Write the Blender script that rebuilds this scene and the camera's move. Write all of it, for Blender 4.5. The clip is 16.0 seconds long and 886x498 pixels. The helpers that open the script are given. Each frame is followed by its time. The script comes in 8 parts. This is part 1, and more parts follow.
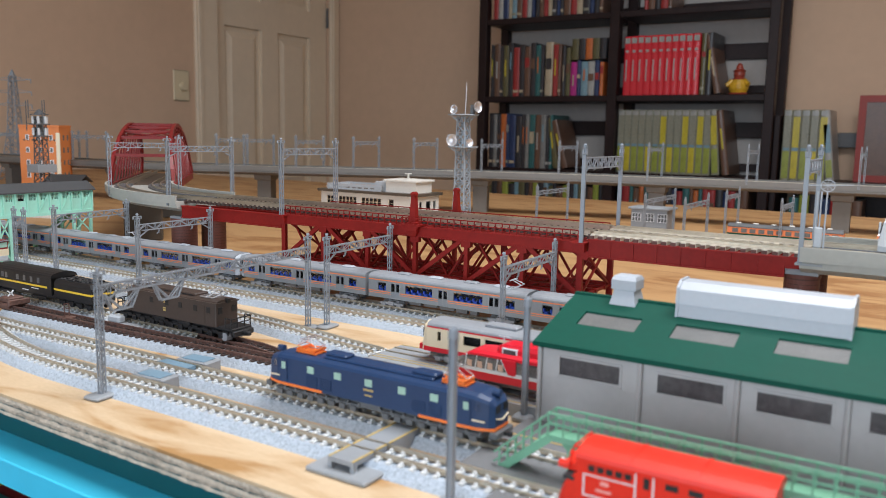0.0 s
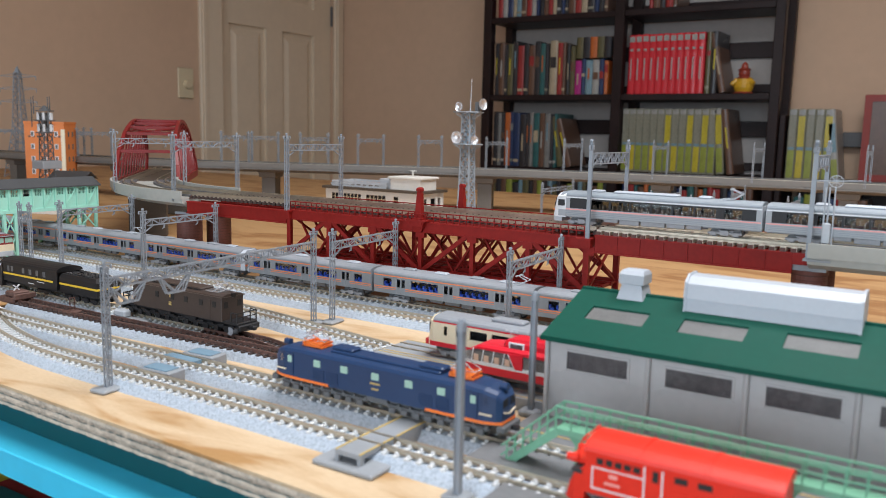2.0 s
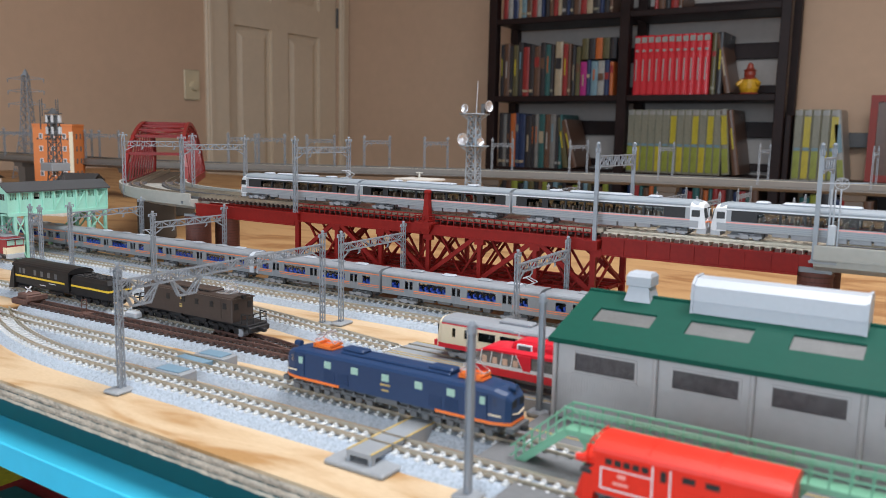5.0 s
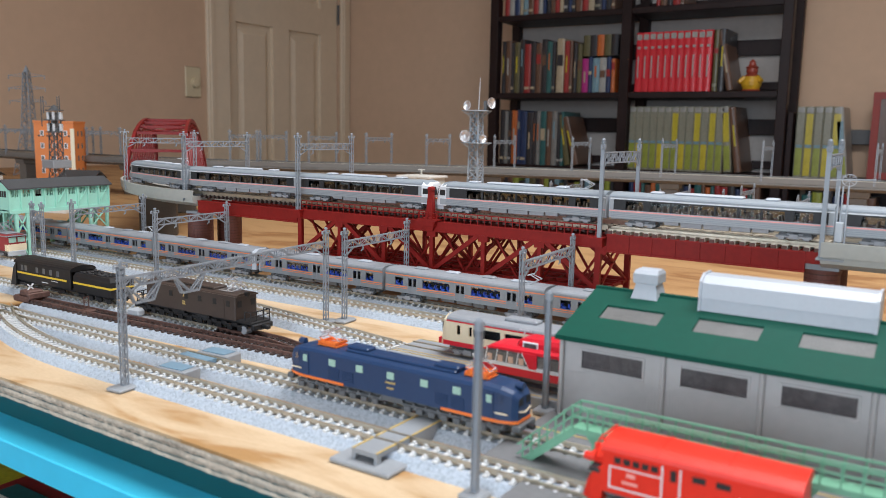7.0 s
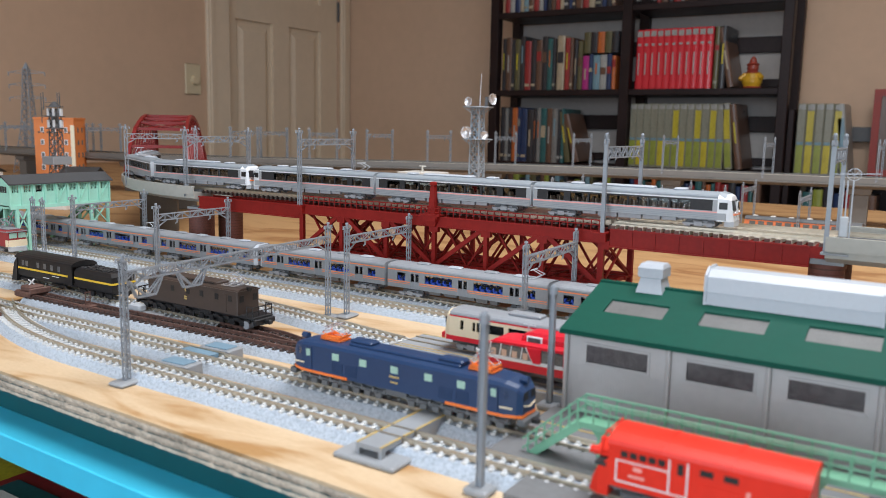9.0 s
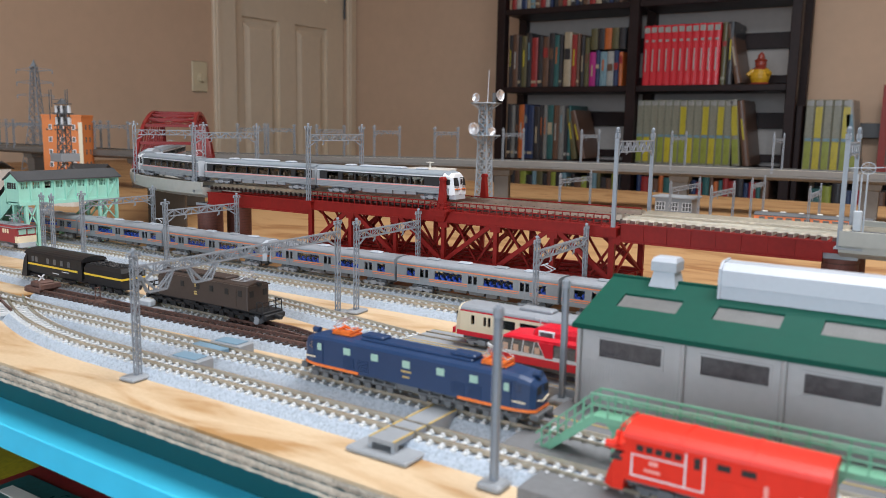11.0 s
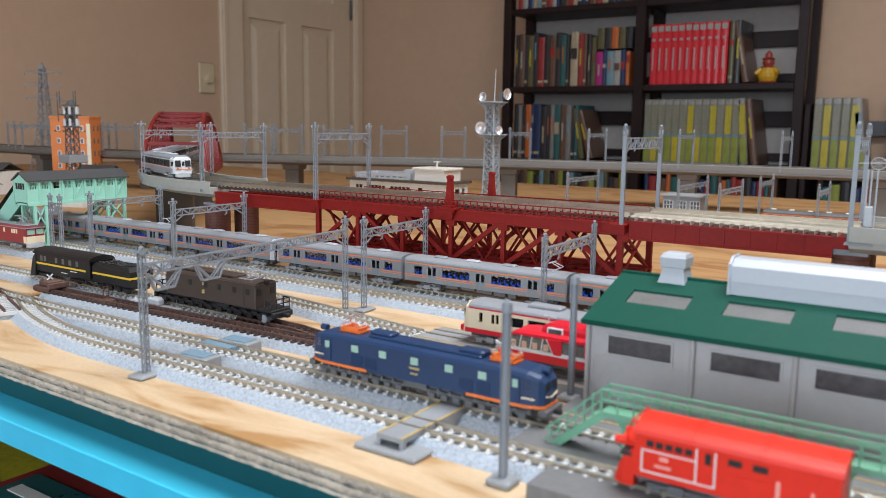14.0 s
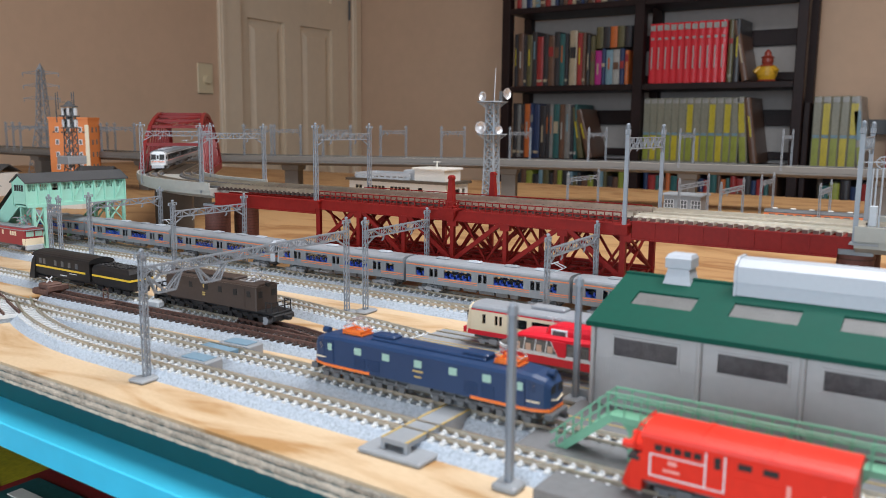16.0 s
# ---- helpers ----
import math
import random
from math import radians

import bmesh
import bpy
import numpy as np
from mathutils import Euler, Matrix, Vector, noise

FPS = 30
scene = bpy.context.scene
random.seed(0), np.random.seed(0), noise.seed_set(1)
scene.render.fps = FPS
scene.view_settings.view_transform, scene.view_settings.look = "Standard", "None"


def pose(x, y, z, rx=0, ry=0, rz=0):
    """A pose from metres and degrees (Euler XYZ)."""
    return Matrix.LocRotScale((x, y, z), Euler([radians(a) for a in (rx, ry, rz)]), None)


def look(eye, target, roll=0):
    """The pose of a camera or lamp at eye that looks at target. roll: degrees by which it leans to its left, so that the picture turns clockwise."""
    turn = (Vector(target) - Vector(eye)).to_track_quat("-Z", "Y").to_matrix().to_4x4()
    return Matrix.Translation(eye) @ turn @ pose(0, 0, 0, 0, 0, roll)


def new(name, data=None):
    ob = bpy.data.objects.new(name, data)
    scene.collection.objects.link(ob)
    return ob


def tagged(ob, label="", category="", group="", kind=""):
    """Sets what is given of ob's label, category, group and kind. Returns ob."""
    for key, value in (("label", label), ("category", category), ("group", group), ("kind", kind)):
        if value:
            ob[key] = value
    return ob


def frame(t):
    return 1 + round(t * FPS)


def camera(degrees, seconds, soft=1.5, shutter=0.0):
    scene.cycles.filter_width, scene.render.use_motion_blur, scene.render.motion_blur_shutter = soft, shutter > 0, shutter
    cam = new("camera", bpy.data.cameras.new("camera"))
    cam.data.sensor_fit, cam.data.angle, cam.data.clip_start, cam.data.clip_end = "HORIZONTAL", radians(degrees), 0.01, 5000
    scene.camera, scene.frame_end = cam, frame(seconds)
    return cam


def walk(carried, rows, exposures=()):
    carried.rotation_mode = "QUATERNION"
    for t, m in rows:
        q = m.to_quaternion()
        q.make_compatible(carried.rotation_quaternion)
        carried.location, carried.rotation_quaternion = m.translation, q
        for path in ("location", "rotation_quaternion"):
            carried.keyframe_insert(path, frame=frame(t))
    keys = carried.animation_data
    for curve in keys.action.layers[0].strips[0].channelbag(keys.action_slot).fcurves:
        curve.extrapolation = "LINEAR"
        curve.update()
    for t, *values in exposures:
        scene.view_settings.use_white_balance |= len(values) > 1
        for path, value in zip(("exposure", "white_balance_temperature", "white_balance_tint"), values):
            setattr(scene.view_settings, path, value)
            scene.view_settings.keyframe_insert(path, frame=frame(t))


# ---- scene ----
cam = camera(57.45, 16.0, soft=0.4)
cam.data.dof.use_dof = True
cam.data.dof.focus_distance = 0.68
cam.data.dof.aperture_fstop = 15.0
walk(cam, [
    (0.0, look((0.3690, -0.4147, 0.1362), (-0.1567, 0.4242, -0.0050), 1.10)),
    (0.5, look((0.3677, -0.4130, 0.1347), (-0.1584, 0.4256, -0.0063), 1.15)),
    (1.0, look((0.3660, -0.4128, 0.1336), (-0.1608, 0.4253, -0.0080), 1.18)),
    (1.5, look((0.3678, -0.4138, 0.1336), (-0.1600, 0.4236, -0.0085), 1.22)),
    (2.0, look((0.3671, -0.4150, 0.1335), (-0.1619, 0.4216, -0.0089), 1.26)),
    (2.5, look((0.3679, -0.4166, 0.1353), (-0.1627, 0.4190, -0.0066), 1.24)),
    (3.0, look((0.3679, -0.4169, 0.1351), (-0.1638, 0.4183, -0.0057), 1.28)),
    (3.5, look((0.3676, -0.4184, 0.1339), (-0.1651, 0.4161, -0.0066), 1.20)),
    (4.0, look((0.3692, -0.4197, 0.1350), (-0.1644, 0.4143, -0.0053), 1.18)),
    (6.5, look((0.3647, -0.4190, 0.1347), (-0.1700, 0.4137, -0.0097), 1.13)),
    (7.0, look((0.3643, -0.4184, 0.1343), (-0.1705, 0.4141, -0.0105), 1.15)),
    (7.5, look((0.3625, -0.4189, 0.1331), (-0.1720, 0.4137, -0.0119), 1.12)),
    (8.0, look((0.3631, -0.4176, 0.1319), (-0.1712, 0.4150, -0.0140), 1.15)),
    (8.5, look((0.3620, -0.4179, 0.1314), (-0.1718, 0.4149, -0.0152), 1.17)),
    (9.0, look((0.3618, -0.4180, 0.1321), (-0.1725, 0.4143, -0.0154), 1.16)),
    (11.5, look((0.3583, -0.4182, 0.1299), (-0.1835, 0.4086, -0.0209), 1.03)),
    (12.0, look((0.3605, -0.4190, 0.1308), (-0.1831, 0.4068, -0.0193), 1.04)),
    (12.5, look((0.3590, -0.4191, 0.1310), (-0.1861, 0.4058, -0.0186), 1.05)),
    (13.0, look((0.3576, -0.4181, 0.1305), (-0.1885, 0.4061, -0.0194), 0.99)),
    (13.5, look((0.3567, -0.4184, 0.1286), (-0.1899, 0.4055, -0.0207), 0.90)),
    (14.0, look((0.3579, -0.4176, 0.1280), (-0.1896, 0.4057, -0.0218), 0.78)),
    (14.5, look((0.3575, -0.4180, 0.1290), (-0.1899, 0.4052, -0.0214), 0.70)),
    (15.0, look((0.3584, -0.4185, 0.1302), (-0.1889, 0.4049, -0.0199), 0.64)),
    (15.5, look((0.3565, -0.4170, 0.1297), (-0.1906, 0.4065, -0.0201), 0.60)),
    (16.0, look((0.3543, -0.4158, 0.1284), (-0.1921, 0.4082, -0.0219), 0.58)),
], exposures=[(0.0, 0.0, 5950, 10), (16.0, 0.0, 5950, 10)])

# ---------------------------------------------------------------- light
world = bpy.data.worlds.new("room_light")
world.use_nodes = True
scene.world = world
world.node_tree.nodes["Background"].inputs[0].default_value = (1.0, 0.94, 0.88, 1)
world.node_tree.nodes["Background"].inputs[1].default_value = 0.02


def area_lamp(name, eye, target, sx, sy, watts, colour):
    data = bpy.data.lights.new(name, "AREA")
    data.shape, data.size, data.size_y, data.energy, data.color = "RECTANGLE", sx, sy, watts, colour
    ob = new(name, data)
    ob.matrix_basis = look(eye, target)
    return ob


area_lamp("ceiling_lamp_light", (0.5, 0.22, 1.44), (0.5, 0.22, 0), 1.0, 1.0, 37, (1.0, 0.96, 0.92))
area_lamp("window_light", (0.35, -2.26, 0.45), (0.35, 0, 0.45), 2.0, 1.3, 38, (0.88, 0.95, 1.0))


# ---------------------------------------------------------------- materials
def mat(name, colour, rough=0.5, metal=0.0, var=0.12, scale=60.0, bump=0.0, spec=0.5, second=None, alpha=None, each=0.0):
    """A procedural surface: base colour with two scales of variation and fine relief; each: variation from object to object."""
    m = bpy.data.materials.new(name)
    m.use_nodes = True
    nt = m.node_tree
    b = nt.nodes["Principled BSDF"]
    co = nt.nodes.new("ShaderNodeTexCoord")
    n1 = nt.nodes.new("ShaderNodeTexNoise")
    n2 = nt.nodes.new("ShaderNodeTexNoise")
    n1.inputs["Scale"].default_value, n1.inputs["Detail"].default_value = scale, 5
    n2.inputs["Scale"].default_value, n2.inputs["Detail"].default_value = scale * 9, 3
    for n in (n1, n2):
        nt.links.new(co.outputs["Object"], n.inputs["Vector"])
    add = nt.nodes.new("ShaderNodeMath")
    add.operation = "ADD"
    nt.links.new(n1.outputs["Fac"], add.inputs[0])
    nt.links.new(n2.outputs["Fac"], add.inputs[1])
    ramp = nt.nodes.new("ShaderNodeValToRGB")
    ramp.color_ramp.elements[0].position, ramp.color_ramp.elements[1].position = 0.36, 0.64
    half = nt.nodes.new("ShaderNodeMath")
    half.operation, half.inputs[1].default_value = "MULTIPLY", 0.5
    nt.links.new(add.outputs[0], half.inputs[0])
    nt.links.new(half.outputs[0], ramp.inputs[0])
    lo = second or tuple(c * (1 - var) for c in colour)
    hi = tuple(min(1.0, c * (1 + var)) for c in colour)
    ramp.color_ramp.elements[0].color, ramp.color_ramp.elements[1].color = (*lo, 1), (*hi, 1)
    out = ramp.outputs[0]
    if each:
        info = nt.nodes.new("ShaderNodeObjectInfo")
        hsv = nt.nodes.new("ShaderNodeHueSaturation")
        mp = nt.nodes.new("ShaderNodeMapRange")
        mp.inputs[3].default_value, mp.inputs[4].default_value = 1 - each, 1 + each
        nt.links.new(info.outputs["Random"], mp.inputs[0])
        nt.links.new(mp.outputs[0], hsv.inputs["Value"])
        nt.links.new(out, hsv.inputs["Color"])
        out = hsv.outputs[0]
    nt.links.new(out, b.inputs["Base Color"])
    b.inputs["Roughness"].default_value, b.inputs["Metallic"].default_value = rough, metal
    b.inputs["Specular IOR Level"].default_value = spec
    rr = nt.nodes.new("ShaderNodeMapRange")
    rr.inputs[3].default_value, rr.inputs[4].default_value = max(0.02, rough - 0.08), min(1, rough + 0.1)
    nt.links.new(n1.outputs["Fac"], rr.inputs[0])
    nt.links.new(rr.outputs[0], b.inputs["Roughness"])
    if bump:
        bp = nt.nodes.new("ShaderNodeBump")
        bp.inputs["Strength"].default_value, bp.inputs["Distance"].default_value = min(1.0, bump), 0.0006
        nt.links.new(n2.outputs["Fac"], bp.inputs["Height"])
        nt.links.new(bp.outputs[0], b.inputs["Normal"])
    return m


def glass_mat(name, tint=(0.9, 0.95, 0.95), dense=0.75):
    """Thin window plastic: clear with a gloss."""
    m = bpy.data.materials.new(name)
    m.use_nodes = True
    nt = m.node_tree
    nt.nodes.remove(nt.nodes["Principled BSDF"])
    tr = nt.nodes.new("ShaderNodeBsdfTransparent")
    gl = nt.nodes.new("ShaderNodeBsdfGlossy")
    tr.inputs[0].default_value = (*[c * dense for c in tint], 1)
    gl.inputs["Roughness"].default_value = 0.08
    mix = nt.nodes.new("ShaderNodeMixShader")
    fr = nt.nodes.new("ShaderNodeFresnel")
    fr.inputs[0].default_value = 1.45
    weak = nt.nodes.new("ShaderNodeMath")
    weak.operation, weak.inputs[1].default_value = "MULTIPLY", 0.25
    nt.links.new(fr.outputs[0], weak.inputs[0])
    nt.links.new(weak.outputs[0], mix.inputs[0])
    nt.links.new(tr.outputs[0], mix.inputs[1])
    nt.links.new(gl.outputs[0], mix.inputs[2])
    nt.links.new(mix.outputs[0], nt.nodes["Material Output"].inputs[0])
    return m


def plywood_mat(name, light, dark, stretch=(1.4, 9.0, 3.0), scale=7.0, lines=0.35):
    """Rotary-cut softwood veneer: broad wavy flames of late wood and fine fibre."""
    m = bpy.data.materials.new(name)
    m.use_nodes = True
    nt = m.node_tree
    b = nt.nodes["Principled BSDF"]
    co = nt.nodes.new("ShaderNodeTexCoord")
    mp = nt.nodes.new("ShaderNodeMapping")
    mp.inputs["Scale"].default_value = stretch
    mp.inputs["Rotation"].default_value = (0, 0, radians(-14))
    nt.links.new(co.outputs["Object"], mp.inputs[0])
    wob = nt.nodes.new("ShaderNodeTexNoise")
    wob.inputs["Scale"].default_value, wob.inputs["Detail"].default_value = scale * 0.4, 3
    wave = nt.nodes.new("ShaderNodeTexNoise")
    wave.inputs["Scale"].default_value, wave.inputs["Detail"].default_value, wave.inputs["Distortion"].default_value = scale, 4, 1.6
    fib = nt.nodes.new("ShaderNodeTexNoise")
    fib.inputs["Scale"].default_value, fib.inputs["Detail"].default_value = scale * 30, 4
    for n in (wob, wave, fib):
        nt.links.new(mp.outputs[0], n.inputs["Vector"])
    r1 = nt.nodes.new("ShaderNodeValToRGB")
    e = r1.color_ramp.elements
    e[0].position, e[0].color = 0.44, (*light, 1)
    e[1].position, e[1].color = 0.62, (*dark, 1)
    mid = r1.color_ramp.elements.new(0.54)
    mid.color = (*[0.62 * a + 0.38 * c for a, c in zip(light, dark)], 1)
    nt.links.new(wave.outputs["Fac"], r1.inputs[0])
    mix = nt.nodes.new("ShaderNodeMixRGB")
    mix.blend_type, mix.inputs[0].default_value = "MULTIPLY", lines
    r2 = nt.nodes.new("ShaderNodeValToRGB")
    r2.color_ramp.elements[0].position, r2.color_ramp.elements[1].position = 0.3, 0.65
    r2.color_ramp.elements[0].color = (0.62, 0.55, 0.45, 1)
    nt.links.new(fib.outputs["Fac"], r2.inputs[0])
    nt.links.new(r1.outputs[0], mix.inputs[1])
    nt.links.new(r2.outputs[0], mix.inputs[2])
    nt.links.new(mix.outputs[0], b.inputs["Base Color"])
    b.inputs["Roughness"].default_value = 0.55
    bp = nt.nodes.new("ShaderNodeBump")
    bp.inputs["Strength"].default_value, bp.inputs["Distance"].default_value = 0.3, 0.0004
    nt.links.new(fib.outputs["Fac"], bp.inputs["Height"])
    nt.links.new(bp.outputs[0], b.inputs["Normal"])
    return m


def ballast_mat(name, base, dark, light):
    """Printed plastic ballast: fine speckle of stones."""
    m = bpy.data.materials.new(name)
    m.use_nodes = True
    nt = m.node_tree
    b = nt.nodes["Principled BSDF"]
    co = nt.nodes.new("ShaderNodeTexCoord")
    v = nt.nodes.new("ShaderNodeTexVoronoi")
    v.inputs["Scale"].default_value = 1300
    nt.links.new(co.outputs["Object"], v.inputs["Vector"])
    r = nt.nodes.new("ShaderNodeValToRGB")
    e = r.color_ramp.elements
    e[0].position, e[0].color = 0.0, (*dark, 1)
    e[1].position, e[1].color = 1.0, (*light, 1)
    k = r.color_ramp.elements.new(0.42)
    k.color = (*base, 1)
    sep = nt.nodes.new("ShaderNodeSeparateColor")
    nt.links.new(v.outputs["Color"], sep.inputs[0])
    nt.links.new(sep.outputs[0], r.inputs[0])
    nt.links.new(r.outputs[0], b.inputs["Base Color"])
    b.inputs["Roughness"].default_value = 0.8
    bp = nt.nodes.new("ShaderNodeBump")
    bp.inputs["Strength"].default_value, bp.inputs["Distance"].default_value = 0.6, 0.0005
    nt.links.new(v.outputs["Distance"], bp.inputs["Height"])
    nt.links.new(bp.outputs[0], b.inputs["Normal"])
    return m


M = {}
M["wall"] = mat("wall_paint", (0.66, 0.475, 0.335), 0.75, var=0.03, scale=3, bump=0.1, spec=0.2)
M["white_paint"] = mat("door_paint", (0.78, 0.66, 0.50), 0.45, var=0.03, scale=4)
M["ceiling"] = mat("ceiling_paint", (0.75, 0.72, 0.68), 0.9, var=0.03, scale=4)
M["carpet"] = mat("dark_carpet", (0.07, 0.05, 0.05), 0.95, var=0.3, scale=30, bump=0.5)
M["ivory"] = mat("ivory_plastic", (0.72, 0.62, 0.42), 0.4, var=0.03)
M["dark_wood"] = mat("espresso_wood", (0.018, 0.009, 0.009), 0.45, var=0.3, scale=12, spec=0.3)
M["ply"] = plywood_mat("plywood", (0.66, 0.50, 0.315), (0.44, 0.25, 0.095), stretch=(1.6, 5.5, 3.0), scale=5.0, lines=0.22)
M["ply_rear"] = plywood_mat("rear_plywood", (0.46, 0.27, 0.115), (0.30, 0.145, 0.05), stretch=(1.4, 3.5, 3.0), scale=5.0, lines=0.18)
M["ply_edge"] = mat("plywood_edge", (0.62, 0.53, 0.42), 0.9, var=0.32, scale=90, bump=1.0)
M["ply_layer"] = mat("plywood_core_layer", (0.46, 0.385, 0.30), 0.9, var=0.4, scale=90, bump=1.0)
M["teal"] = mat("blue_enamel", (0.09, 0.66, 0.95), 0.3, var=0.05, scale=6)
M["teal_dark"] = mat("dark_teal_edge", (0.006, 0.075, 0.085), 0.4, var=0.08, scale=6)
M["ballast"] = ballast_mat("grey_ballast", (0.42, 0.485, 0.56), (0.32, 0.37, 0.43), (0.50, 0.56, 0.63))
M["brown_ballast"] = ballast_mat("brown_ballast", (0.10, 0.075, 0.065), (0.05, 0.035, 0.03), (0.16, 0.12, 0.1))
M["sleeper"] = mat("concrete_sleeper", (0.66, 0.68, 0.68), 0.7, var=0.06)
M["bridge_sleeper"] = mat("bridge_sleeper_brown", (0.12, 0.065, 0.055), 0.7, var=0.15)
M["dark_sleeper"] = mat("brown_sleeper", (0.065, 0.044, 0.038), 0.7, var=0.2)
M["rail"] = mat("nickel_rail", (0.52, 0.46, 0.36), 0.32, metal=0.7, var=0.12, scale=40)
M["rust_rail"] = mat("rusty_rail", (0.13, 0.07, 0.055), 0.6, metal=0.2, var=0.3, scale=60)
M["mast_grey"] = mat("mast_grey_plastic", (0.27, 0.30, 0.335), 0.45, var=0.05)
M["grey"] = mat("grey_plastic", (0.30, 0.32, 0.34), 0.5, var=0.05)
M["light_grey"] = mat("light_grey_plastic", (0.50, 0.53, 0.56), 0.45, var=0.05)
M["via_grey"] = mat("viaduct_grey", (0.19, 0.18, 0.165), 0.55, var=0.05, scale=20)
M["concrete"] = mat("pale_concrete_plastic", (0.40, 0.40, 0.365), 0.6, var=0.06, scale=20)
M["dark_grey"] = mat("dark_grey_plastic", (0.11, 0.115, 0.12), 0.5, var=0.08)
M["red_bridge"] = mat("oxide_red_plastic", (0.24, 0.013, 0.010), 0.5, var=0.1, scale=40, spec=0.22)
M["arch_red"] = mat("maroon_plastic", (0.19, 0.014, 0.013), 0.38, var=0.1, scale=40, spec=0.4)
M["brick_red"] = mat("brick_brown", (0.155, 0.055, 0.04), 0.6, var=0.12, scale=50, each=0.15)
M["mortar"] = mat("brick_joint", (0.10, 0.04, 0.03), 0.7, var=0.1)
M["steel"] = mat("stainless_silver", (0.25, 0.275, 0.30), 0.34, metal=0.15, var=0.05, scale=60)
M["roof_silver"] = mat("grey_roof", (0.29, 0.31, 0.335), 0.5, metal=0.1, var=0.06)
M["orange"] = mat("orange_stripe", (0.80, 0.24, 0.09), 0.4, var=0.04)
M["pink"] = mat("salmon_stripe", (0.85, 0.36, 0.32), 0.4, var=0.04)
M["express_white"] = mat("silver_white_paint", (0.33, 0.35, 0.37), 0.35, var=0.03)
M["express_roof"] = mat("express_roof_grey", (0.26, 0.295, 0.325), 0.5, var=0.05)
M["white"] = mat("white_plastic", (0.74, 0.76, 0.78), 0.35, var=0.03)
M["cream"] = mat("cream_paint", (0.84, 0.73, 0.52), 0.35, var=0.03)
M["offwhite"] = mat("offwhite_plastic", (0.76, 0.74, 0.68), 0.5, var=0.04)
M["seat_blue"] = mat("blue_seat", (0.03, 0.09, 0.55), 0.6, var=0.06)
M["under"] = mat("underframe_grey", (0.12, 0.118, 0.115), 0.5, var=0.1)
M["bogie"] = mat("bogie_grey", (0.30, 0.31, 0.33), 0.45, var=0.1)
M["black"] = mat("black_plastic", (0.012, 0.012, 0.013), 0.45, var=0.3)
# near-black colour that stands in for the shade inside cars, rooms and slots
M["dark"] = mat("inside_shade", (0.03, 0.03, 0.032), 0.7, var=0.2)
M["navy"] = mat("navy_paint", (0.015, 0.042, 0.115), 0.42, var=0.06, scale=50)
M["ef_orange"] = mat("loco_orange", (0.85, 0.20, 0.03), 0.4, var=0.04)
M["mint_win"] = mat("pale_green_window", (0.36, 0.55, 0.46), 0.25, var=0.04)
M["brown_loco"] = mat("dull_brown_paint", (0.055, 0.038, 0.030), 0.45, var=0.1, scale=50)
M["yellow"] = mat("yellow_line", (0.80, 0.55, 0.04), 0.45, var=0.05)
M["ochre"] = mat("ochre_line", (0.55, 0.40, 0.13), 0.5, var=0.08)
M["bright_red"] = mat("bright_red_paint", (0.76, 0.028, 0.010), 0.4, var=0.05, scale=40, spec=0.35)
M["train_red"] = mat("scarlet_paint", (0.68, 0.012, 0.03), 0.3, var=0.04)
M["maroon"] = mat("maroon_paint", (0.30, 0.035, 0.04), 0.4, var=0.05)
M["seat_pale"] = mat("pale_tan_seats", (0.66, 0.46, 0.34), 0.7, var=0.08)
M["green_roof"] = mat("green_roof", (0.002, 0.066, 0.043), 0.6, var=0.06, scale=30, spec=0.2)
M["shed_wall"] = mat("shed_grey", (0.42, 0.405, 0.40), 0.55, var=0.04, scale=30)
M["tower_grey"] = mat("tower_blue_grey", (0.34, 0.39, 0.44), 0.45, var=0.05)
M["cabin_glass"] = mat("cabin_glass", (0.17, 0.165, 0.155), 0.12, var=0.3, scale=180)
M["pillar"] = mat("window_pillar_black", (0.035, 0.035, 0.037), 0.45, var=0.1, spec=0.2)
M["smoky"] = mat("smoky_window", (0.085, 0.075, 0.078), 0.3, var=0.35, scale=50)
M["vent_white"] = mat("pale_grey_plastic", (0.45, 0.485, 0.53), 0.4, var=0.03)
M["frost"] = mat("frosted_skylight", (0.14, 0.14, 0.135), 0.45, var=0.12)
M["mint"] = mat("mint_plastic", (0.36, 0.70, 0.57), 0.5, var=0.04)
M["sage"] = mat("sage_green_plastic", (0.17, 0.40, 0.26), 0.5, var=0.04)
M["slate"] = mat("slate_roof", (0.06, 0.062, 0.065), 0.6, var=0.1)
M["bldg_orange"] = mat("orange_render", (0.72, 0.23, 0.06), 0.55, var=0.05)
M["silver"] = mat("silver_dish", (0.75, 0.76, 0.78), 0.25, metal=0.7, var=0.03)
M["dc_brown"] = mat("brown_roof_edge", (0.09, 0.07, 0.05), 0.6, var=0.1)
M["glass"] = glass_mat("clear_window", (1, 1, 1), 0.95)
M["tint_glass"] = glass_mat("smoked_window", (0.9, 0.93, 0.93), 0.8)
M["back_board"] = mat("grey_hardboard", (0.42, 0.40, 0.38), 0.7, var=0.05, scale=6)
M["apron"] = mat("dark_paving", (0.17, 0.175, 0.18), 0.6, var=0.1, scale=40)
M["open_sleeper"] = mat("pale_bridge_sleeper", (0.62, 0.57, 0.47), 0.7, var=0.15)
M["blue_plate"] = mat("blue_grey_cover", (0.19, 0.30, 0.39), 0.4, var=0.06)
M["picture_red"] = mat("red_frame", (0.30, 0.04, 0.03), 0.5, var=0.1)


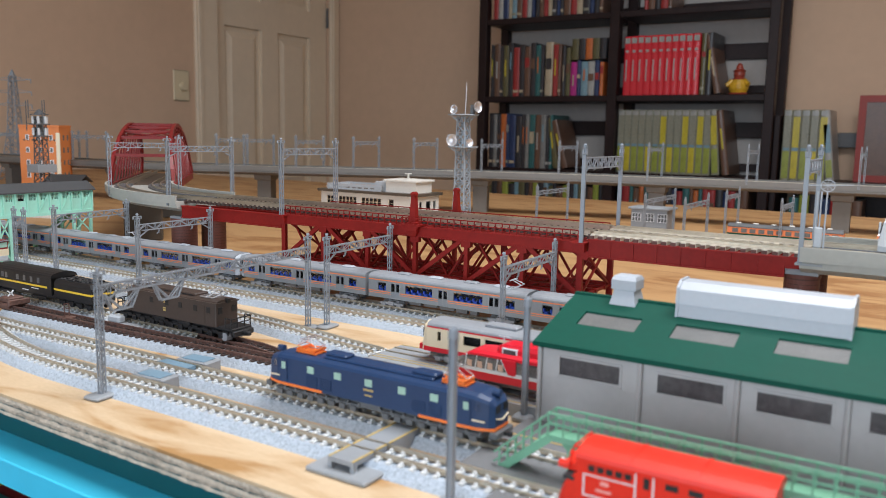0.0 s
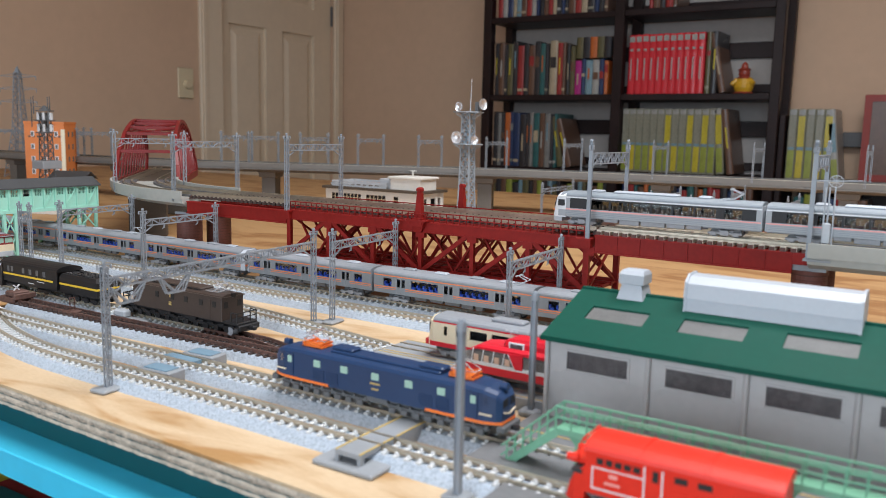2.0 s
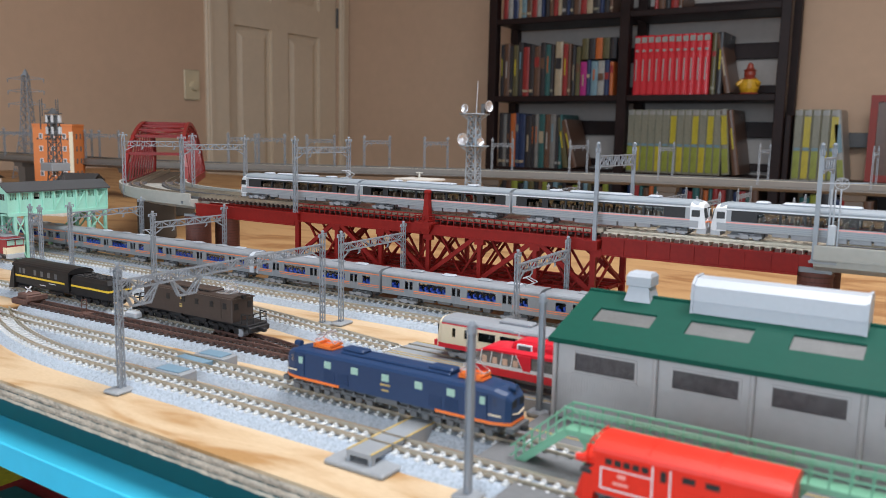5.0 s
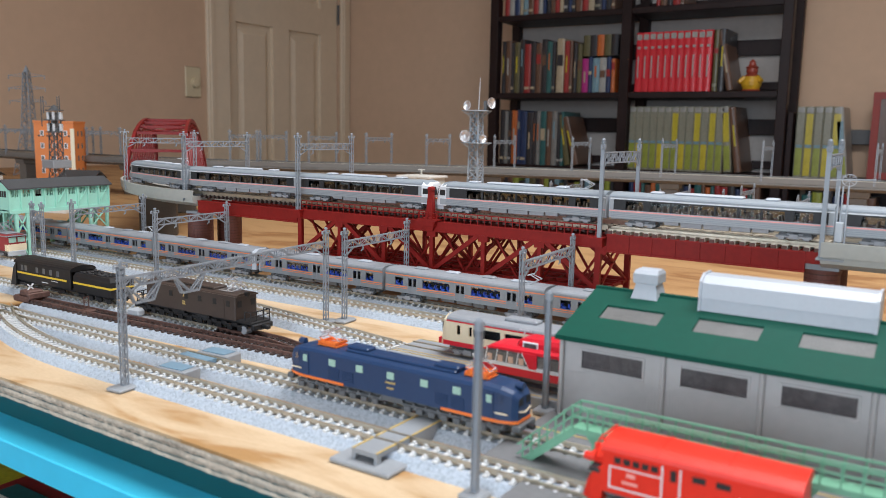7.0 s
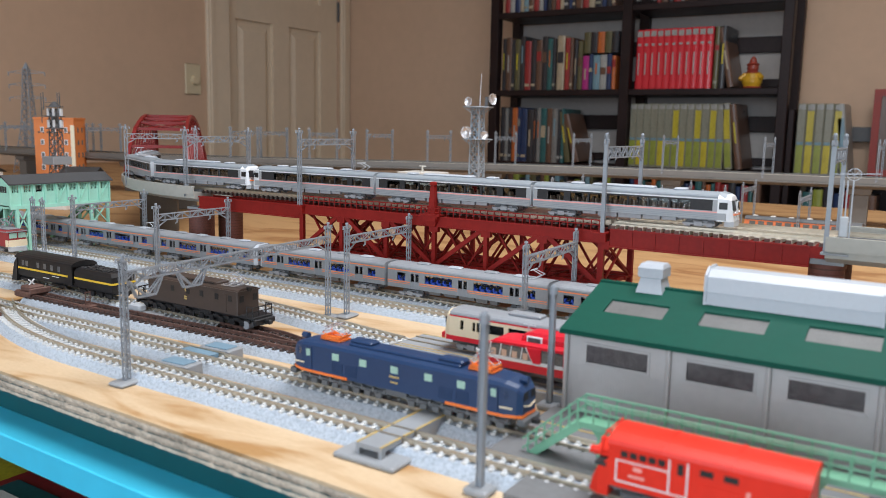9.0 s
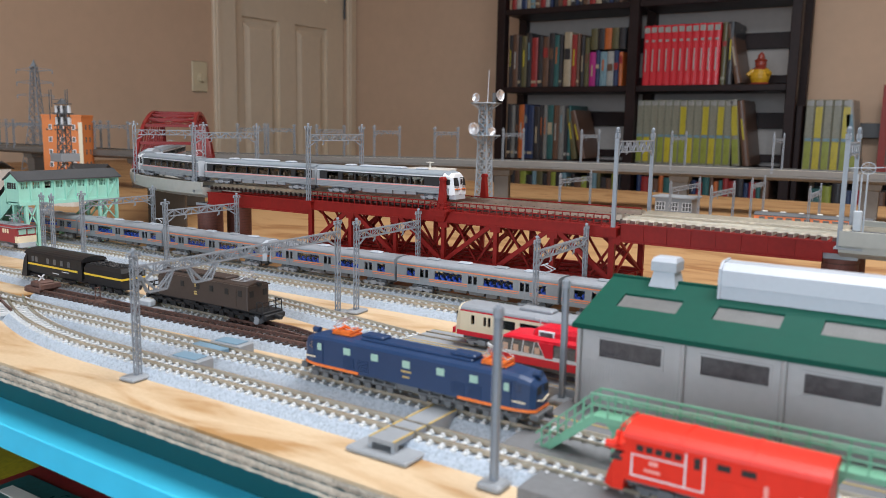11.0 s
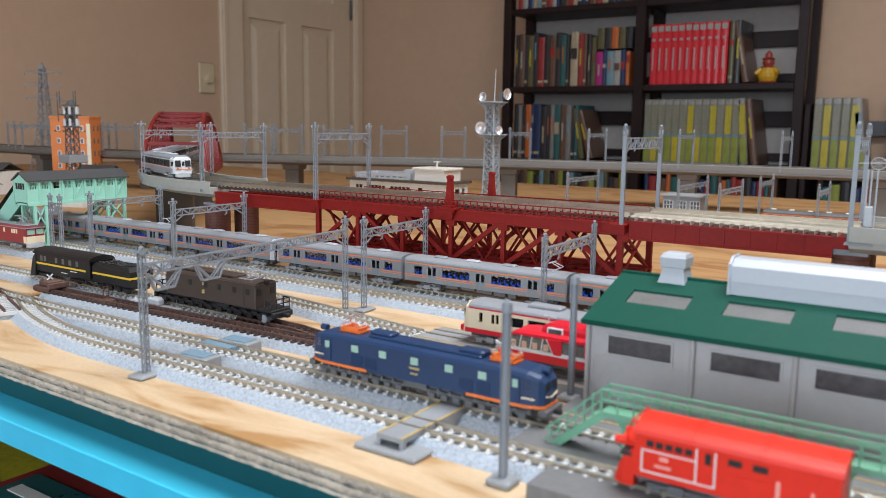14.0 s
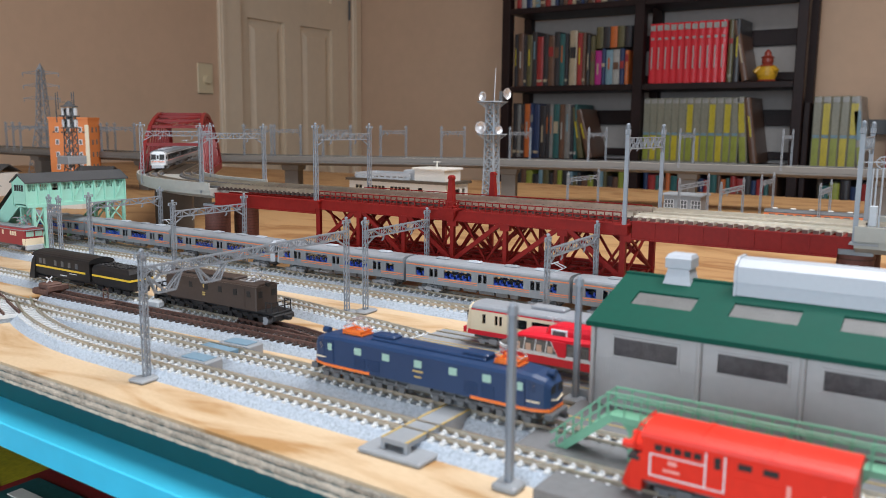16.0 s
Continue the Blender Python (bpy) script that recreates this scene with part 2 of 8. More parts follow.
# ---------------------------------------------------------------- building tools
class Shape:
    """Collects simple solids into one mesh."""

    def __init__(self):
        self.v, self.f, self.smooth = [], [], False

    def add(self, verts, faces):
        n = len(self.v)
        self.v += [tuple(p) for p in verts]
        self.f += [tuple(i + n for i in f) for f in faces]
        return self

    def box(self, x0, x1, y0, y1, z0, z1):
        return self.add([(x0, y0, z0), (x1, y0, z0), (x1, y1, z0), (x0, y1, z0), (x0, y0, z1), (x1, y0, z1), (x1, y1, z1), (x0, y1, z1)],
                        [(3, 2, 1, 0), (4, 5, 6, 7), (0, 1, 5, 4), (1, 2, 6, 5), (2, 3, 7, 6), (3, 0, 4, 7)])

    def cbox(self, x0, x1, y0, y1, z0, z1, c):
        """A box with all its edges chamfered by c."""
        v, f = [], []
        for z, i in ((z0, c), (z0 + c, 0), (z1 - c, 0), (z1, c)):
            v += [(x0 + i + c, y0 + i, z), (x1 - i - c, y0 + i, z), (x1 - i, y0 + i + c, z), (x1 - i, y1 - i - c, z),
                  (x1 - i - c, y1 - i, z), (x0 + i + c, y1 - i, z), (x0 + i, y1 - i - c, z), (x0 + i, y0 + i + c, z)]
        for k in range(3):
            f += [(8 * k + i, 8 * k + (i + 1) % 8, 8 * k + 8 + (i + 1) % 8, 8 * k + 8 + i) for i in range(8)]
        f += [tuple(range(7, -1, -1)), tuple(range(24, 32))]
        return self.add(v, f)

    def loft(self, rings, caps=True):
        """Joins rings of equal length by quads."""
        n, v, f = len(rings[0]), [], []
        for r in rings:
            v += list(r)
        for k in range(len(rings) - 1):
            f += [(n * k + i, n * k + (i + 1) % n, n * k + n + (i + 1) % n, n * k + n + i) for i in range(n)]
        if caps:
            f += [tuple(range(n - 1, -1, -1)), tuple(range(n * (len(rings) - 1), n * len(rings)))]
        return self.add(v, f)

    def prism(self, prof, x0, x1):
        """A profile of (y, z) drawn along x."""
        return self.loft([[(x0, y, z) for y, z in prof], [(x1, y, z) for y, z in prof]])

    def bar(self, p, q, w, h=None):
        """A square bar from p to q."""
        p, q, h = Vector(p), Vector(q), h or w
        d = (q - p).normalized()
        up = Vector((0, 0, 1)) if abs(d.z) < 0.95 else Vector((1, 0, 0))
        s = d.cross(up).normalized() * w / 2
        u = s.cross(d).normalized() * h / 2
        return self.loft([[e - s - u, e + s - u, e + s + u, e - s + u] for e in (p, q)])

    def rod(self, p, q, r0, r1=None, n=8):
        p, q, r1 = Vector(p), Vector(q), r0 if r1 is None else r1
        d = (q - p).normalized()
        up = Vector((0, 0, 1)) if abs(d.z) < 0.9 else Vector((1, 0, 0))
        s = d.cross(up).normalized()
        u = s.cross(d).normalized()
        ang = [2 * math.pi * i / n for i in range(n)]
        return self.loft([[e + (s * math.cos(a) + u * math.sin(a)) * r for a in ang] for e, r in ((p, r0), (q, r1))])

    def mesh(self, name):
        me = bpy.data.meshes.new(name)
        me.from_pydata(self.v, [], self.f)
        bm = bmesh.new()
        bm.from_mesh(me)
        bmesh.ops.recalc_face_normals(bm, faces=bm.faces)
        bm.to_mesh(me)
        bm.free()
        return me


def part(name, shape, material, parent=None, label="", m=None):
    me = shape if isinstance(shape, bpy.types.Mesh) else shape.mesh(name)
    if not me.materials:
        me.materials.append(M[material])
    ob = new(name, me)
    if parent:
        ob.parent = parent
    if m:
        ob.matrix_basis = m
    if label:
        ob["label"] = label
    return ob


def thing(name, label, category, m=None, group="", kind=""):
    ob = new(name)
    ob.empty_display_size = 0.01
    if m:
        ob.matrix_basis = m
    return tagged(ob, label, category, group, kind)


def solid(name, shape, material, label, category, kind="", group=""):
    return tagged(part(name, shape, material), label, category, group, kind)


# ---------------------------------------------------------------- room
FLOOR, TOP = -0.92, 1.50
XL, XR, YB, YF = -2.2, 2.6, 2.69, -2.3


def room():
    solid("floor", Shape().box(XL - 0.1, XR + 0.1, YF - 0.1, YB + 0.1, FLOOR - 0.1, FLOOR), "carpet", "dark carpeted floor of the hobby room", "floor", "structure")
    solid("ceiling", Shape().box(XL - 0.1, XR + 0.1, YF - 0.1, YB + 0.1, TOP, TOP + 0.1), "ceiling", "flat white painted ceiling", "ceiling", "structure")
    solid("wall_north", Shape().box(XL, XR, YB, YB + 0.12, FLOOR, TOP), "wall", "taupe painted wall behind the bookcase", "wall", "structure")
    ws = Shape().box(XL, -0.65, YF - 0.12, YF, FLOOR, TOP).box(1.35, XR, YF - 0.12, YF, FLOOR, TOP).box(-0.65, 1.35, YF - 0.12, YF, FLOOR, -0.2).box(-0.65, 1.35, YF - 0.12, YF, 1.1, TOP)
    solid("wall_south", ws, "wall", "taupe painted wall with a window in it", "wall", "structure")
    wn = thing("window_1", "white framed window behind the viewer", "window", kind="structure")
    part("window_frame", Shape().box(-0.65, 1.35, YF - 0.10, YF - 0.06, -0.2, -0.15).box(-0.65, 1.35, YF - 0.10, YF - 0.06, 1.05, 1.1).box(-0.65, -0.6, YF - 0.10, YF - 0.06, -0.15, 1.05).box(1.3, 1.35, YF - 0.10, YF - 0.06, -0.15, 1.05).box(0.33, 0.37, YF - 0.10, YF - 0.06, -0.15, 1.05), "white_paint", wn)
    part("pane", Shape().box(-0.6, 1.3, YF - 0.082, YF - 0.078, -0.15, 1.05), "glass", wn)
    solid("wall_east", Shape().box(XR, XR + 0.12, YF, YB, FLOOR, TOP), "wall", "taupe painted wall", "wall", "structure")
    # west wall with the door opening
    d0, d1, dt = 1.925, 2.625, FLOOR + 2.03
    w = Shape().box(XL - 0.12, XL, YF, d0, FLOOR, TOP).box(XL - 0.12, XL, d1, YB, FLOOR, TOP).box(XL - 0.12, XL, d0, d1, dt, TOP)
    solid("wall_west", w, "wall", "taupe painted wall with a door in it", "wall", "structure")
    door = thing("door_1", "closed cream-painted panelled interior door", "door", kind="structure")
    a, b = d0 + 0.004, d1 - 0.004
    rows = [(FLOOR + 0.22, 0.60 - 0.85), (-0.12, 0.562), (0.68, 0.93)]
    cols = [(1.983, 2.198), (2.295, 2.507)]
    s = Shape()
    x0, x1 = XL - 0.045, XL - 0.012
    zs = [FLOOR + 0.01] + [z for r in rows for z in r] + [dt - 0.004]
    for k in range(0, len(zs), 2):
        s.box(x0, x1, a, b, zs[k], zs[k + 1])
    ys = [a] + [y for c in cols for y in c] + [b]
    for r in rows:
        for k in range(0, len(ys), 2):
            s.box(x0, x1, ys[k], ys[k + 1], r[0], r[1])
    part("stile_frame", s, "white_paint", door)
    for r in rows:
        for c in cols:
            p = Shape().box(x0 + 0.004, x1 - 0.016, c[0], c[1], r[0], r[1])
            p.loft([[(x1 - 0.016, c[0] + 0.02, r[0] + 0.02), (x1 - 0.016, c[1] - 0.02, r[0] + 0.02), (x1 - 0.016, c[1] - 0.02, r[1] - 0.02), (x1 - 0.016, c[0] + 0.02, r[1] - 0.02)],
                    [(x1 - 0.004, c[0] + 0.045, r[0] + 0.045), (x1 - 0.004, c[1] - 0.045, r[0] + 0.045), (x1 - 0.004, c[1] - 0.045, r[1] - 0.045), (x1 - 0.004, c[0] + 0.045, r[1] - 0.045)]])
            part("panel", p, "white_paint", door)
    for z in (0.62, -0.5):
        part("hinge", Shape().rod((XL - 0.005, d1 - 0.002, z), (XL - 0.005, d1 - 0.002, z + 0.09), 0.006), "dark_grey", door, "dark metal hinge")
    cas = Shape()
    for lo, hi in ((d0 - 0.115, d0), (d1, min(YB, d1 + 0.06))):
        cas.cbox(XL, XL + 0.018, lo, hi, FLOOR, dt + 0.1, 0.004)
        cas.cbox(XL + 0.018, XL + 0.024, lo + 0.01, lo + 0.03, FLOOR, dt + 0.1, 0.002)
    cas.cbox(XL, XL + 0.018, d0, d1, dt, dt + 0.1, 0.004)
    solid("door_casing", cas, "white_paint", "moulded cream-painted trim round the door", "trim", "structure")
    sw = thing("light_switch", "ivory plastic rotary dimmer plate on the wall", "light switch")
    part("plate", Shape().cbox(XL, XL + 0.007, 1.706, 1.782, 0.244, 0.360, 0.003), "ivory", sw)
    part("knob", Shape().rod((XL + 0.007, 1.748, 0.298), (XL + 0.022, 1.748, 0.298), 0.018, 0.015, 16), "ivory", sw)


room()


# ---------------------------------------------------------------- baseboard of the layout
def board():
    y0, y1, x0, x1 = -0.1965, 1.25, -2.05, 1.35
    b = thing("plywood_board", "bare plywood baseboard with rough sawn edge", "board", pose(0, 0, 0, 0, 0, -1.0))
    part("top_veneer", Shape().box(x0, x1, y0, 0.098, -0.0016, 0), "ply", b, "pale flamed plywood face")
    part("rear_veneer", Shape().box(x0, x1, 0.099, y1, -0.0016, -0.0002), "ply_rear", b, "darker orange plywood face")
    rnd = random.Random(3)
    z = -0.0016
    for k, t in enumerate((0.0018, 0.0018, 0.0020, 0.0018, 0.0018)):
        jit = 0.0006 if k % 2 else 0.0
        # ragged sawn face
        n, top, bot = 340, [], []
        for i in range(n + 1):
            x = x0 + (x1 - x0) * i / n if i in (0, n) else -0.35 + 0.95 * i / n
            top.append((x, y0 + jit + rnd.uniform(-0.0003, 0.0005), z))
            bot.append((x, y0 + jit + rnd.uniform(-0.0003, 0.0005), z - t))
        s = Shape()
        v = top + bot + [(x1, y1, z), (x0, y1, z), (x1, y1, z - t), (x0, y1, z - t)]
        m = n + 1
        f = [(i, i + 1, m + i + 1, m + i) for i in range(n)]
        f += [(m - 1, 2 * m, 2 * m + 2, 2 * m - 1), (0, m, 2 * m + 3, 2 * m + 1), (2 * m, 2 * m + 1, 2 * m + 3, 2 * m + 2)]
        s.add(v, f)
        part("ply_layer", s, "ply_edge" if k % 2 == 0 else "ply_layer", b)
        z -= t
    bt = z
    t = thing("blue_table", "bright blue painted metal table carrying the plywood", "table", pose(0, 0, 0, 0, 0, -1.0))
    # table edge set back under the board, coloured far darker than the rail
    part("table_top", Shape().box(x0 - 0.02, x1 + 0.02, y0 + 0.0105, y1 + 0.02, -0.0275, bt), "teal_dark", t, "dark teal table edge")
    part("rail", Shape().cbox(x0 - 0.02, x1 + 0.02, y0 - 0.0105, y0 + 0.030, -0.0415, -0.0276, 0.0006), "teal", t, "bright blue rail")
    for x in (x0, x1 - 0.05):
        for y in (y0 + 0.03, y1 - 0.06):
            part("leg", Shape().cbox(x, x + 0.05, y, y + 0.05, FLOOR, -0.042, 0.004), "teal", t)


board()


# ---------------------------------------------------------------- track
RAIL = 0.007


def track_mesh(pts, z=0.0, ballast="ballast", sleeper="sleeper", rail="rail", bed=True, pitch=0.0057, name="track", label="", base=None):
    """A length of sectional track along a line of (x, y): moulded bed, sleepers, two rails. One thing in three parts."""
    t = thing(name, label or "sectional model track on grey moulded ballast", "track")
    P = [Vector((x, y, 0)) for x, y in pts]

    def ring(i, prof):
        a, b = P[max(0, i - 1)], P[min(len(P) - 1, i + 1)]
        d = (b - a).normalized()
        n = Vector((-d.y, d.x, 0))
        return [P[i] + n * o + Vector((0, 0, z + h)) for o, h in prof]

    if bed:
        prof = [(-0.0125, 0.0), (-0.0085, 0.0042), (0.0085, 0.0042), (0.0125, 0.0)]
        part("ballast_bed", Shape().loft([ring(i, prof) for i in range(len(P))]), ballast, t)
    h0 = 0.0042 if bed else 0.0026
    for s in (-1, 1):
        c = 0.0045 * s
        prof = [(c - 0.0011, h0 + 0.0008), (c + 0.0011, h0 + 0.0008), (c + 0.0005, h0 + 0.0013), (c + 0.00055, RAIL), (c - 0.00055, RAIL), (c - 0.0005, h0 + 0.0013)]
        part("rail", Shape().loft([ring(i, prof) for i in range(len(P))]), rail, t)
    sl, acc = Shape(), 0.0
    for i in range(len(P) - 1):
        a, b = P[i], P[i + 1]
        L, d = (b - a).length, (b - a).normalized()
        n = Vector((-d.y, d.x, 0))
        while acc < L:
            c = a + d * acc
            u, w = d * 0.0011, n * 0.0082
            v = [c - u - w, c + u - w, c + u + w, c - u + w]
            sl.add([p + Vector((0, 0, z + h0 - 0.0012)) for p in v] + [p + Vector((0, 0, z + h0 + 0.0010)) for p in v],
                   [(4, 5, 6, 7), (0, 1, 5, 4), (1, 2, 6, 5), (2, 3, 7, 6), (3, 0, 4, 7)])
            for s in (-1, 1):
                for e in (-0.0017, 0.0017):
                    k = c + n * (0.0045 * s + e)
                    q = [k - u * 0.6 - n * 0.0006, k + u * 0.6 - n * 0.0006, k + u * 0.6 + n * 0.0006, k - u * 0.6 + n * 0.0006]
                    sl.add([p + Vector((0, 0, z + h0 + 0.001)) for p in q] + [p + Vector((0, 0, z + h0 + 0.0018)) for p in q], [(4, 5, 6, 7), (0, 1, 5, 4), (1, 2, 6, 5), (2, 3, 7, 6), (3, 0, 4, 7)])
            acc += pitch
        acc -= L
    so = part("sleeper", sl, sleeper, t)
    so["kind"] = "stuff"
    return t


def arc(cx, cy, r, a0, a1, n=14):
    return [(cx + r * math.cos(radians(a0 + (a1 - a0) * i / n)), cy + r * math.sin(radians(a0 + (a1 - a0) * i / n))) for i in range(n + 1)]


T1, T2, T5, T6 = -0.156, -0.123, 0.0425, 0.0755
TE = -0.0655
SH1, SH2 = -0.0275, -0.0575
track_mesh([(x, T5) for x in (-1.2, 0.9)])
track_mesh([(x, T6) for x in (-1.2, 0.9)])
track_mesh([(0.9, T1), (-0.035, T1)] + arc(-0.035, T1 + 0.348, 0.348, 268, 242, 10), label="front track curving into a turnout")
track_mesh([(0.9, T2), (-0.15, T2), (-0.22, -0.1195), (-0.30, -0.109), (-0.45, -0.082)])
track_mesh([(0.085, -0.0330), (0.055, -0.0285), (-0.015, -0.0160), (-0.08, -0.0065), (-0.16, -0.001), (-0.45, 0.003), (-0.9, 0.003)], label="yard track with grey sleepers leading to the shed")
track_mesh([(0.13, -0.083), (0.06, -0.0765), (0.02, -0.068), (-0.03, TE)], sleeper="dark_sleeper", rail="rust_rail", label="weathered turnout track with dark brown sleepers")
track_mesh([(-0.03, TE), (-0.32, TE), (-0.9, -0.052)], label="yard track under the brown locomotive")
track_mesh([(0.10, -0.0815), (0.04, -0.083), (-0.03, -0.086), (-0.1, -0.0885), (-0.205, -0.0905)], sleeper="dark_sleeper", rail="rust_rail", label="short rusty siding ending at a buffer stop")
track_mesh([(-0.16, -0.1445), (-0.22, -0.124), (-0.30, -0.100), (-0.40, -0.075)], rail="rust_rail", label="turnout track with rusty rails")


# ---------------------------------------------------------------- bridge line
BN, BF = 0.1012, 0.1640          # near and far faces of the bridge
BT1, BT2 = 0.1140, 0.1510        # its two tracks
BX0, BXM, BX1 = -0.1205, 0.0188, 0.1585
DECK = 0.0650                    # base of the bridge track
CX, CY, CR = -0.249, 0.4325, 0.30


def truss_bridge():
    t = thing("deck_truss_bridge", "oxide-red deck truss bridge with railings and mid-span towers", "bridge")
    zt, zb = 0.0605, 0.0255
    L = (BX1 - BX0) / 6
    for y in (BN + 0.002, BF - 0.002):
        part("top_chord", Shape().box(BX0, BX1, y - 0.002, y + 0.002, zt - 0.003, zt + 0.0035).box(BX0, BX1, y - 0.0026, y + 0.0026, zt + 0.0035, zt + 0.0045).box(BX0, BX1, y - 0.0026, y + 0.0026, zt - 0.0038, zt - 0.003), "red_bridge", t)
        part("bottom_chord", Shape().box(BX0, BX1, y - 0.002, y + 0.002, zb - 0.002, zb + 0.002), "red_bridge", t)
        for k in range(7):
            x = BX0 + L * k
            w = 0.0042 if k in (0, 6) else 0.0032
            x = min(max(x, BX0 + 0.002), BX1 - 0.002)
            part("post", Shape().box(x - w / 2, x + w / 2, y - 0.0016, y + 0.0016, zb if k not in (0, 6) else 0.004, zt), "red_bridge", t)
        for k, up in enumerate((1, 0, 0, 1, 1, 0)):
            a, b = BX0 + L * k, BX0 + L * (k + 1)
            p, q = ((a, y, zb), (b, y, zt)) if up else ((a, y, zt), (b, y, zb))
            part("diagonal", Shape().bar(p, q, 0.0026, 0.0034), "red_bridge", t)
            part("gusset", Shape().box(b - 0.004, b + 0.004, y - 0.0019, y + 0.0019, zt - 0.008, zt - 0.002), "red_bridge", t)
    for k in range(7):
        x = min(max(BX0 + L * k, BX0 + 0.002), BX1 - 0.002)
        part("cross_frame", Shape().bar((x, BN + 0.003, zb), (x, BF - 0.003, zt), 0.0016).bar((x, BN + 0.003, zt), (x, BF - 0.003, zb), 0.0016)
             .bar((x, BN + 0.003, zb), (x, BF - 0.003, zb), 0.002).bar((x, BN + 0.003, zt - 0.001), (x, BF - 0.003, zt - 0.001), 0.002), "red_bridge", t)
    lat = Shape()
    for k in range(12):
        a, b = BX0 + L * k / 2, BX0 + L * (k + 1) / 2
        for z in (zb, zt - 0.002):
            lat.bar((a, BN + 0.003, z), (b, BF - 0.003, z), 0.0012).bar((b, BN + 0.003, z), (a, BF - 0.003, z), 0.0012)
    for y in (BN + 0.014, BN + 0.031, BF - 0.014):
        lat.box(BX0, BX1, y - 0.0012, y + 0.0012, zt - 0.006, zt + 0.004)
        for k in range(12):
            a, b = BX0 + L * k / 2, BX0 + L * (k + 1) / 2
            lat.bar((a, y, zb if k % 2 else zt), (b, y, zt if k % 2 else zb), 0.0016)
        lat.box(BX0, BX1, y - 0.0012, y + 0.0012, zb - 0.0015, zb + 0.0015)
    part("inner_bracing", lat, "red_bridge", t)
    part("deck_plate", Shape().box(BX0, BX1, BN + 0.0005, BF - 0.0005, zt + 0.0025, 0.0649), "red_bridge", t)
    # railings
    for y in (BN + 0.001, BF - 0.001):
        r = Shape()
        n = 46
        for i in range(n + 1):
            x = BX0 + 0.004 + (BX1 - BX0 - 0.008) * i / n
            r.box(x - 0.0003, x + 0.0003, y - 0.0003, y + 0.0003, zt + 0.004, 0.0722)
        for z in (0.0722, 0.0690):
            r.box(BX0 + 0.004, BX1 - 0.004, y - 0.0004, y + 0.0004, z - 0.0004, z + 0.0004)
        part("railing", r, "red_bridge", t)
    # mid-span towers on brackets
    for y, s in ((BN - 0.001, -1), (BF + 0.001, 1)):
        q = Shape().loft([[(BXM - w, y - s * 0.003, z), (BXM + w, y - s * 0.003, z), (BXM + w, y + s * d, z), (BXM - w, y + s * d, z)] for z, w, d in
                          ((0.0615, 0.0052, 0.004), (0.068, 0.0048, 0.004), (0.0683, 0.0030, 0.002), (0.0885, 0.0016, 0.001), (0.0888, 0.0022, 0.0015), (0.0905, 0.0020, 0.0015), (0.0915, 0.0008, 0.0008))])
        q.box(BXM - 0.009, BXM + 0.009, y - 0.0046, y + 0.0046, 0.0655, 0.0668)
        for i in range(5):
            x = BXM - 0.0085 + 0.00425 * i
            q.box(x - 0.0003, x + 0.0003, y + s * 0.0035, y + s * 0.004, 0.0668, 0.0715)
        q.box(BXM - 0.0088, BXM + 0.0088, y + s * 0.0034, y + s * 0.0041, 0.0711, 0.0718)
        q.loft([[(BXM - w, y + s * 0.0, z), (BXM + w, y, z), (BXM + w, y + s * d, z), (BXM - w, y + s * d, z)] for z, w, d in ((0.057, 0.003, 0.0014), (0.0661, 0.0075, 0.0043))])
        part("tower", q, "red_bridge", t)
    for x in (BX0 + 0.002, BX1 - 0.002):
        part("bearing_cap", Shape().box(x - 0.0045, x + 0.0045, BN - 0.0035, BN + 0.006, 0.0578, 0.0634).box(x - 0.0055, x + 0.0055, BN - 0.0062, BN + 0.006, 0.0634, 0.0647), "red_bridge", t)
    for x in (BX0 + 0.004, BX1 - 0.004):
        part("footing", Shape().cbox(x - 0.012, x + 0.012, BN - 0.004, BF + 0.004, 0.0, 0.0042, 0.001), "grey", t, "grey footing block")
    return t


def girder(x0, x1, seams, name_label, zb):
    t = thing("plate_girder_bridge", name_label, "bridge")
    zt = 0.0630 if x0 < 0 else 0.0661
    for y, s in ((BN + 0.002, -1), (BF - 0.002, 1)):
        part("web_plate", Shape().box(x0, x1, y - 0.0012, y + 0.0012, zb, zt), "red_bridge", t)
        part("flange", Shape().box(x0, x1, y - 0.0024, y + 0.0024, zt, zt + 0.001), "red_bridge", t)
        part("flange", Shape().box(x0, x1, y - 0.0024, y + 0.0024, zb - 0.0008, zb), "red_bridge", t)
        for i in range(1, seams):
            x = x0 + (x1 - x0) * i / seams
            part("stiffener", Shape().box(x - 0.0004, x + 0.0004, y + s * 0.0012, y + s * 0.0019, zb, zt), "red_bridge", t)
    for y in (BT1 - 0.006, BT1 + 0.006, BT2 - 0.006, BT2 + 0.006):
        part("stringer", Shape().box(x0, x1, y - 0.001, y + 0.001, zb + 0.003, 0.0637), "red_bridge", t)
    return t


truss_bridge()
girder(-0.249, BX0 - 0.001, 1, "plain red plate girder span leading to the curved viaduct", 0.0532)
girder(BX1 + 0.004, 0.2880, 8, "red plate girder span with pale sleepers", 0.0552)
solid("girder_end", Shape().box(0.2880, 0.2985, BN + 0.001, BF - 0.001, 0.0600, 0.0671), "red_bridge", "short red bearing end of the girder span", "bridge part")
track_mesh([(BX1 + 0.002, BT1), (-0.25, BT1)], z=DECK, bed=False, sleeper="dark_sleeper", rail="rail", label="bridge track with dark sleepers over the truss span")
track_mesh([(BX1 + 0.002, BT2), (-0.25, BT2)], z=DECK, bed=False, sleeper="dark_sleeper", rail="rail", label="bridge track with dark sleepers over the truss span")


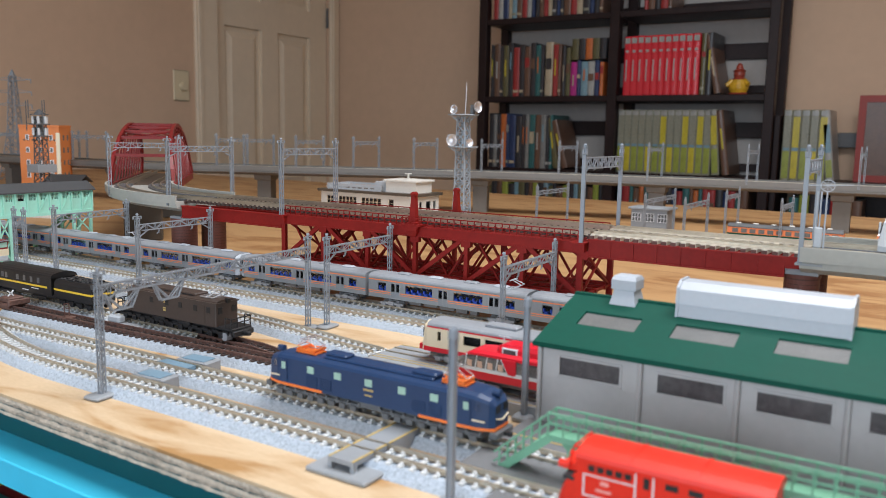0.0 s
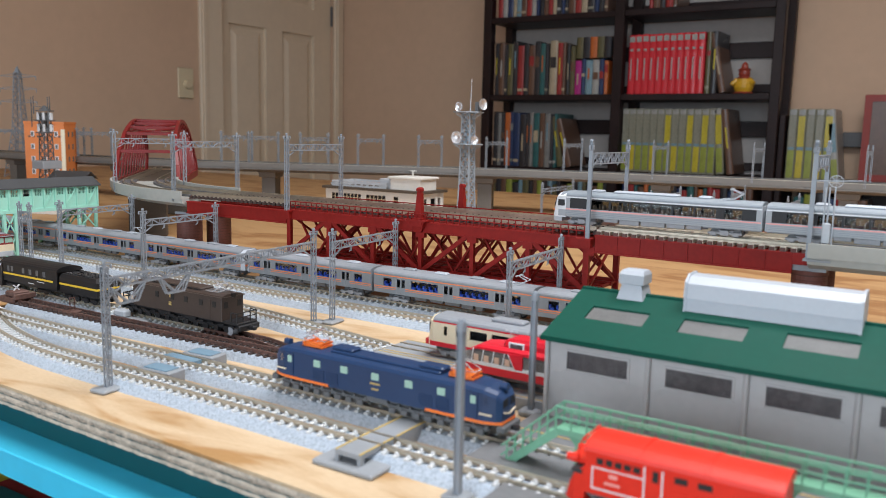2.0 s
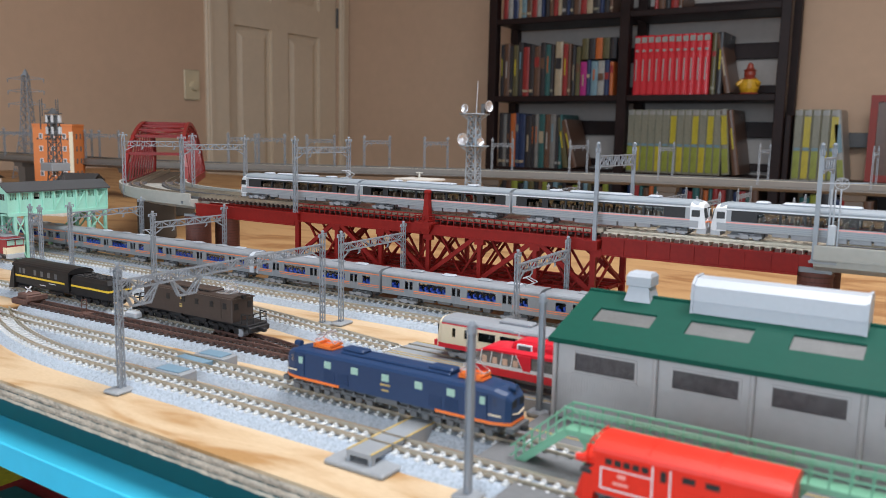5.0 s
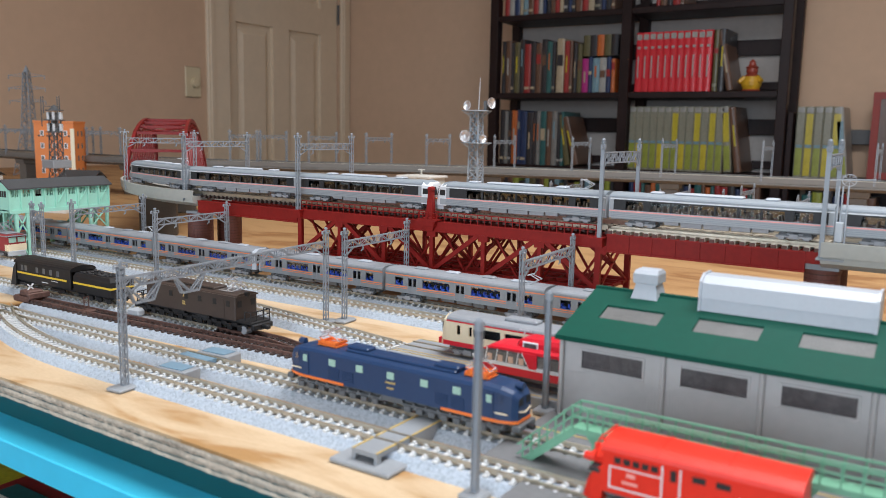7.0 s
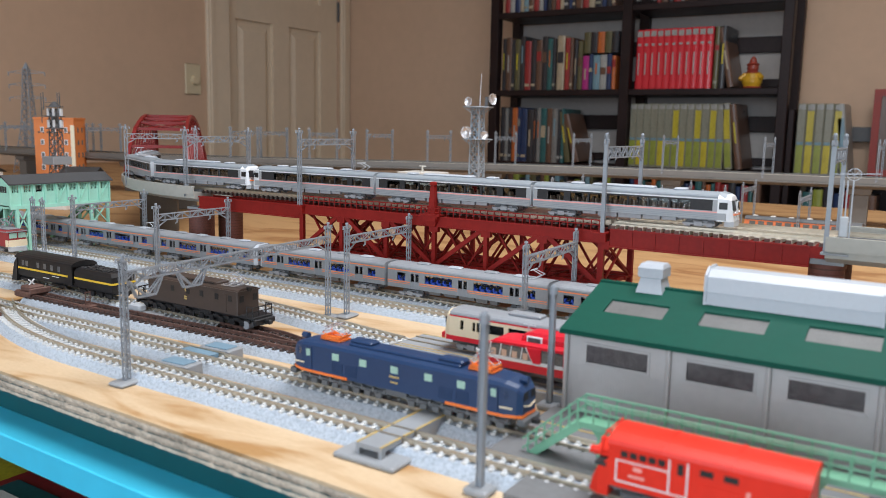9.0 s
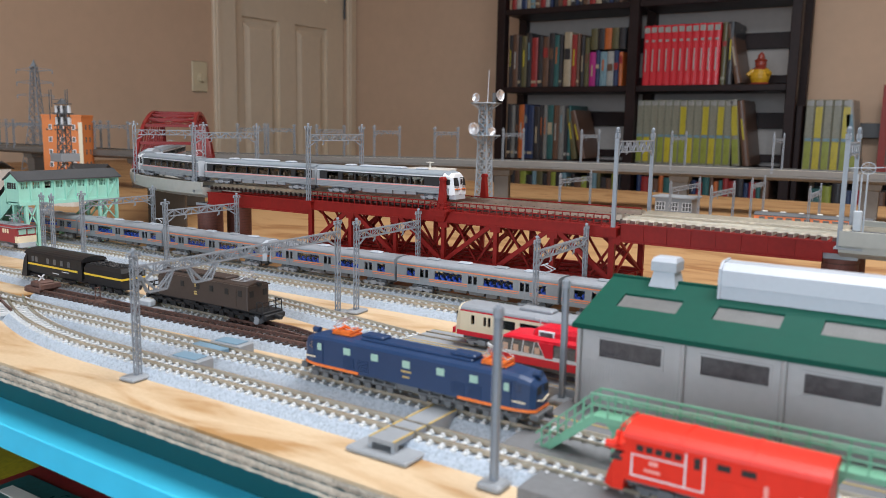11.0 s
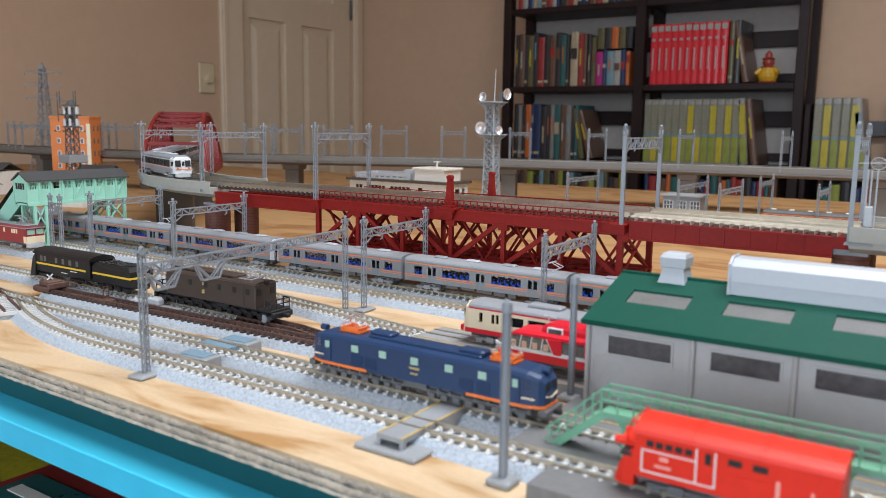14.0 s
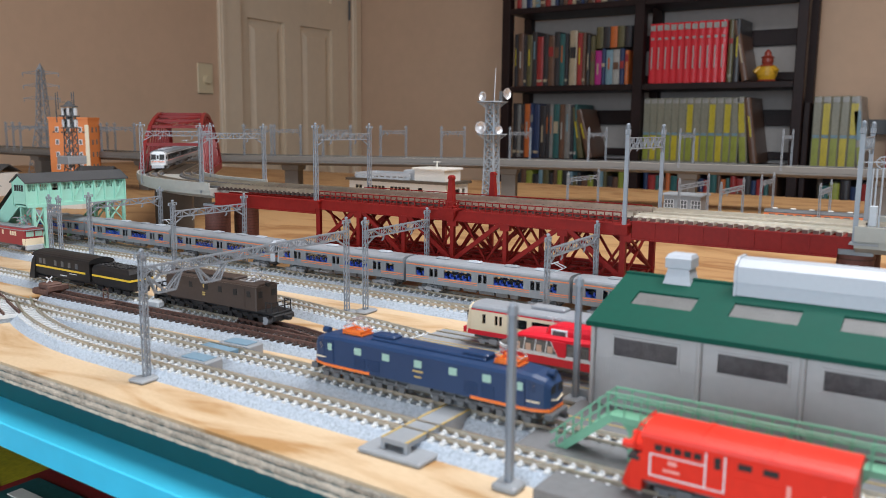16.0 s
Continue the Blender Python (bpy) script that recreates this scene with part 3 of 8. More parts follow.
def open_sleepers(y, x0, x1):
    t = thing("track", "open bridge track with pale sleepers and guard boards", "track")
    sl, ends = Shape(), Shape()
    x = x0
    while x < x1:
        sl.box(x, x + 0.0034, y - 0.0100, y + 0.0100, DECK + 0.0020, DECK + 0.0046)
        ends.box(x, x + 0.0030, y - 0.0116, y - 0.0100, DECK + 0.0020, DECK + 0.0042).box(x, x + 0.0030, y + 0.0100, y + 0.0116, DECK + 0.0020, DECK + 0.0042)
        x += 0.0062
    part("sleeper", sl, "open_sleeper", t)["kind"] = "stuff"
    part("sleeper_end", ends, "bridge_sleeper", t, "brown sleeper ends")["kind"] = "stuff"
    for o, w in ((-0.0084, 0.0007), (0.0084, 0.0007), (-0.0022, 0.0006), (0.0022, 0.0006)):
        part("guard_board", Shape().box(x0, x1, y + o - w, y + o + w, DECK + 0.0046, DECK + 0.0054), "open_sleeper", t)
    for o in (-0.0045, 0.0045):
        part("rail", Shape().box(x0, x1, y + o - 0.0005, y + o + 0.0005, DECK + 0.0046, DECK + RAIL), "rail", t)
    return t


open_sleepers(BT1, BX1 + 0.004, 0.298)
open_sleepers(BT2, BX1 + 0.004, 0.298)


def viaduct(pts, half, zt, zd, mat_name, label, rails=True, parapet=True, thick=0.006):
    """A double-track viaduct deck along a line of (x, y): slab, two parapets with coping, sleepers and rails."""
    t = thing("viaduct", label, "viaduct")
    P = [Vector((x, y, 0)) for x, y in pts]

    def ring(i, prof):
        d = (P[min(len(P) - 1, i + 1)] - P[max(0, i - 1)]).normalized()
        n = Vector((-d.y, d.x, 0))
        return [P[i] + n * o + Vector((0, 0, h)) for o, h in prof]

    n = len(P)
    part("deck", Shape().loft([ring(i, [(-half, zd), (half, zd), (half, zd - thick), (half * 0.72, zd - thick - 0.004), (-half * 0.72, zd - thick - 0.004), (-half, zd - thick)]) for i in range(n)]), mat_name, t)
    if parapet:
        for s in (-1, 1):
            o = s * half
            part("parapet", Shape().loft([ring(i, [(o, zd - 0.002), (o + s * 0.0016, zd - 0.002), (o + s * 0.0016, zt), (o - s * 0.0006, zt), (o - s * 0.0006, zt - 0.001), (o, zt - 0.0012)]) for i in range(n)]), mat_name, t)
    if mat_name == "via_grey":
        for s in (-1, 1):
            o = s * (half + 0.0016)
            part("edge_ledge", Shape().loft([ring(i, [(o, zd - 0.0030), (o + s * 0.0024, zd - 0.0034), (o + s * 0.0024, zd - 0.0048), (o, zd - 0.0052)]) for i in range(n)]), mat_name, t)
    if rails:
        for c in (-0.0185, 0.0185):
            part("track_slab", Shape().loft([ring(i, [(c - 0.009, zd), (c + 0.009, zd), (c + 0.0085, zd + 0.002), (c - 0.0085, zd + 0.002)]) for i in range(n)]), "dark_grey", t)
            for e in (-0.0045, 0.0045):
                part("rail", Shape().loft([ring(i, [(c + e - 0.0005, zd + 0.002), (c + e + 0.0005, zd + 0.002), (c + e + 0.0005, zd + 0.0042), (c + e - 0.0005, zd + 0.0042)]) for i in range(n)]), "rail", t)
    return t


CMID = 0.1325
curve = [(CX + CR * -math.sin(radians(a)), CY - CR * math.cos(radians(a))) for a in range(0, 46, 3)]
viaduct(curve, 0.0355, 0.0733, 0.0677, "concrete", "pale grey curved viaduct with solid parapets")
viaduct([(0.297, CMID), (0.95, CMID)], 0.0365, 0.0742, 0.0677, "concrete", "pale grey straight viaduct with low parapets")


def round_pier(x, y, r, h, label):
    t = thing("bridge_pier", label, "bridge pier")
    part("core", Shape().rod((x, y, 0), (x, y, h), r * 0.985, r * 0.985, 40), "mortar", t)
    part("cap", Shape().rod((x, y, h), (x, y, h + 0.0022), r * 1.06, r * 1.06, 40), "brick_red", t)
    rows, n = int(h / 0.0028), 26
    courses = Shape()
    for k in range(rows):
        z0, z1 = k * 0.0028 + 0.0002, (k + 1) * 0.0028 - 0.0002
        for i in range(n):
            a0, a1 = 2 * math.pi * (i + 0.5 * (k % 2) + 0.03) / n, 2 * math.pi * (i + 0.5 * (k % 2) + 0.97) / n
            v = [(x + math.cos(a) * q, y + math.sin(a) * q, z) for z in (z0, z1) for q in (r * 0.98, r) for a in (a0, a1)]
            courses.add(v, [(2, 3, 7, 6), (0, 1, 3, 2), (4, 5, 7, 6), (0, 2, 6, 4), (1, 3, 7, 5)])
    part("brick_course", courses, "brick_red", t)["kind"] = "stuff"


for x in (0.2965, -0.2600):
    for y in (BT1, BT2):
        round_pier(x, y, 0.0102 if x > 0 else 0.0122, 0.0540 if x > 0 else 0.0480, "round brown brick bridge pier")
    solid("pier_cap_beam", Shape().box(x - 0.010, x + 0.010, BN + 0.004, BF - 0.004, 0.0562 if x > 0 else 0.0502, 0.0597 if x > 0 else 0.0524), "grey", "grey cap across the brick piers", "pier cap")


def arch_bridge():
    """A tied-arch through bridge along the 45 degree line."""
    m = Matrix.Translation((CX - CR * math.sin(radians(45)), CY - CR * math.cos(radians(45)), 0)) @ pose(0, 0, 0, 0, 0, 135)
    t = thing("arch_bridge", "maroon double-track through arch bridge", "bridge", m)
    L, W, z0, n = 0.28, 0.037, 0.066, 12

    def h(s):
        u = s / L
        return 0.037 + 0.038 * (1 - (2 * u - 1) ** 2) if 0.0 < u < 1.0 else 0.0

    def lean(y, z):
        return y * (1 - 0.25 * max(0.0, z - z0) / 0.082)

    for y in (-W, W):
        part("tie_girder", Shape().box(0, L, y - 0.002, y + 0.002, z0 - 0.006, z0 + 0.003), "arch_red", t)
        pts = [(0.0, z0 + 0.002), (0.006, z0 + 0.020), (0.016, z0 + 0.037)] + [(L * i / n, z0 + h(L * i / n)) for i in range(2, n - 1)] + [(L - 0.016, z0 + 0.037), (L - 0.006, z0 + 0.020), (L, z0 + 0.002)]
        rib = Shape()
        for (a, za), (b, zb) in zip(pts, pts[1:]):
            rib.bar((a, lean(y, za), za), (b, lean(y, zb), zb), 0.0040, 0.0046)
        part("arch_rib", rib, "arch_red", t)
        low = Shape()
        for (a, za), (b, zb) in zip(pts[2:-2], pts[3:-2]):
            low.bar((a, lean(y, za - 0.012), za - 0.012), (b, lean(y, zb - 0.012), zb - 0.012), 0.0022)
            low.bar((a, lean(y, za), za), (b, lean(y, zb - 0.012), zb - 0.012), 0.0014)
        part("lower_rib", low, "arch_red", t)
        for (a, za) in pts[2:-2]:
            part("hanger", Shape().bar((a, y, z0), (a, lean(y, za), za), 0.0013), "arch_red", t)
            part("brace", Shape().bar((a, y, z0), (a + 0.02, lean(y, za - 0.012), za - 0.012), 0.0013), "arch_red", t)
    for i in range(2, n - 1):
        a = L * i / n
        e = lean(W, z0 + h(a))
        part("cross_strut", Shape().bar((a, -e, z0 + h(a)), (a, e, z0 + h(a)), 0.003, 0.0034), "arch_red", t)
    for i in range(2, n - 2):
        a, c = L * i / n, L * (i + 1) / n
        p, q = lean(W, z0 + h(a)), lean(W, z0 + h(c))
        for k in (-1, 1):
            part("lateral_brace", Shape().bar((a, -k * p, z0 + h(a)), (c, k * q, z0 + h(c)), 0.0013), "arch_red", t)
    e = lean(W, z0 + 0.037)
    part("portal_strut", Shape().bar((0.016, -e, z0 + 0.037), (0.016, e, z0 + 0.037), 0.0026, 0.0036), "arch_red", t)
    part("deck", Shape().box(0, L, -W + 0.002, W - 0.002, z0 - 0.005, 0.0677), "dc_brown", t)
    for c in (-0.0185, 0.0185):
        for e in (-0.0045, 0.0045):
            part("rail", Shape().box(0, L, c + e - 0.0005, c + e + 0.0005, 0.0677, 0.0719), "rail", t)
    for x in (0.006, L - 0.006):
        part("abutment", Shape().cbox(x - 0.006, x + 0.006, -W * 0.6, W * 0.6, 0, z0 - 0.0062, 0.001), "dc_brown", t, "brown plastic pier")


arch_bridge()

# grey viaduct across the back, bending away on its course
BACK = [(-1.9, 0.60), (-1.5, 0.575), (-1.25, 0.57), (-1.08, 0.575), (-0.93, 0.592), (-0.80, 0.625), (-0.65, 0.69), (-0.50, 0.765), (-0.33, 0.84), (-0.18, 0.885), (0.0, 0.92), (0.2, 0.94), (0.45, 0.95), (0.8, 0.955), (1.3, 0.955)]
viaduct(BACK, 0.037, 0.0725, 0.0665, "via_grey", "long grey plastic viaduct across the back of the layout")
for x, y, a in ((-1.60, 0.582, 0), (-1.341, 0.572, 0), (-1.00, 0.584, 6), (-0.695, 0.670, 24), (-0.337, 0.836, 20), (-0.044, 0.911, 9), (0.231, 0.941, 3), (0.60, 0.952, 0)):
    c = Shape()
    c.loft([[(-w, -d, z), (w, -d, z), (w, d, z), (-w, d, z)] for z, w, d in ((0.0, 0.0125, 0.014), (0.046, 0.0125, 0.014), (0.0475, 0.0150, 0.020), (0.0560, 0.0160, 0.022))])
    p = solid("viaduct_pier", c, "via_grey", "grey plastic viaduct pier", "pier", group="viaduct piers")
    p.matrix_basis = pose(x, y, 0, 0, 0, a)


# ---------------------------------------------------------------- catenary masts
def lattice_pole(h, w=0.0030, d=0.0020):
    s = Shape()
    for y in (-w / 2, w / 2):
        for x in (-d / 2, d / 2):
            s.box(x - 0.0003, x + 0.0003, y - 0.0003, y + 0.0003, 0, h - 0.004)
    n = int(h / 0.0042)
    for k in range(n):
        a, b = (h - 0.004) * k / n, (h - 0.004) * (k + 1) / n
        for x in (-d / 2, d / 2):
            s.bar((x, -w / 2, a if k % 2 else b), (x, w / 2, b if k % 2 else a), 0.0004)
        for y in (-w / 2, w / 2):
            s.bar((-d / 2, y, a), (d / 2, y, b), 0.0003)
    s.box(-d / 2 - 0.0003, d / 2 + 0.0003, -w / 2 - 0.0003, w / 2 + 0.0003, h - 0.0045, h - 0.0035)
    s.rod((0, 0, h - 0.004), (0, 0, h - 0.001), 0.0011, 0.0008, 8)
    s.rod((0, 0, h - 0.001), (0, 0, h), 0.0013, 0.0009, 8)
    s.bar((0, -0.0042, h - 0.0025), (0, 0.0042, h - 0.0025), 0.0007)
    for y in (-0.004, 0.004):
        s.rod((0, y, h - 0.0045), (0, y, h - 0.0022), 0.0007, 0.0005, 6)
    return s


def girder_pole(h):
    """A channel-section pole with a capped head and side insulators."""
    s = Shape().box(-0.0013, 0.0013, -0.0010, -0.0004, 0, h - 0.004).box(-0.0013, 0.0013, 0.0004, 0.0010, 0, h - 0.004).box(-0.0004, 0.0004, -0.0004, 0.0004, 0, h - 0.004)
    s.cbox(-0.0017, 0.0017, -0.0014, 0.0014, h - 0.0075, h - 0.0040, 0.0003)
    s.rod((0, 0, h - 0.004), (0, 0, h - 0.0012), 0.0012, 0.0010, 8).rod((0, 0, h - 0.0012), (0, 0, h), 0.0014, 0.0008, 8)
    for z in (h - 0.0032, h - 0.0022):
        s.rod((0, 0, z), (0, 0, z + 0.0004), 0.0019, 0.0019, 8)
    s.bar((0, -0.0034, h - 0.0062), (0, 0.0034, h - 0.0062), 0.0008)
    for y in (-0.0032, 0.0032):
        s.rod((0, y, h - 0.0070), (0, y, h - 0.0040), 0.0008, 0.0006, 6)
    return s


def truss_beam(span, depth=0.0050, n=10):
    """A lattice beam along y, its top at z = 0."""
    s = Shape()
    for x in (-0.0009, 0.0009):
        for z in (0, -depth):
            y0, y1 = (0, span) if z == 0 else (span * 0.06, span * 0.94)
            s.box(x - 0.0003, x + 0.0003, y0, y1, z - 0.0004, z + 0.0004)
        for k in range(n):
            a, b = span * k / n, span * (k + 1) / n
            s.bar((x, a, 0 if k % 2 else -depth), (x, b, -depth if k % 2 else 0), 0.0005)
            s.bar((x, a, 0), (x, a, -depth), 0.0005)
    for k in range(n + 1):
        s.bar((-0.0012, span * k / n, 0), (0.0012, span * k / n, 0), 0.0005)
    return s


def portal(a, b, zbase, h, name_label, beam_drop=0.0095, foot=True, n=10, wall="mast_grey", group="catenary portals", ins=(0.27, 0.73), plain=False):
    """A catenary portal: two lattice poles at a and b (x, y) and a truss beam between."""
    a, b = Vector((*a, zbase)), Vector((*b, zbase))
    d = b - a
    m = Matrix.Translation(a) @ pose(0, 0, 0, 0, 0, math.degrees(math.atan2(d.y, d.x)) - 90)
    t = thing("catenary_portal", name_label, "catenary mast", m, group)
    span = d.length
    pole = (girder_pole(h) if plain else lattice_pole(h)).mesh("pole")
    part("pole", pole, wall, t)
    part("pole", pole, wall, t, m=pose(0, span, 0))
    part("beam", truss_beam(span, depth=0.0072 if plain else 0.0050, n=n), wall, t, m=pose(0, 0, h - beam_drop))
    for y, s in ((0, 1), (span, -1)):
        part("knee_brace", Shape().bar((0, y, h - beam_drop - 0.011), (0, y + s * 0.011, h - beam_drop - 0.005), 0.0009), wall, t)
    for u in ins:
        y = span * u
        part("insulator", Shape().rod((0, y, h - beam_drop - 0.0055), (0, y, h - beam_drop - 0.0085), 0.0008, 0.0005).bar((0, y - 0.002, h - beam_drop - 0.009), (0, y + 0.001, h - beam_drop - 0.0065), 0.0006), wall, t)
    if foot:
        for y in (0, span):
            part("foot", Shape().cbox(-0.0055, 0.0055, y - 0.0075, y + 0.0075, 0, 0.0022, 0.0008), "grey", t, "grey plastic foot")
    return t


for x, far, top in ((BX0 + 0.005, BX0 + 0.005, 0.1302), (BX1 + 0.0006, BX1 + 0.0002, 0.1315), (0.2970, 0.2945, 0.1340)):
    portal((x, BN - 0.0045), (far, BF + 0.0045), 0.0647, top - 0.0647, "grey lattice catenary portal over the bridge tracks", foot=False, plain=x > 0.1)
portal((-0.2625, BN - 0.0030), (-0.2545, 0.1715), 0.0630, 0.129 - 0.0630, "grey lattice catenary portal over the bridge tracks", foot=False)
ca = radians(27)
portal((CX - 0.3185 * math.sin(ca), 0.4125 - 0.3185 * math.cos(ca)), (CX - 0.2455 * math.sin(ca), 0.4125 - 0.2455 * math.cos(ca)), 0.064, 0.0655, "grey lattice catenary portal over the curved viaduct", foot=False)
long_beam = portal((0.0128, -0.1700), (-0.0005, 0.0005), 0.0, 0.0672, "long grey lattice catenary beam over the yard throat", n=26, ins=(0.62,))
for y in (0.014, 0.046):
    hang = Shape()
    for x in (-0.0009, 0.0009):
        hang.bar((x, y - 0.011, 0.0530), (x, y - 0.006, 0.0435), 0.0007).bar((x, y + 0.011, 0.0530), (x, y + 0.006, 0.0435), 0.0007).bar((x, y - 0.006, 0.0435), (x, y + 0.006, 0.0435), 0.0008)
        hang.bar((x, y - 0.011, 0.0530), (x, y, 0.0435), 0.0006).bar((x, y, 0.0435), (x, y + 0.011, 0.0530), 0.0006)
    part("hanger_frame", hang, "mast_grey", long_beam)

for x, far in ((0.007, 0.0015), (0.1452, 0.1414), (-0.1955, -0.2005), (-0.3115, -0.3195)):
    portal((x, 0.0115), (far, 0.0935), 0.0, 0.0665, "grey lattice catenary portal over the main tracks", n=9)

portal((-0.3770, 0.0125), (-0.3610, 0.0125), 0.0, 0.0610, "narrow grey lattice portal beside the footbridge", n=3, ins=(0.5,))
for x, y in ((-1.42, 0.574), (-1.39, 0.573), (-1.36, 0.572), (-1.165, 0.572), (-1.14, 0.573), (-1.08, 0.576), (-0.755, 0.644), (-0.708, 0.665), (-0.621, 0.705), (-0.528, 0.751), (-0.430, 0.796), (-0.321, 0.843), (-0.193, 0.881), (-0.050, 0.910), (0.100, 0.930), (0.254, 0.942), (0.420, 0.949)):
    n = Vector((0.0, 1.0))
    c = Vector((x, y))
    portal(c - n * 0.0375, c + n * 0.0375, 0.0665, 0.0625, "thin grey catenary portal on the back viaduct", foot=False, n=8, group="viaduct portals")
for x, y0, y1 in ((-0.134, 0.64, 0.75), (0.038, 0.60, 0.73), (0.100, 0.56, 0.668), (0.102, 0.76, 0.84), (0.197, 0.63, 0.711)):
    portal((x, y0), (x, y1), 0.0, 0.0665, "grey catenary portal over the rear tracks", n=8, group="rear portals")
track_mesh([(-0.3, 0.645), (0.9, 0.645)])
track_mesh([(-0.3, 0.678), (0.9, 0.678)])


# ---------------------------------------------------------------- rolling stock
def side_wall(s, x0, x1, y0, y1, z0, z1, w0, w1, openings):
    """A side with real openings between the heights w0 and w1."""
    s.box(x0, x1, y0, y1, z0, w0).box(x0, x1, y0, y1, w1, z1)
    edge = x0
    for a, b in openings:
        s.box(edge, a, y0, y1, w0, w1)
        edge = b
    s.box(edge, x1, y0, y1, w0, w1)


def wheelset_parts(t, x, width=0.0165, mat_name="bogie"):
    b = Shape()
    for s in (-1, 1):
        y = s * width / 2
        b.cbox(x - 0.0105, x + 0.0105, y - 0.0008, y + 0.0008, 0.0020, 0.0038, 0.0004)
        for e in (-0.007, 0.007):
            b.box(x + e - 0.0018, x + e + 0.0018, y - 0.0011, y + 0.0011, 0.0012, 0.0034)
        b.box(x - 0.0025, x + 0.0025, y - 0.0014, y + 0.0014, 0.0016, 0.0046)
    b.box(x - 0.009, x + 0.009, -0.005, 0.005, 0.0022, 0.0048)
    bo = part("bogie", b, mat_name, t)
    for e in (-0.007, 0.007):
        w = Shape()
        for s in (-1, 1):
            w.rod((x + e, s * 0.0037, 0.0029), (x + e, s * 0.0053, 0.0029), 0.0028, 0.0028, 14)
        w.rod((x + e, -0.004, 0.0029), (x + e, 0.004, 0.0029), 0.0006)
        part("wheel", w, "dark_grey", bo, "dark metal wheelset")


def roof_profile(half, z0, z1):
    return [(-half, z0), (half, z0), (half, z0 + 0.0009), (half * 0.93, z0 + (z1 - z0) * 0.55), (half * 0.72, z0 + (z1 - z0) * 0.85), (half * 0.35, z1), (-half * 0.35, z1), (-half * 0.72, z0 + (z1 - z0) * 0.85), (-half * 0.93, z0 + (z1 - z0) * 0.55), (-half, z0 + 0.0009)]


def pantograph(s, x, y, z, w=0.009, h=0.006):
    """A folded or raised pantograph drawn in thin rods."""
    s.bar((x, y - w / 2, z), (x, y + w / 2, z), 0.0006).bar((x - 0.006, y - w / 2, z), (x - 0.006, y + w / 2, z), 0.0006)
    for e in (-w / 2, w / 2):
        s.bar((x, y + e, z), (x + 0.006, y + e * 0.6, z + h * 0.55), 0.0005)
        s.bar((x + 0.006, y + e * 0.6, z + h * 0.55), (x - 0.001, y + e * 0.4, z + h), 0.0005)
        s.bar((x - 0.006, y + e, z), (x, y + e, z), 0.0006)
    s.bar((x - 0.001, y - w * 0.6, z + h), (x - 0.001, y + w * 0.6, z + h), 0.0007)
    return s


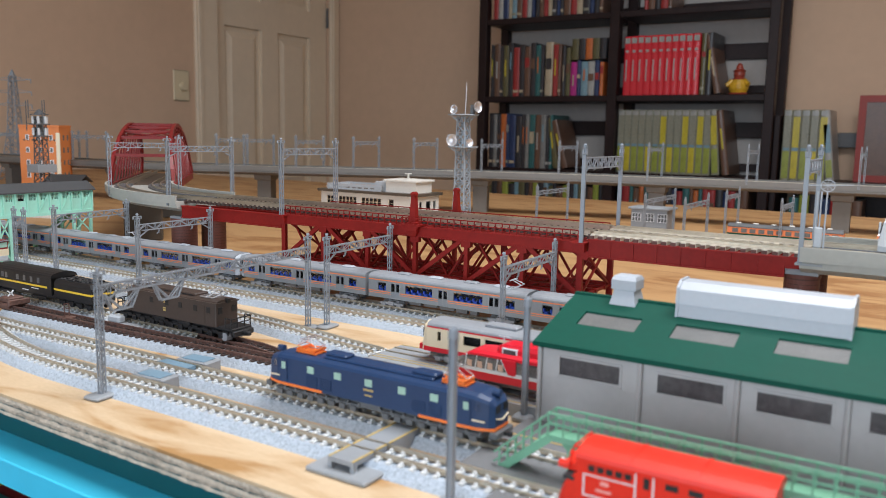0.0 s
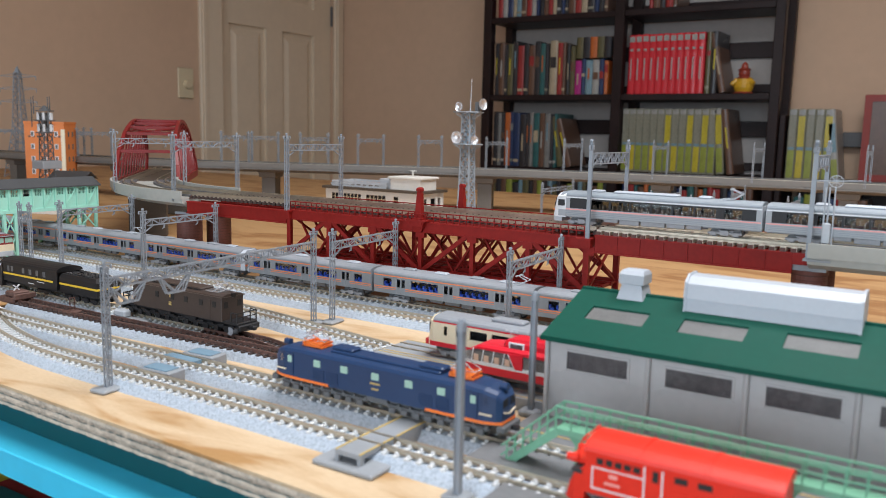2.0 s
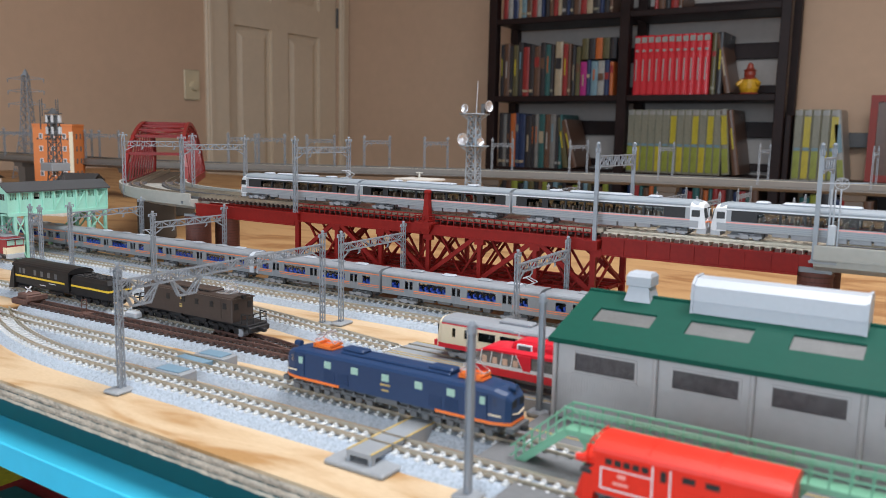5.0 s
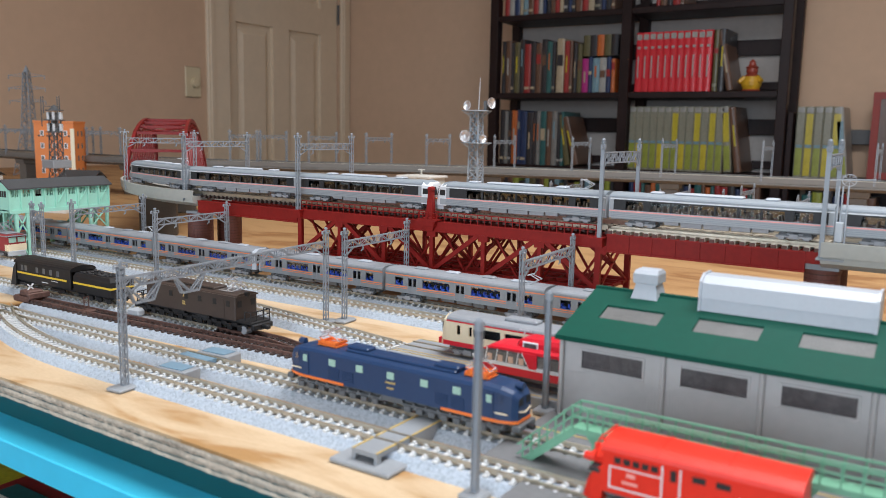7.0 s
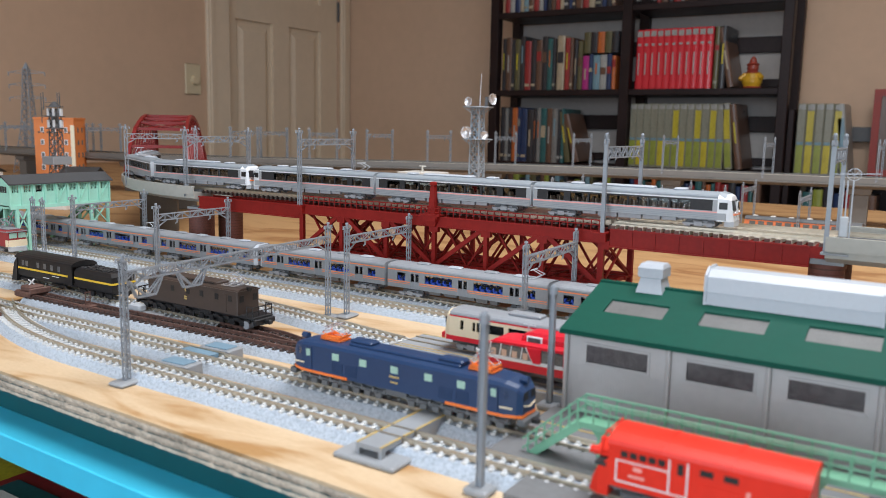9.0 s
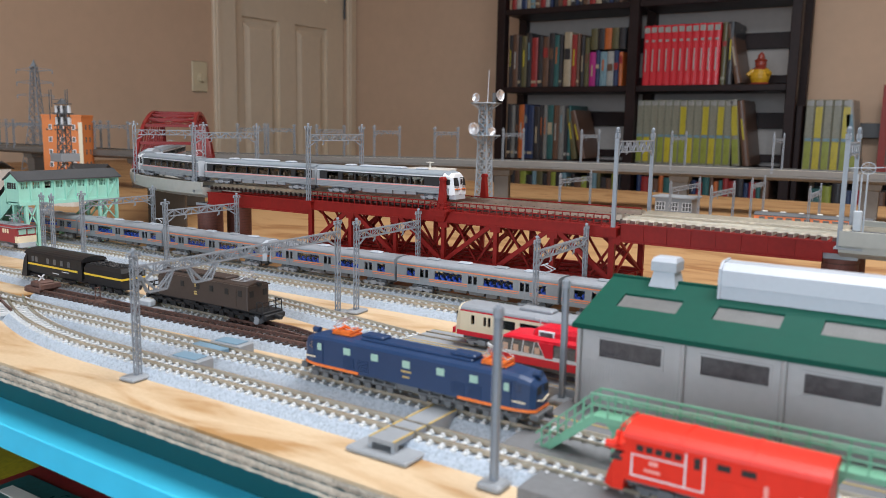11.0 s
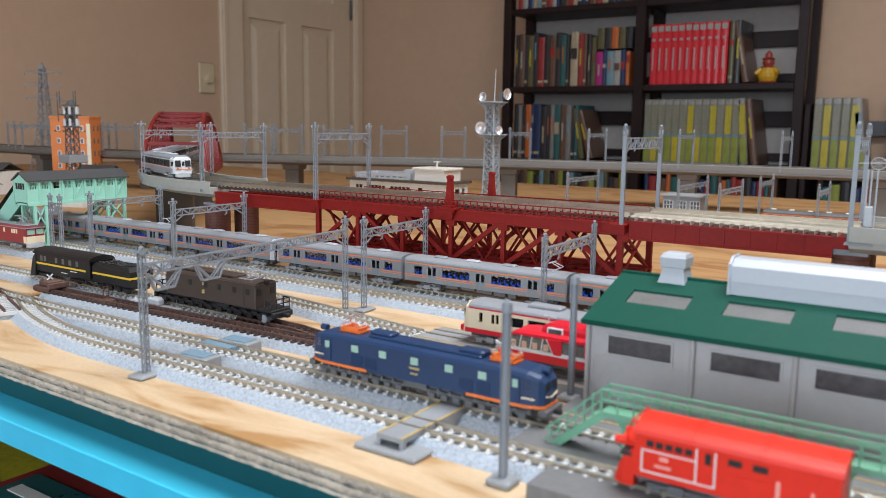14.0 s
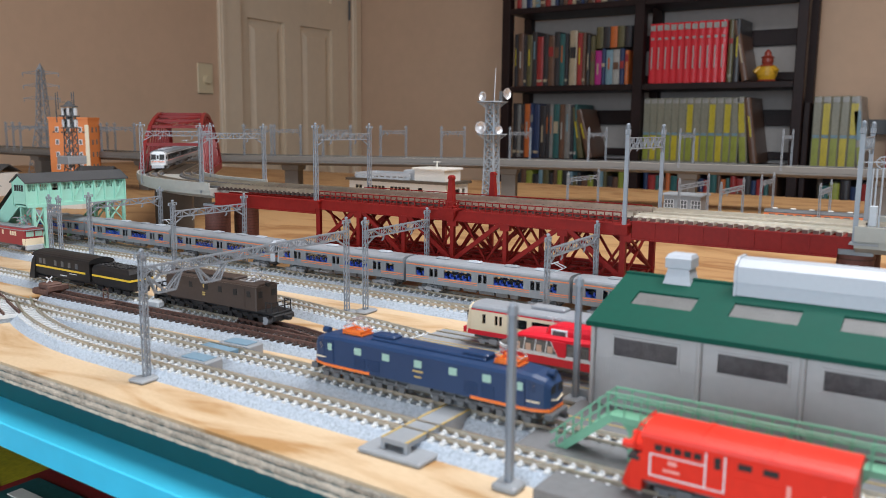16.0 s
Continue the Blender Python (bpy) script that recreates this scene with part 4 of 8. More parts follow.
def commuter_car(m, cab):
    """A silver commuter car 133 mm long with orange stripes. cab: -1, 0 or 1, the end that has one. z = 0 is the rail."""
    t = thing("commuter_car", "silver commuter train car with orange stripes and blue seats", "train car", m, "commuter train cars")
    L, hw, z0, z1 = 0.1325, 0.0097, 0.0068, 0.0212
    a, b = -L / 2, L / 2
    ca, cb = (a + 0.0035 if cab < 0 else a), (b - 0.0035 if cab > 0 else b)
    doors = [(x - 0.0042, x + 0.0042) for x in (-0.0415, 0.0, 0.0415)]
    wins = [(-0.0575, -0.0500), (-0.0325, -0.0090), (0.0090, 0.0325), (0.0500, 0.0575)]
    dws = []
    for x in (-0.0415, 0.0, 0.0415):
        dws += [(x - 0.0036, x - 0.0006), (x + 0.0006, x + 0.0036)]
    ops = sorted(wins + dws)
    for s in (-1, 1):
        w = Shape()
        side_wall(w, ca, cb, s * hw - 0.0005, s * hw + 0.0005, z0, z1, 0.0122, 0.0182, ops)
        part("body_side", w, "steel", t)
        part("window_glass", Shape().box(ca, cb, s * (hw - 0.0007) - 0.0001, s * (hw - 0.0007) + 0.0001, 0.0120, 0.0184), "glass", t, "clear window strip")
        for z, h in ((0.0197, 0.0008), (0.0112, 0.0007), (0.0100, 0.0004)):
            e = ca
            for d0, d1 in doors if z < 0.015 else []:
                part("stripe", Shape().box(e, d0, s * hw - 0.0006, s * hw + 0.0006, z, z + h), "orange", t, "orange stripe")
                e = d1
            part("stripe", Shape().box(e, cb, s * hw - 0.0006, s * hw + 0.0006, z, z + h), "orange", t, "orange stripe")
        for d0, d1 in doors:
            part("door", Shape().box(d0, d0 + 0.0006, s * hw - 0.0006, s * hw + 0.00065, z0 + 0.0006, 0.0190).box(d1 - 0.0006, d1, s * hw - 0.0006, s * hw + 0.00065, z0 + 0.0006, 0.0190)
                 .box(d0, d1, s * hw - 0.0006, s * hw + 0.00062, 0.0188, 0.0194).box((d0 + d1) / 2 - 0.0001, (d0 + d1) / 2 + 0.0001, s * hw - 0.0006, s * hw + 0.00062, z0 + 0.0006, 0.019), "roof_silver", t)
    for e, k in ((a, -1), (b, 1)):
        if cab == k:
            x0, x1 = (a, ca) if k < 0 else (cb, b)
            f = Shape()
            fx = a if k < 0 else b
            bx = ca if k < 0 else cb
            f.loft([[(bx, -hw - 0.0004, z0), (bx, hw + 0.0004, z0), (bx, hw + 0.0004, z1 + 0.0006), (bx, hw * 0.6, z1 + 0.0030), (bx, -hw * 0.6, z1 + 0.0030), (bx, -hw - 0.0004, z1 + 0.0006)],
                    [(fx, -hw * 0.88, z0), (fx, hw * 0.88, z0), (fx - k * 0.0008, hw * 0.86, z1), (fx - k * 0.001, hw * 0.5, z1 + 0.0026), (fx - k * 0.001, -hw * 0.5, z1 + 0.0026), (fx - k * 0.0008, -hw * 0.86, z1)]])
            part("cab_front", f, "vent_white", t, "pale silver moulded cab front")
            part("windscreen", Shape().box(fx - 0.0003, fx + 0.0003, -hw * 0.78, hw * 0.78, 0.0135, 0.0198), "black", t, "black windscreen")
            part("front_stripe", Shape().box(fx - 0.0004, fx + 0.0004, -hw * 0.8, hw * 0.8, 0.0104, 0.0118), "orange", t, "orange stripe")
        else:
            part("end_wall", Shape().box(e - 0.0004, e + 0.0004, -hw, hw, z0, z1 + 0.001), "roof_silver", t)
            part("gangway", Shape().box(e + (0.0004 if k > 0 else -0.0016), e + (0.0016 if k > 0 else -0.0004), -0.0035, 0.0035, z0, z1 - 0.002), "dark_grey", t, "dark grey gangway bellows")
    part("roof", Shape().prism(roof_profile(hw + 0.0006, z1, z1 + 0.0034), ca, cb), "roof_silver", t)
    for x in (-0.040, -0.012, 0.018, 0.042):
        part("roof_vent", Shape().cbox(x - 0.0055, x + 0.0055, -0.003, 0.003, z1 + 0.0030, z1 + 0.0046, 0.0008), "vent_white" if x in (-0.012, 0.042) else "roof_silver", t)
    part("floor", Shape().box(ca, cb, -hw + 0.0005, hw - 0.0005, z0, z0 + 0.0008), "under", t)
    for x0, x1 in ((-0.058, -0.0475), (-0.034, -0.0075), (0.0075, 0.034), (0.0475, 0.058)):
        for s in (-1, 1):
            q = Shape()
            n = max(1, int((x1 - x0) / 0.0052))
            for i in range(n):
                p = x0 + (x1 - x0) * i / n
                q.cbox(p + 0.0003, p + 0.0042, s * 0.0075 - 0.0016, s * 0.0075 + 0.0014, z0 + 0.0008, z0 + 0.0068, 0.0003)
                q.cbox(p + 0.0003, p + 0.0016, s * 0.0075 - 0.0016, s * 0.0075 + 0.0014, z0 + 0.003, z0 + 0.0088, 0.0003)
            part("seat_row", q, "seat_blue", t, "bright blue seats")
    # dark sheet along the middle carries the shade of the car's inside
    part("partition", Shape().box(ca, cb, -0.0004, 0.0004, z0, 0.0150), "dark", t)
    u = Shape()
    rnd = random.Random(5)
    x = -0.030
    while x < 0.028:
        w = rnd.uniform(0.006, 0.013)
        for s in (-1, 1):
            u.cbox(x, x + w, s * 0.0068 - 0.0018, s * 0.0068 + 0.0018, 0.0032 + rnd.uniform(0, 0.0014), z0, 0.0003)
        x += w + rnd.uniform(0.001, 0.003)
    u.box(ca, cb, -0.006, 0.006, z0 - 0.0012, z0)
    part("underfloor_gear", u, "under", t)
    for x in (-0.046, 0.046):
        wheelset_parts(t, x)
    if cab == 0:
        part("pantograph", pantograph(Shape(), 0.052, 0, z1 + 0.0036, 0.009, 0.006), "light_grey", t)
    return t


def express_car(m, cab, panto=False, tall=0.935):
    """A white and silver express car 139 mm long with a salmon stripe."""
    t = thing("express_car", "white and silver express train car with salmon stripe", "train car", m, "express train cars")
    t.scale = (1, 1, tall)
    L, hw, z0, z1 = 0.1390, 0.0097, 0.0066, 0.0214
    a, b = -L / 2, L / 2
    ca, cb = (a + 0.010 if cab < 0 else a), (b - 0.010 if cab > 0 else b)
    ops = [(-0.058, -0.046)] + [(-0.041 + 0.0141 * i, -0.0282 + 0.0141 * i) for i in range(6)] + [(0.0475, 0.058)]
    if cab < 0:
        ops = ops[1:]
    if cab > 0:
        ops = ops[:-1]
    for s in (-1, 1):
        w = Shape()
        side_wall(w, ca, cb, s * hw - 0.0005, s * hw + 0.0005, z0, z1, 0.0127, 0.0190, ops)
        part("body_side", w, "express_white", t)
        part("white_line", Shape().box(ca, cb, s * hw - 0.0007, s * hw + 0.0007, 0.0202, 0.0210), "white", t, "thin white cantrail line")
        part("window_band", Shape().box(ca + 0.003, cb - 0.003, s * hw - 0.00062, s * hw + 0.00062, 0.0190, 0.0202), "pillar", t, "dark window band")
        edge = ca + 0.003
        for x0, x1 in ops:
            if x0 - edge > 0.0004:
                part("window_pillar", Shape().box(edge, x0, s * hw - 0.00062, s * hw + 0.00062, 0.0127, 0.0190), "pillar", t, "dark window pillar")
            edge = x1
        part("window_pillar", Shape().box(edge, cb - 0.003, s * hw - 0.00062, s * hw + 0.00062, 0.0127, 0.0190), "pillar", t, "dark window pillar")
        part("window_glass", Shape().box(ca, cb, s * (hw - 0.0007) - 0.0001, s * (hw - 0.0007) + 0.0001, 0.0124, 0.0192), "tint_glass", t, "smoked window strip")
        part("stripe", Shape().box(ca, cb, s * hw - 0.0006, s * hw + 0.0006, 0.0114, 0.0122), "pink", t, "salmon stripe")
        for z in (0.0078, 0.0090, 0.0102):
            part("rib_line", Shape().box(ca, cb, s * hw - 0.00058, s * hw + 0.00058, z, z + 0.0004), "steel", t)
    for e, k in ((a, -1), (b, 1)):
        if cab == k:
            bx = ca if k < 0 else cb
            fx = e
            f = Shape()
            hz = z1 + 0.0036
            f.loft([[(bx, -hw - 0.0005, z0 - 0.001), (bx, hw + 0.0005, z0 - 0.001), (bx, hw + 0.0005, z1), (bx, hw * 0.62, hz), (bx, -hw * 0.62, hz), (bx, -hw - 0.0005, z1)],
                    [(fx - k * 0.0022, -hw * 0.94, z0 - 0.001), (fx - k * 0.0022, hw * 0.94, z0 - 0.001), (fx - k * 0.0042, hw * 0.92, z1 - 0.0005), (fx - k * 0.0048, hw * 0.58, hz - 0.0012), (fx - k * 0.0048, -hw * 0.58, hz - 0.0012), (fx - k * 0.0042, -hw * 0.92, z1 - 0.0005)],
                    [(fx, -hw * 0.80, z0 - 0.0005), (fx, hw * 0.80, z0 - 0.0005), (fx - k * 0.0020, hw * 0.80, z1 - 0.0015), (fx - k * 0.0028, hw * 0.5, hz - 0.0022), (fx - k * 0.0028, -hw * 0.5, hz - 0.0022), (fx - k * 0.0020, -hw * 0.80, z1 - 0.0015)]])
            part("cab_nose", f, "white", t, "white moulded cab nose")
            part("cab_roof", Shape().loft([[(bx, -hw * 0.95, z1 + 0.0006), (bx, hw * 0.95, z1 + 0.0006), (bx, hw * 0.6, hz + 0.0004), (bx, -hw * 0.6, hz + 0.0004)], [(fx - k * 0.0052, -hw * 0.86, z1 + 0.0004), (fx - k * 0.0052, hw * 0.86, z1 + 0.0004), (fx - k * 0.0052, hw * 0.55, hz - 0.0008), (fx - k * 0.0052, -hw * 0.55, hz - 0.0008)]]), "express_roof", t, "grey cab roof")
            part("cab_side", Shape().box(min(bx, fx - k * 0.0045), max(bx, fx - k * 0.0045), -hw - 0.0007, hw + 0.0007, z0, 0.0113), "express_white", t, "silver cab side")
            for y0, y1 in ((-0.0076, -0.0022), (0.0022, 0.0076)):
                part("windscreen", Shape().loft([[(fx - k * 0.0004 + k * 0.0003, y0, 0.0134), (fx - k * 0.0004 + k * 0.0003, y1, 0.0134), (fx - k * 0.0019 + k * 0.0003, y1, 0.0200), (fx - k * 0.0019 + k * 0.0003, y0, 0.0200)],
                                                 [(fx - k * 0.003, y0, 0.0134), (fx - k * 0.003, y1, 0.0134), (fx - k * 0.003, y1, 0.0200), (fx - k * 0.003, y0, 0.0200)]]), "black", t, "black cab window")
            part("end_door", Shape().box(fx - 0.0006, fx + 0.0004, -0.0019, 0.0019, z0, 0.0196), "white", t)
            part("door_window", Shape().box(fx - 0.0008, fx + 0.0006, -0.0012, 0.0012, 0.0145, 0.0190), "black", t)
            part("front_stripe", Shape().box(fx - 0.0008, fx + 0.00045, -0.0075, 0.0075, 0.0102, 0.0110), "ef_orange", t, "orange front stripe")
            for y in (-0.0055, 0.0055):
                part("headlight", Shape().rod((fx - k * 0.001, y, 0.0116), (fx + k * 0.0005, y, 0.0116), 0.0010, 0.0009, 10), "silver", t)
            part("side_window", Shape().box(bx - k * -0.001, bx - k * -0.006, -hw - 0.0004, hw + 0.0004, 0.0140, 0.0186) if k > 0 else Shape().box(bx - 0.006, bx - 0.001, -hw - 0.0004, hw + 0.0004, 0.0140, 0.0186), "black", t)
            part("skirt", Shape().box(min(fx, fx - k * 0.006), max(fx, fx - k * 0.006), -0.0070, 0.0070, 0.0022, z0 - 0.0006), "light_grey", t)
        else:
            part("end_wall", Shape().box(e - 0.0004, e + 0.0004, -hw, hw, z0, z1 + 0.001), "light_grey", t)
            part("gangway", Shape().box(e + (0.0004 if k > 0 else -0.0013), e + (0.0013 if k > 0 else -0.0004), -0.0035, 0.0035, z0, z1 - 0.002), "dark_grey", t, "dark grey gangway bellows")
    part("roof", Shape().prism(roof_profile(hw + 0.0005, z1, z1 + 0.0036), ca, cb), "express_roof", t, "pale grey roof")
    for x, l in ((-0.040, 0.004), (-0.006, 0.022), (0.033, 0.004)):
        part("roof_unit", Shape().cbox(x - l, x + l, -0.0042, 0.0042, z1 + 0.0032, z1 + 0.0052, 0.0008), "vent_white", t, "pale roof unit")
    if panto:
        part("pantograph", pantograph(Shape(), 0.050, 0, z1 + 0.0040, 0.009, 0.007), "light_grey", t)
    part("floor", Shape().box(ca, cb, -hw + 0.0005, hw - 0.0005, z0, z0 + 0.0008), "under", t)
    q = Shape()
    x = ca + 0.012
    while x < cb - 0.008:
        for s in (-1, 1):
            q.cbox(x, x + 0.0012, s * 0.0055 - 0.0028, s * 0.0055 + 0.0028, z0 + 0.0008, z0 + 0.0092, 0.0003)
            q.cbox(x, x + 0.0042, s * 0.0055 - 0.0028, s * 0.0055 + 0.0028, z0 + 0.0008, z0 + 0.0048, 0.0003)
        x += 0.0068
    part("seat_row", q, "seat_pale", t, "pale tan seats")
    u = Shape()
    rnd = random.Random(8)
    x = -0.032
    while x < 0.03:
        w = rnd.uniform(0.008, 0.016)
        for s in (-1, 1):
            u.cbox(x, x + w, s * 0.0072 - 0.0016, s * 0.0072 + 0.0016, 0.0030 + rnd.uniform(0, 0.001), z0, 0.0003)
        x += w + 0.0012
    u.box(ca, cb, -0.006, 0.006, z0 - 0.0012, z0)
    part("underfloor_gear", u, "bogie", t)
    for x in (-0.048, 0.048):
        wheelset_parts(t, x)
    return t


PITCH = 0.1355
GAP1 = 0.0009          # joint between two cars of the commuter train
COMMUTERS = [commuter_car(pose(GAP1 + PITCH * (k + 0.5), T6, RAIL), {-2: 1, -1: -1, -5: 1, -4: -1}.get(k, 0)) for k in range(-5, 3)]

EXPRESS = [express_car(pose(0, BT1, DECK + RAIL), {0: -1, 2: 1, 3: -1, 5: 1}.get(k, 0), panto=k in (0, 3)) for k in range(6)]


def blue_loco():
    t = thing("electric_locomotive", "long navy blue electric locomotive with orange skirt stripe", "locomotive", pose(0.1535, T2, RAIL))
    L, hw, z0, z1 = 0.1270, 0.0093, 0.0070, 0.0222
    a, b = -L / 2, L / 2

    def ring(x, w, zt, zb=z0):
        return [(x, -w, zb), (x, w, zb), (x, w, zt - 0.0020), (x, w * 0.90, zt - 0.0007), (x, w * 0.6, zt), (x, -w * 0.6, zt), (x, -w * 0.90, zt - 0.0007), (x, -w, zt - 0.0020)]

    body = Shape().loft([ring(a, hw * 0.62, z1 - 0.0045), ring(a + 0.0022, hw * 0.80, z1 - 0.0022), ring(a + 0.0075, hw * 0.97, z1 - 0.0006), ring(a + 0.016, hw, z1), ring(b - 0.016, hw, z1), ring(b - 0.0075, hw * 0.97, z1 - 0.0006), ring(b - 0.0022, hw * 0.80, z1 - 0.0022), ring(b, hw * 0.62, z1 - 0.0045)])
    part("body", body, "navy", t)
    for k, (x0, x1) in enumerate(((a, a + 0.042), (b - 0.042, b))):
        s = -1 if k == 0 else 1
        xs = (a - 0.0003, a + 0.0022, a + 0.0075, a + 0.016, a + 0.036) if k == 0 else (b - 0.036, b - 0.016, b - 0.0075, b - 0.0022, b + 0.0003)
        ws = (hw * 0.63, hw * 0.815, hw * 0.985, hw * 1.015, hw * 1.015) if k == 0 else (hw * 1.015, hw * 1.015, hw * 0.985, hw * 0.815, hw * 0.63)
        belt = Shape().loft([[(x, -w, z0 - 0.0004), (x, w, z0 - 0.0004), (x, w, z0 + 0.0009), (x, -w, z0 + 0.0009)] for x, w in zip(xs, ws)])
        part("skirt_stripe", belt, "ef_orange", t, "orange skirt stripe")
    for s in (-1, 1):
        for x in (-0.0345, -0.0180, 0.0, 0.0185, 0.0355):
            part("side_window", Shape().cbox(x - 0.0021, x + 0.0021, s * hw - 0.0003, s * hw + 0.0003, 0.0150, 0.0184, 0.0002), "mint_win", t, "pale green side window")
        for x in (-0.0335, -0.0250, 0.0275, 0.0360):
            g = Shape()
            for i in range(7):
                g.box(x - 0.0034, x + 0.0034, s * hw - 0.0003, s * hw + 0.0003, 0.0085 + 0.0008 * i, 0.0090 + 0.0008 * i)
            part("louvre", g, "navy", t)
        part("number_plate", Shape().box(-0.0028, 0.0028, s * hw - 0.0002, s * hw + 0.00035, 0.0130, 0.0138).box(-0.0020, 0.0020, s * hw - 0.0002, s * hw + 0.00035, 0.0105, 0.0112), "ochre", t, "small metal plate bars")
        for e in (-1, 1):
            part("cab_door", Shape().box(e * 0.0515 - 0.0021, e * 0.0515 + 0.0021, s * hw - 0.0003, s * hw + 0.0003, z0 + 0.0016, 0.0190), "navy", t)
            part("door_window", Shape().box(e * 0.0515 - 0.0013, e * 0.0515 + 0.0013, s * hw - 0.0004, s * hw + 0.0004, 0.0148, 0.0182), "mint_win", t)
            part("cab_window", Shape().box(e * 0.0565 - 0.0016, e * 0.0565 + 0.0016, s * hw * 0.985 - 0.0003, s * hw * 0.985 + 0.0003, 0.0150, 0.0182), "glass", t)
            part("grab_plate", Shape().box(e * 0.0573 - 0.003, e * 0.0573 + 0.003, s * hw * 0.99 - 0.0003, s * hw * 0.99 + 0.0003, 0.0106, 0.0112), "cream", t)
    for e in (-1, 1):
        x = e * L / 2
        for y in (-0.0033, 0.0033):
            part("windscreen", Shape().box(x - 0.0008 - e * 0.0006, x + 0.0008 - e * 0.0006, y - 0.0019, y + 0.0019, 0.0140, 0.0172), "black", t)
        part("headlight", Shape().rod((x - e * 0.004, 0, z1 - 0.0006), (x - e * 0.0005, 0, z1 - 0.0006), 0.0016, 0.0016, 12), "navy", t)
        part("nose_flash", Shape().bar((x + e * 0.0004, -0.005, 0.0118), (x + e * 0.0004, 0, 0.0104), 0.0005).bar((x + e * 0.0004, 0, 0.0104), (x + e * 0.0004, 0.005, 0.0118), 0.0005), "cream", t, "cream nose flash")
        part("buffer_beam", Shape().cbox(x - 0.002, x + 0.002, -0.0075, 0.0075, 0.0035, z0 - 0.0007, 0.0004), "dark_grey", t)
        part("coupler", Shape().box(min(x, x + e * 0.005), max(x, x + e * 0.005), -0.0012, 0.0012, 0.0038, 0.0055), "black", t)
    part("roof_walk", Shape().cbox(-0.030, 0.032, -0.0048, 0.0048, z1 - 0.0002, z1 + 0.0012, 0.0004), "navy", t)
    for x in (-0.024, 0.026):
        part("roof_box", Shape().cbox(x - 0.0065, x + 0.0065, -0.0035, 0.0035, z1 + 0.001, z1 + 0.0028, 0.0006), "navy", t)
    for x in (-0.0420, 0.0420):
        p = Shape().box(x - 0.0062, x + 0.0062, -0.0040, 0.0040, z1 + 0.0003, z1 + 0.0010)
        for e in (-1, 1):
            p.bar((x - 0.005, e * 0.0036, z1 + 0.0020), (x + 0.005, e * 0.0036, z1 + 0.0020), 0.0009)
            p.bar((x + e * 0.005, -0.0048, z1 + 0.0020), (x + e * 0.005, 0.0048, z1 + 0.0020), 0.0009)
            for f in (-1, 1):
                p.rod((x + e * 0.0044, f * 0.0034, z1 + 0.0008), (x + e * 0.0044, f * 0.0034, z1 + 0.0024), 0.00045)
                p.bar((x, f * 0.004, z1 + 0.0020), (x + e * 0.0060, f * 0.003, z1 + 0.0036), 0.00035)
        po = part("pantograph", p, "ef_orange", t, "orange folded pantograph")
        q = Shape()
        for e in (-1, 1):
            q.bar((x + e * 0.0060, -0.003, z1 + 0.0036), (x - 0.001 + e * 0.0012, -0.002, z1 + 0.0072), 0.00035)
            q.bar((x + e * 0.0060, 0.003, z1 + 0.0036), (x - 0.001 + e * 0.0012, 0.002, z1 + 0.0072), 0.00035)
            q.bar((x + e * 0.0060, -0.003, z1 + 0.0036), (x + e * 0.0060, 0.003, z1 + 0.0036), 0.00035)
            q.bar((x - 0.001 + e * 0.0012, -0.0062, z1 + 0.0073), (x - 0.001 + e * 0.0012, 0.0062, z1 + 0.0073), 0.00045)
        part("collector", q, "silver", po, "bright metal collector")
    u = Shape()
    for x0, x1 in ((-0.058, -0.006), (0.006, 0.058)):
        for s in (-1, 1):
            u.cbox(x0, x1, s * 0.0076 - 0.0007, s * 0.0076 + 0.0007, 0.0034, 0.0050, 0.0003)
            for i in range(8):
                x = x0 + (x1 - x0) * (i + 0.5) / 8
                u.cbox(x - 0.0018, x + 0.0018, s * 0.0082 - 0.0009, s * 0.0082 + 0.0009, 0.0014, 0.0042, 0.0003)
                u.rod((x + 0.0030, s * 0.0080, 0.0044), (x + 0.0030, s * 0.0080, 0.0060), 0.0008, 0.0006, 6)
        u.box(x0, x1, -0.006, 0.006, 0.0026, z0)
    u.box(-0.006, 0.006, -0.008, 0.008, 0.004, z0)
    part("running_gear", u, "dark_grey", t)
    for x in [-0.053 + 0.0092 * i for i in range(5)] + [0.016 + 0.0092 * i for i in range(5)]:
        w = Shape()
        for s in (-1, 1):
            w.rod((x, s * 0.0038, 0.0032), (x, s * 0.0054, 0.0032), 0.0031, 0.0031, 14)
        part("wheel", w, "dark_grey", t)
    return t


blue_loco()


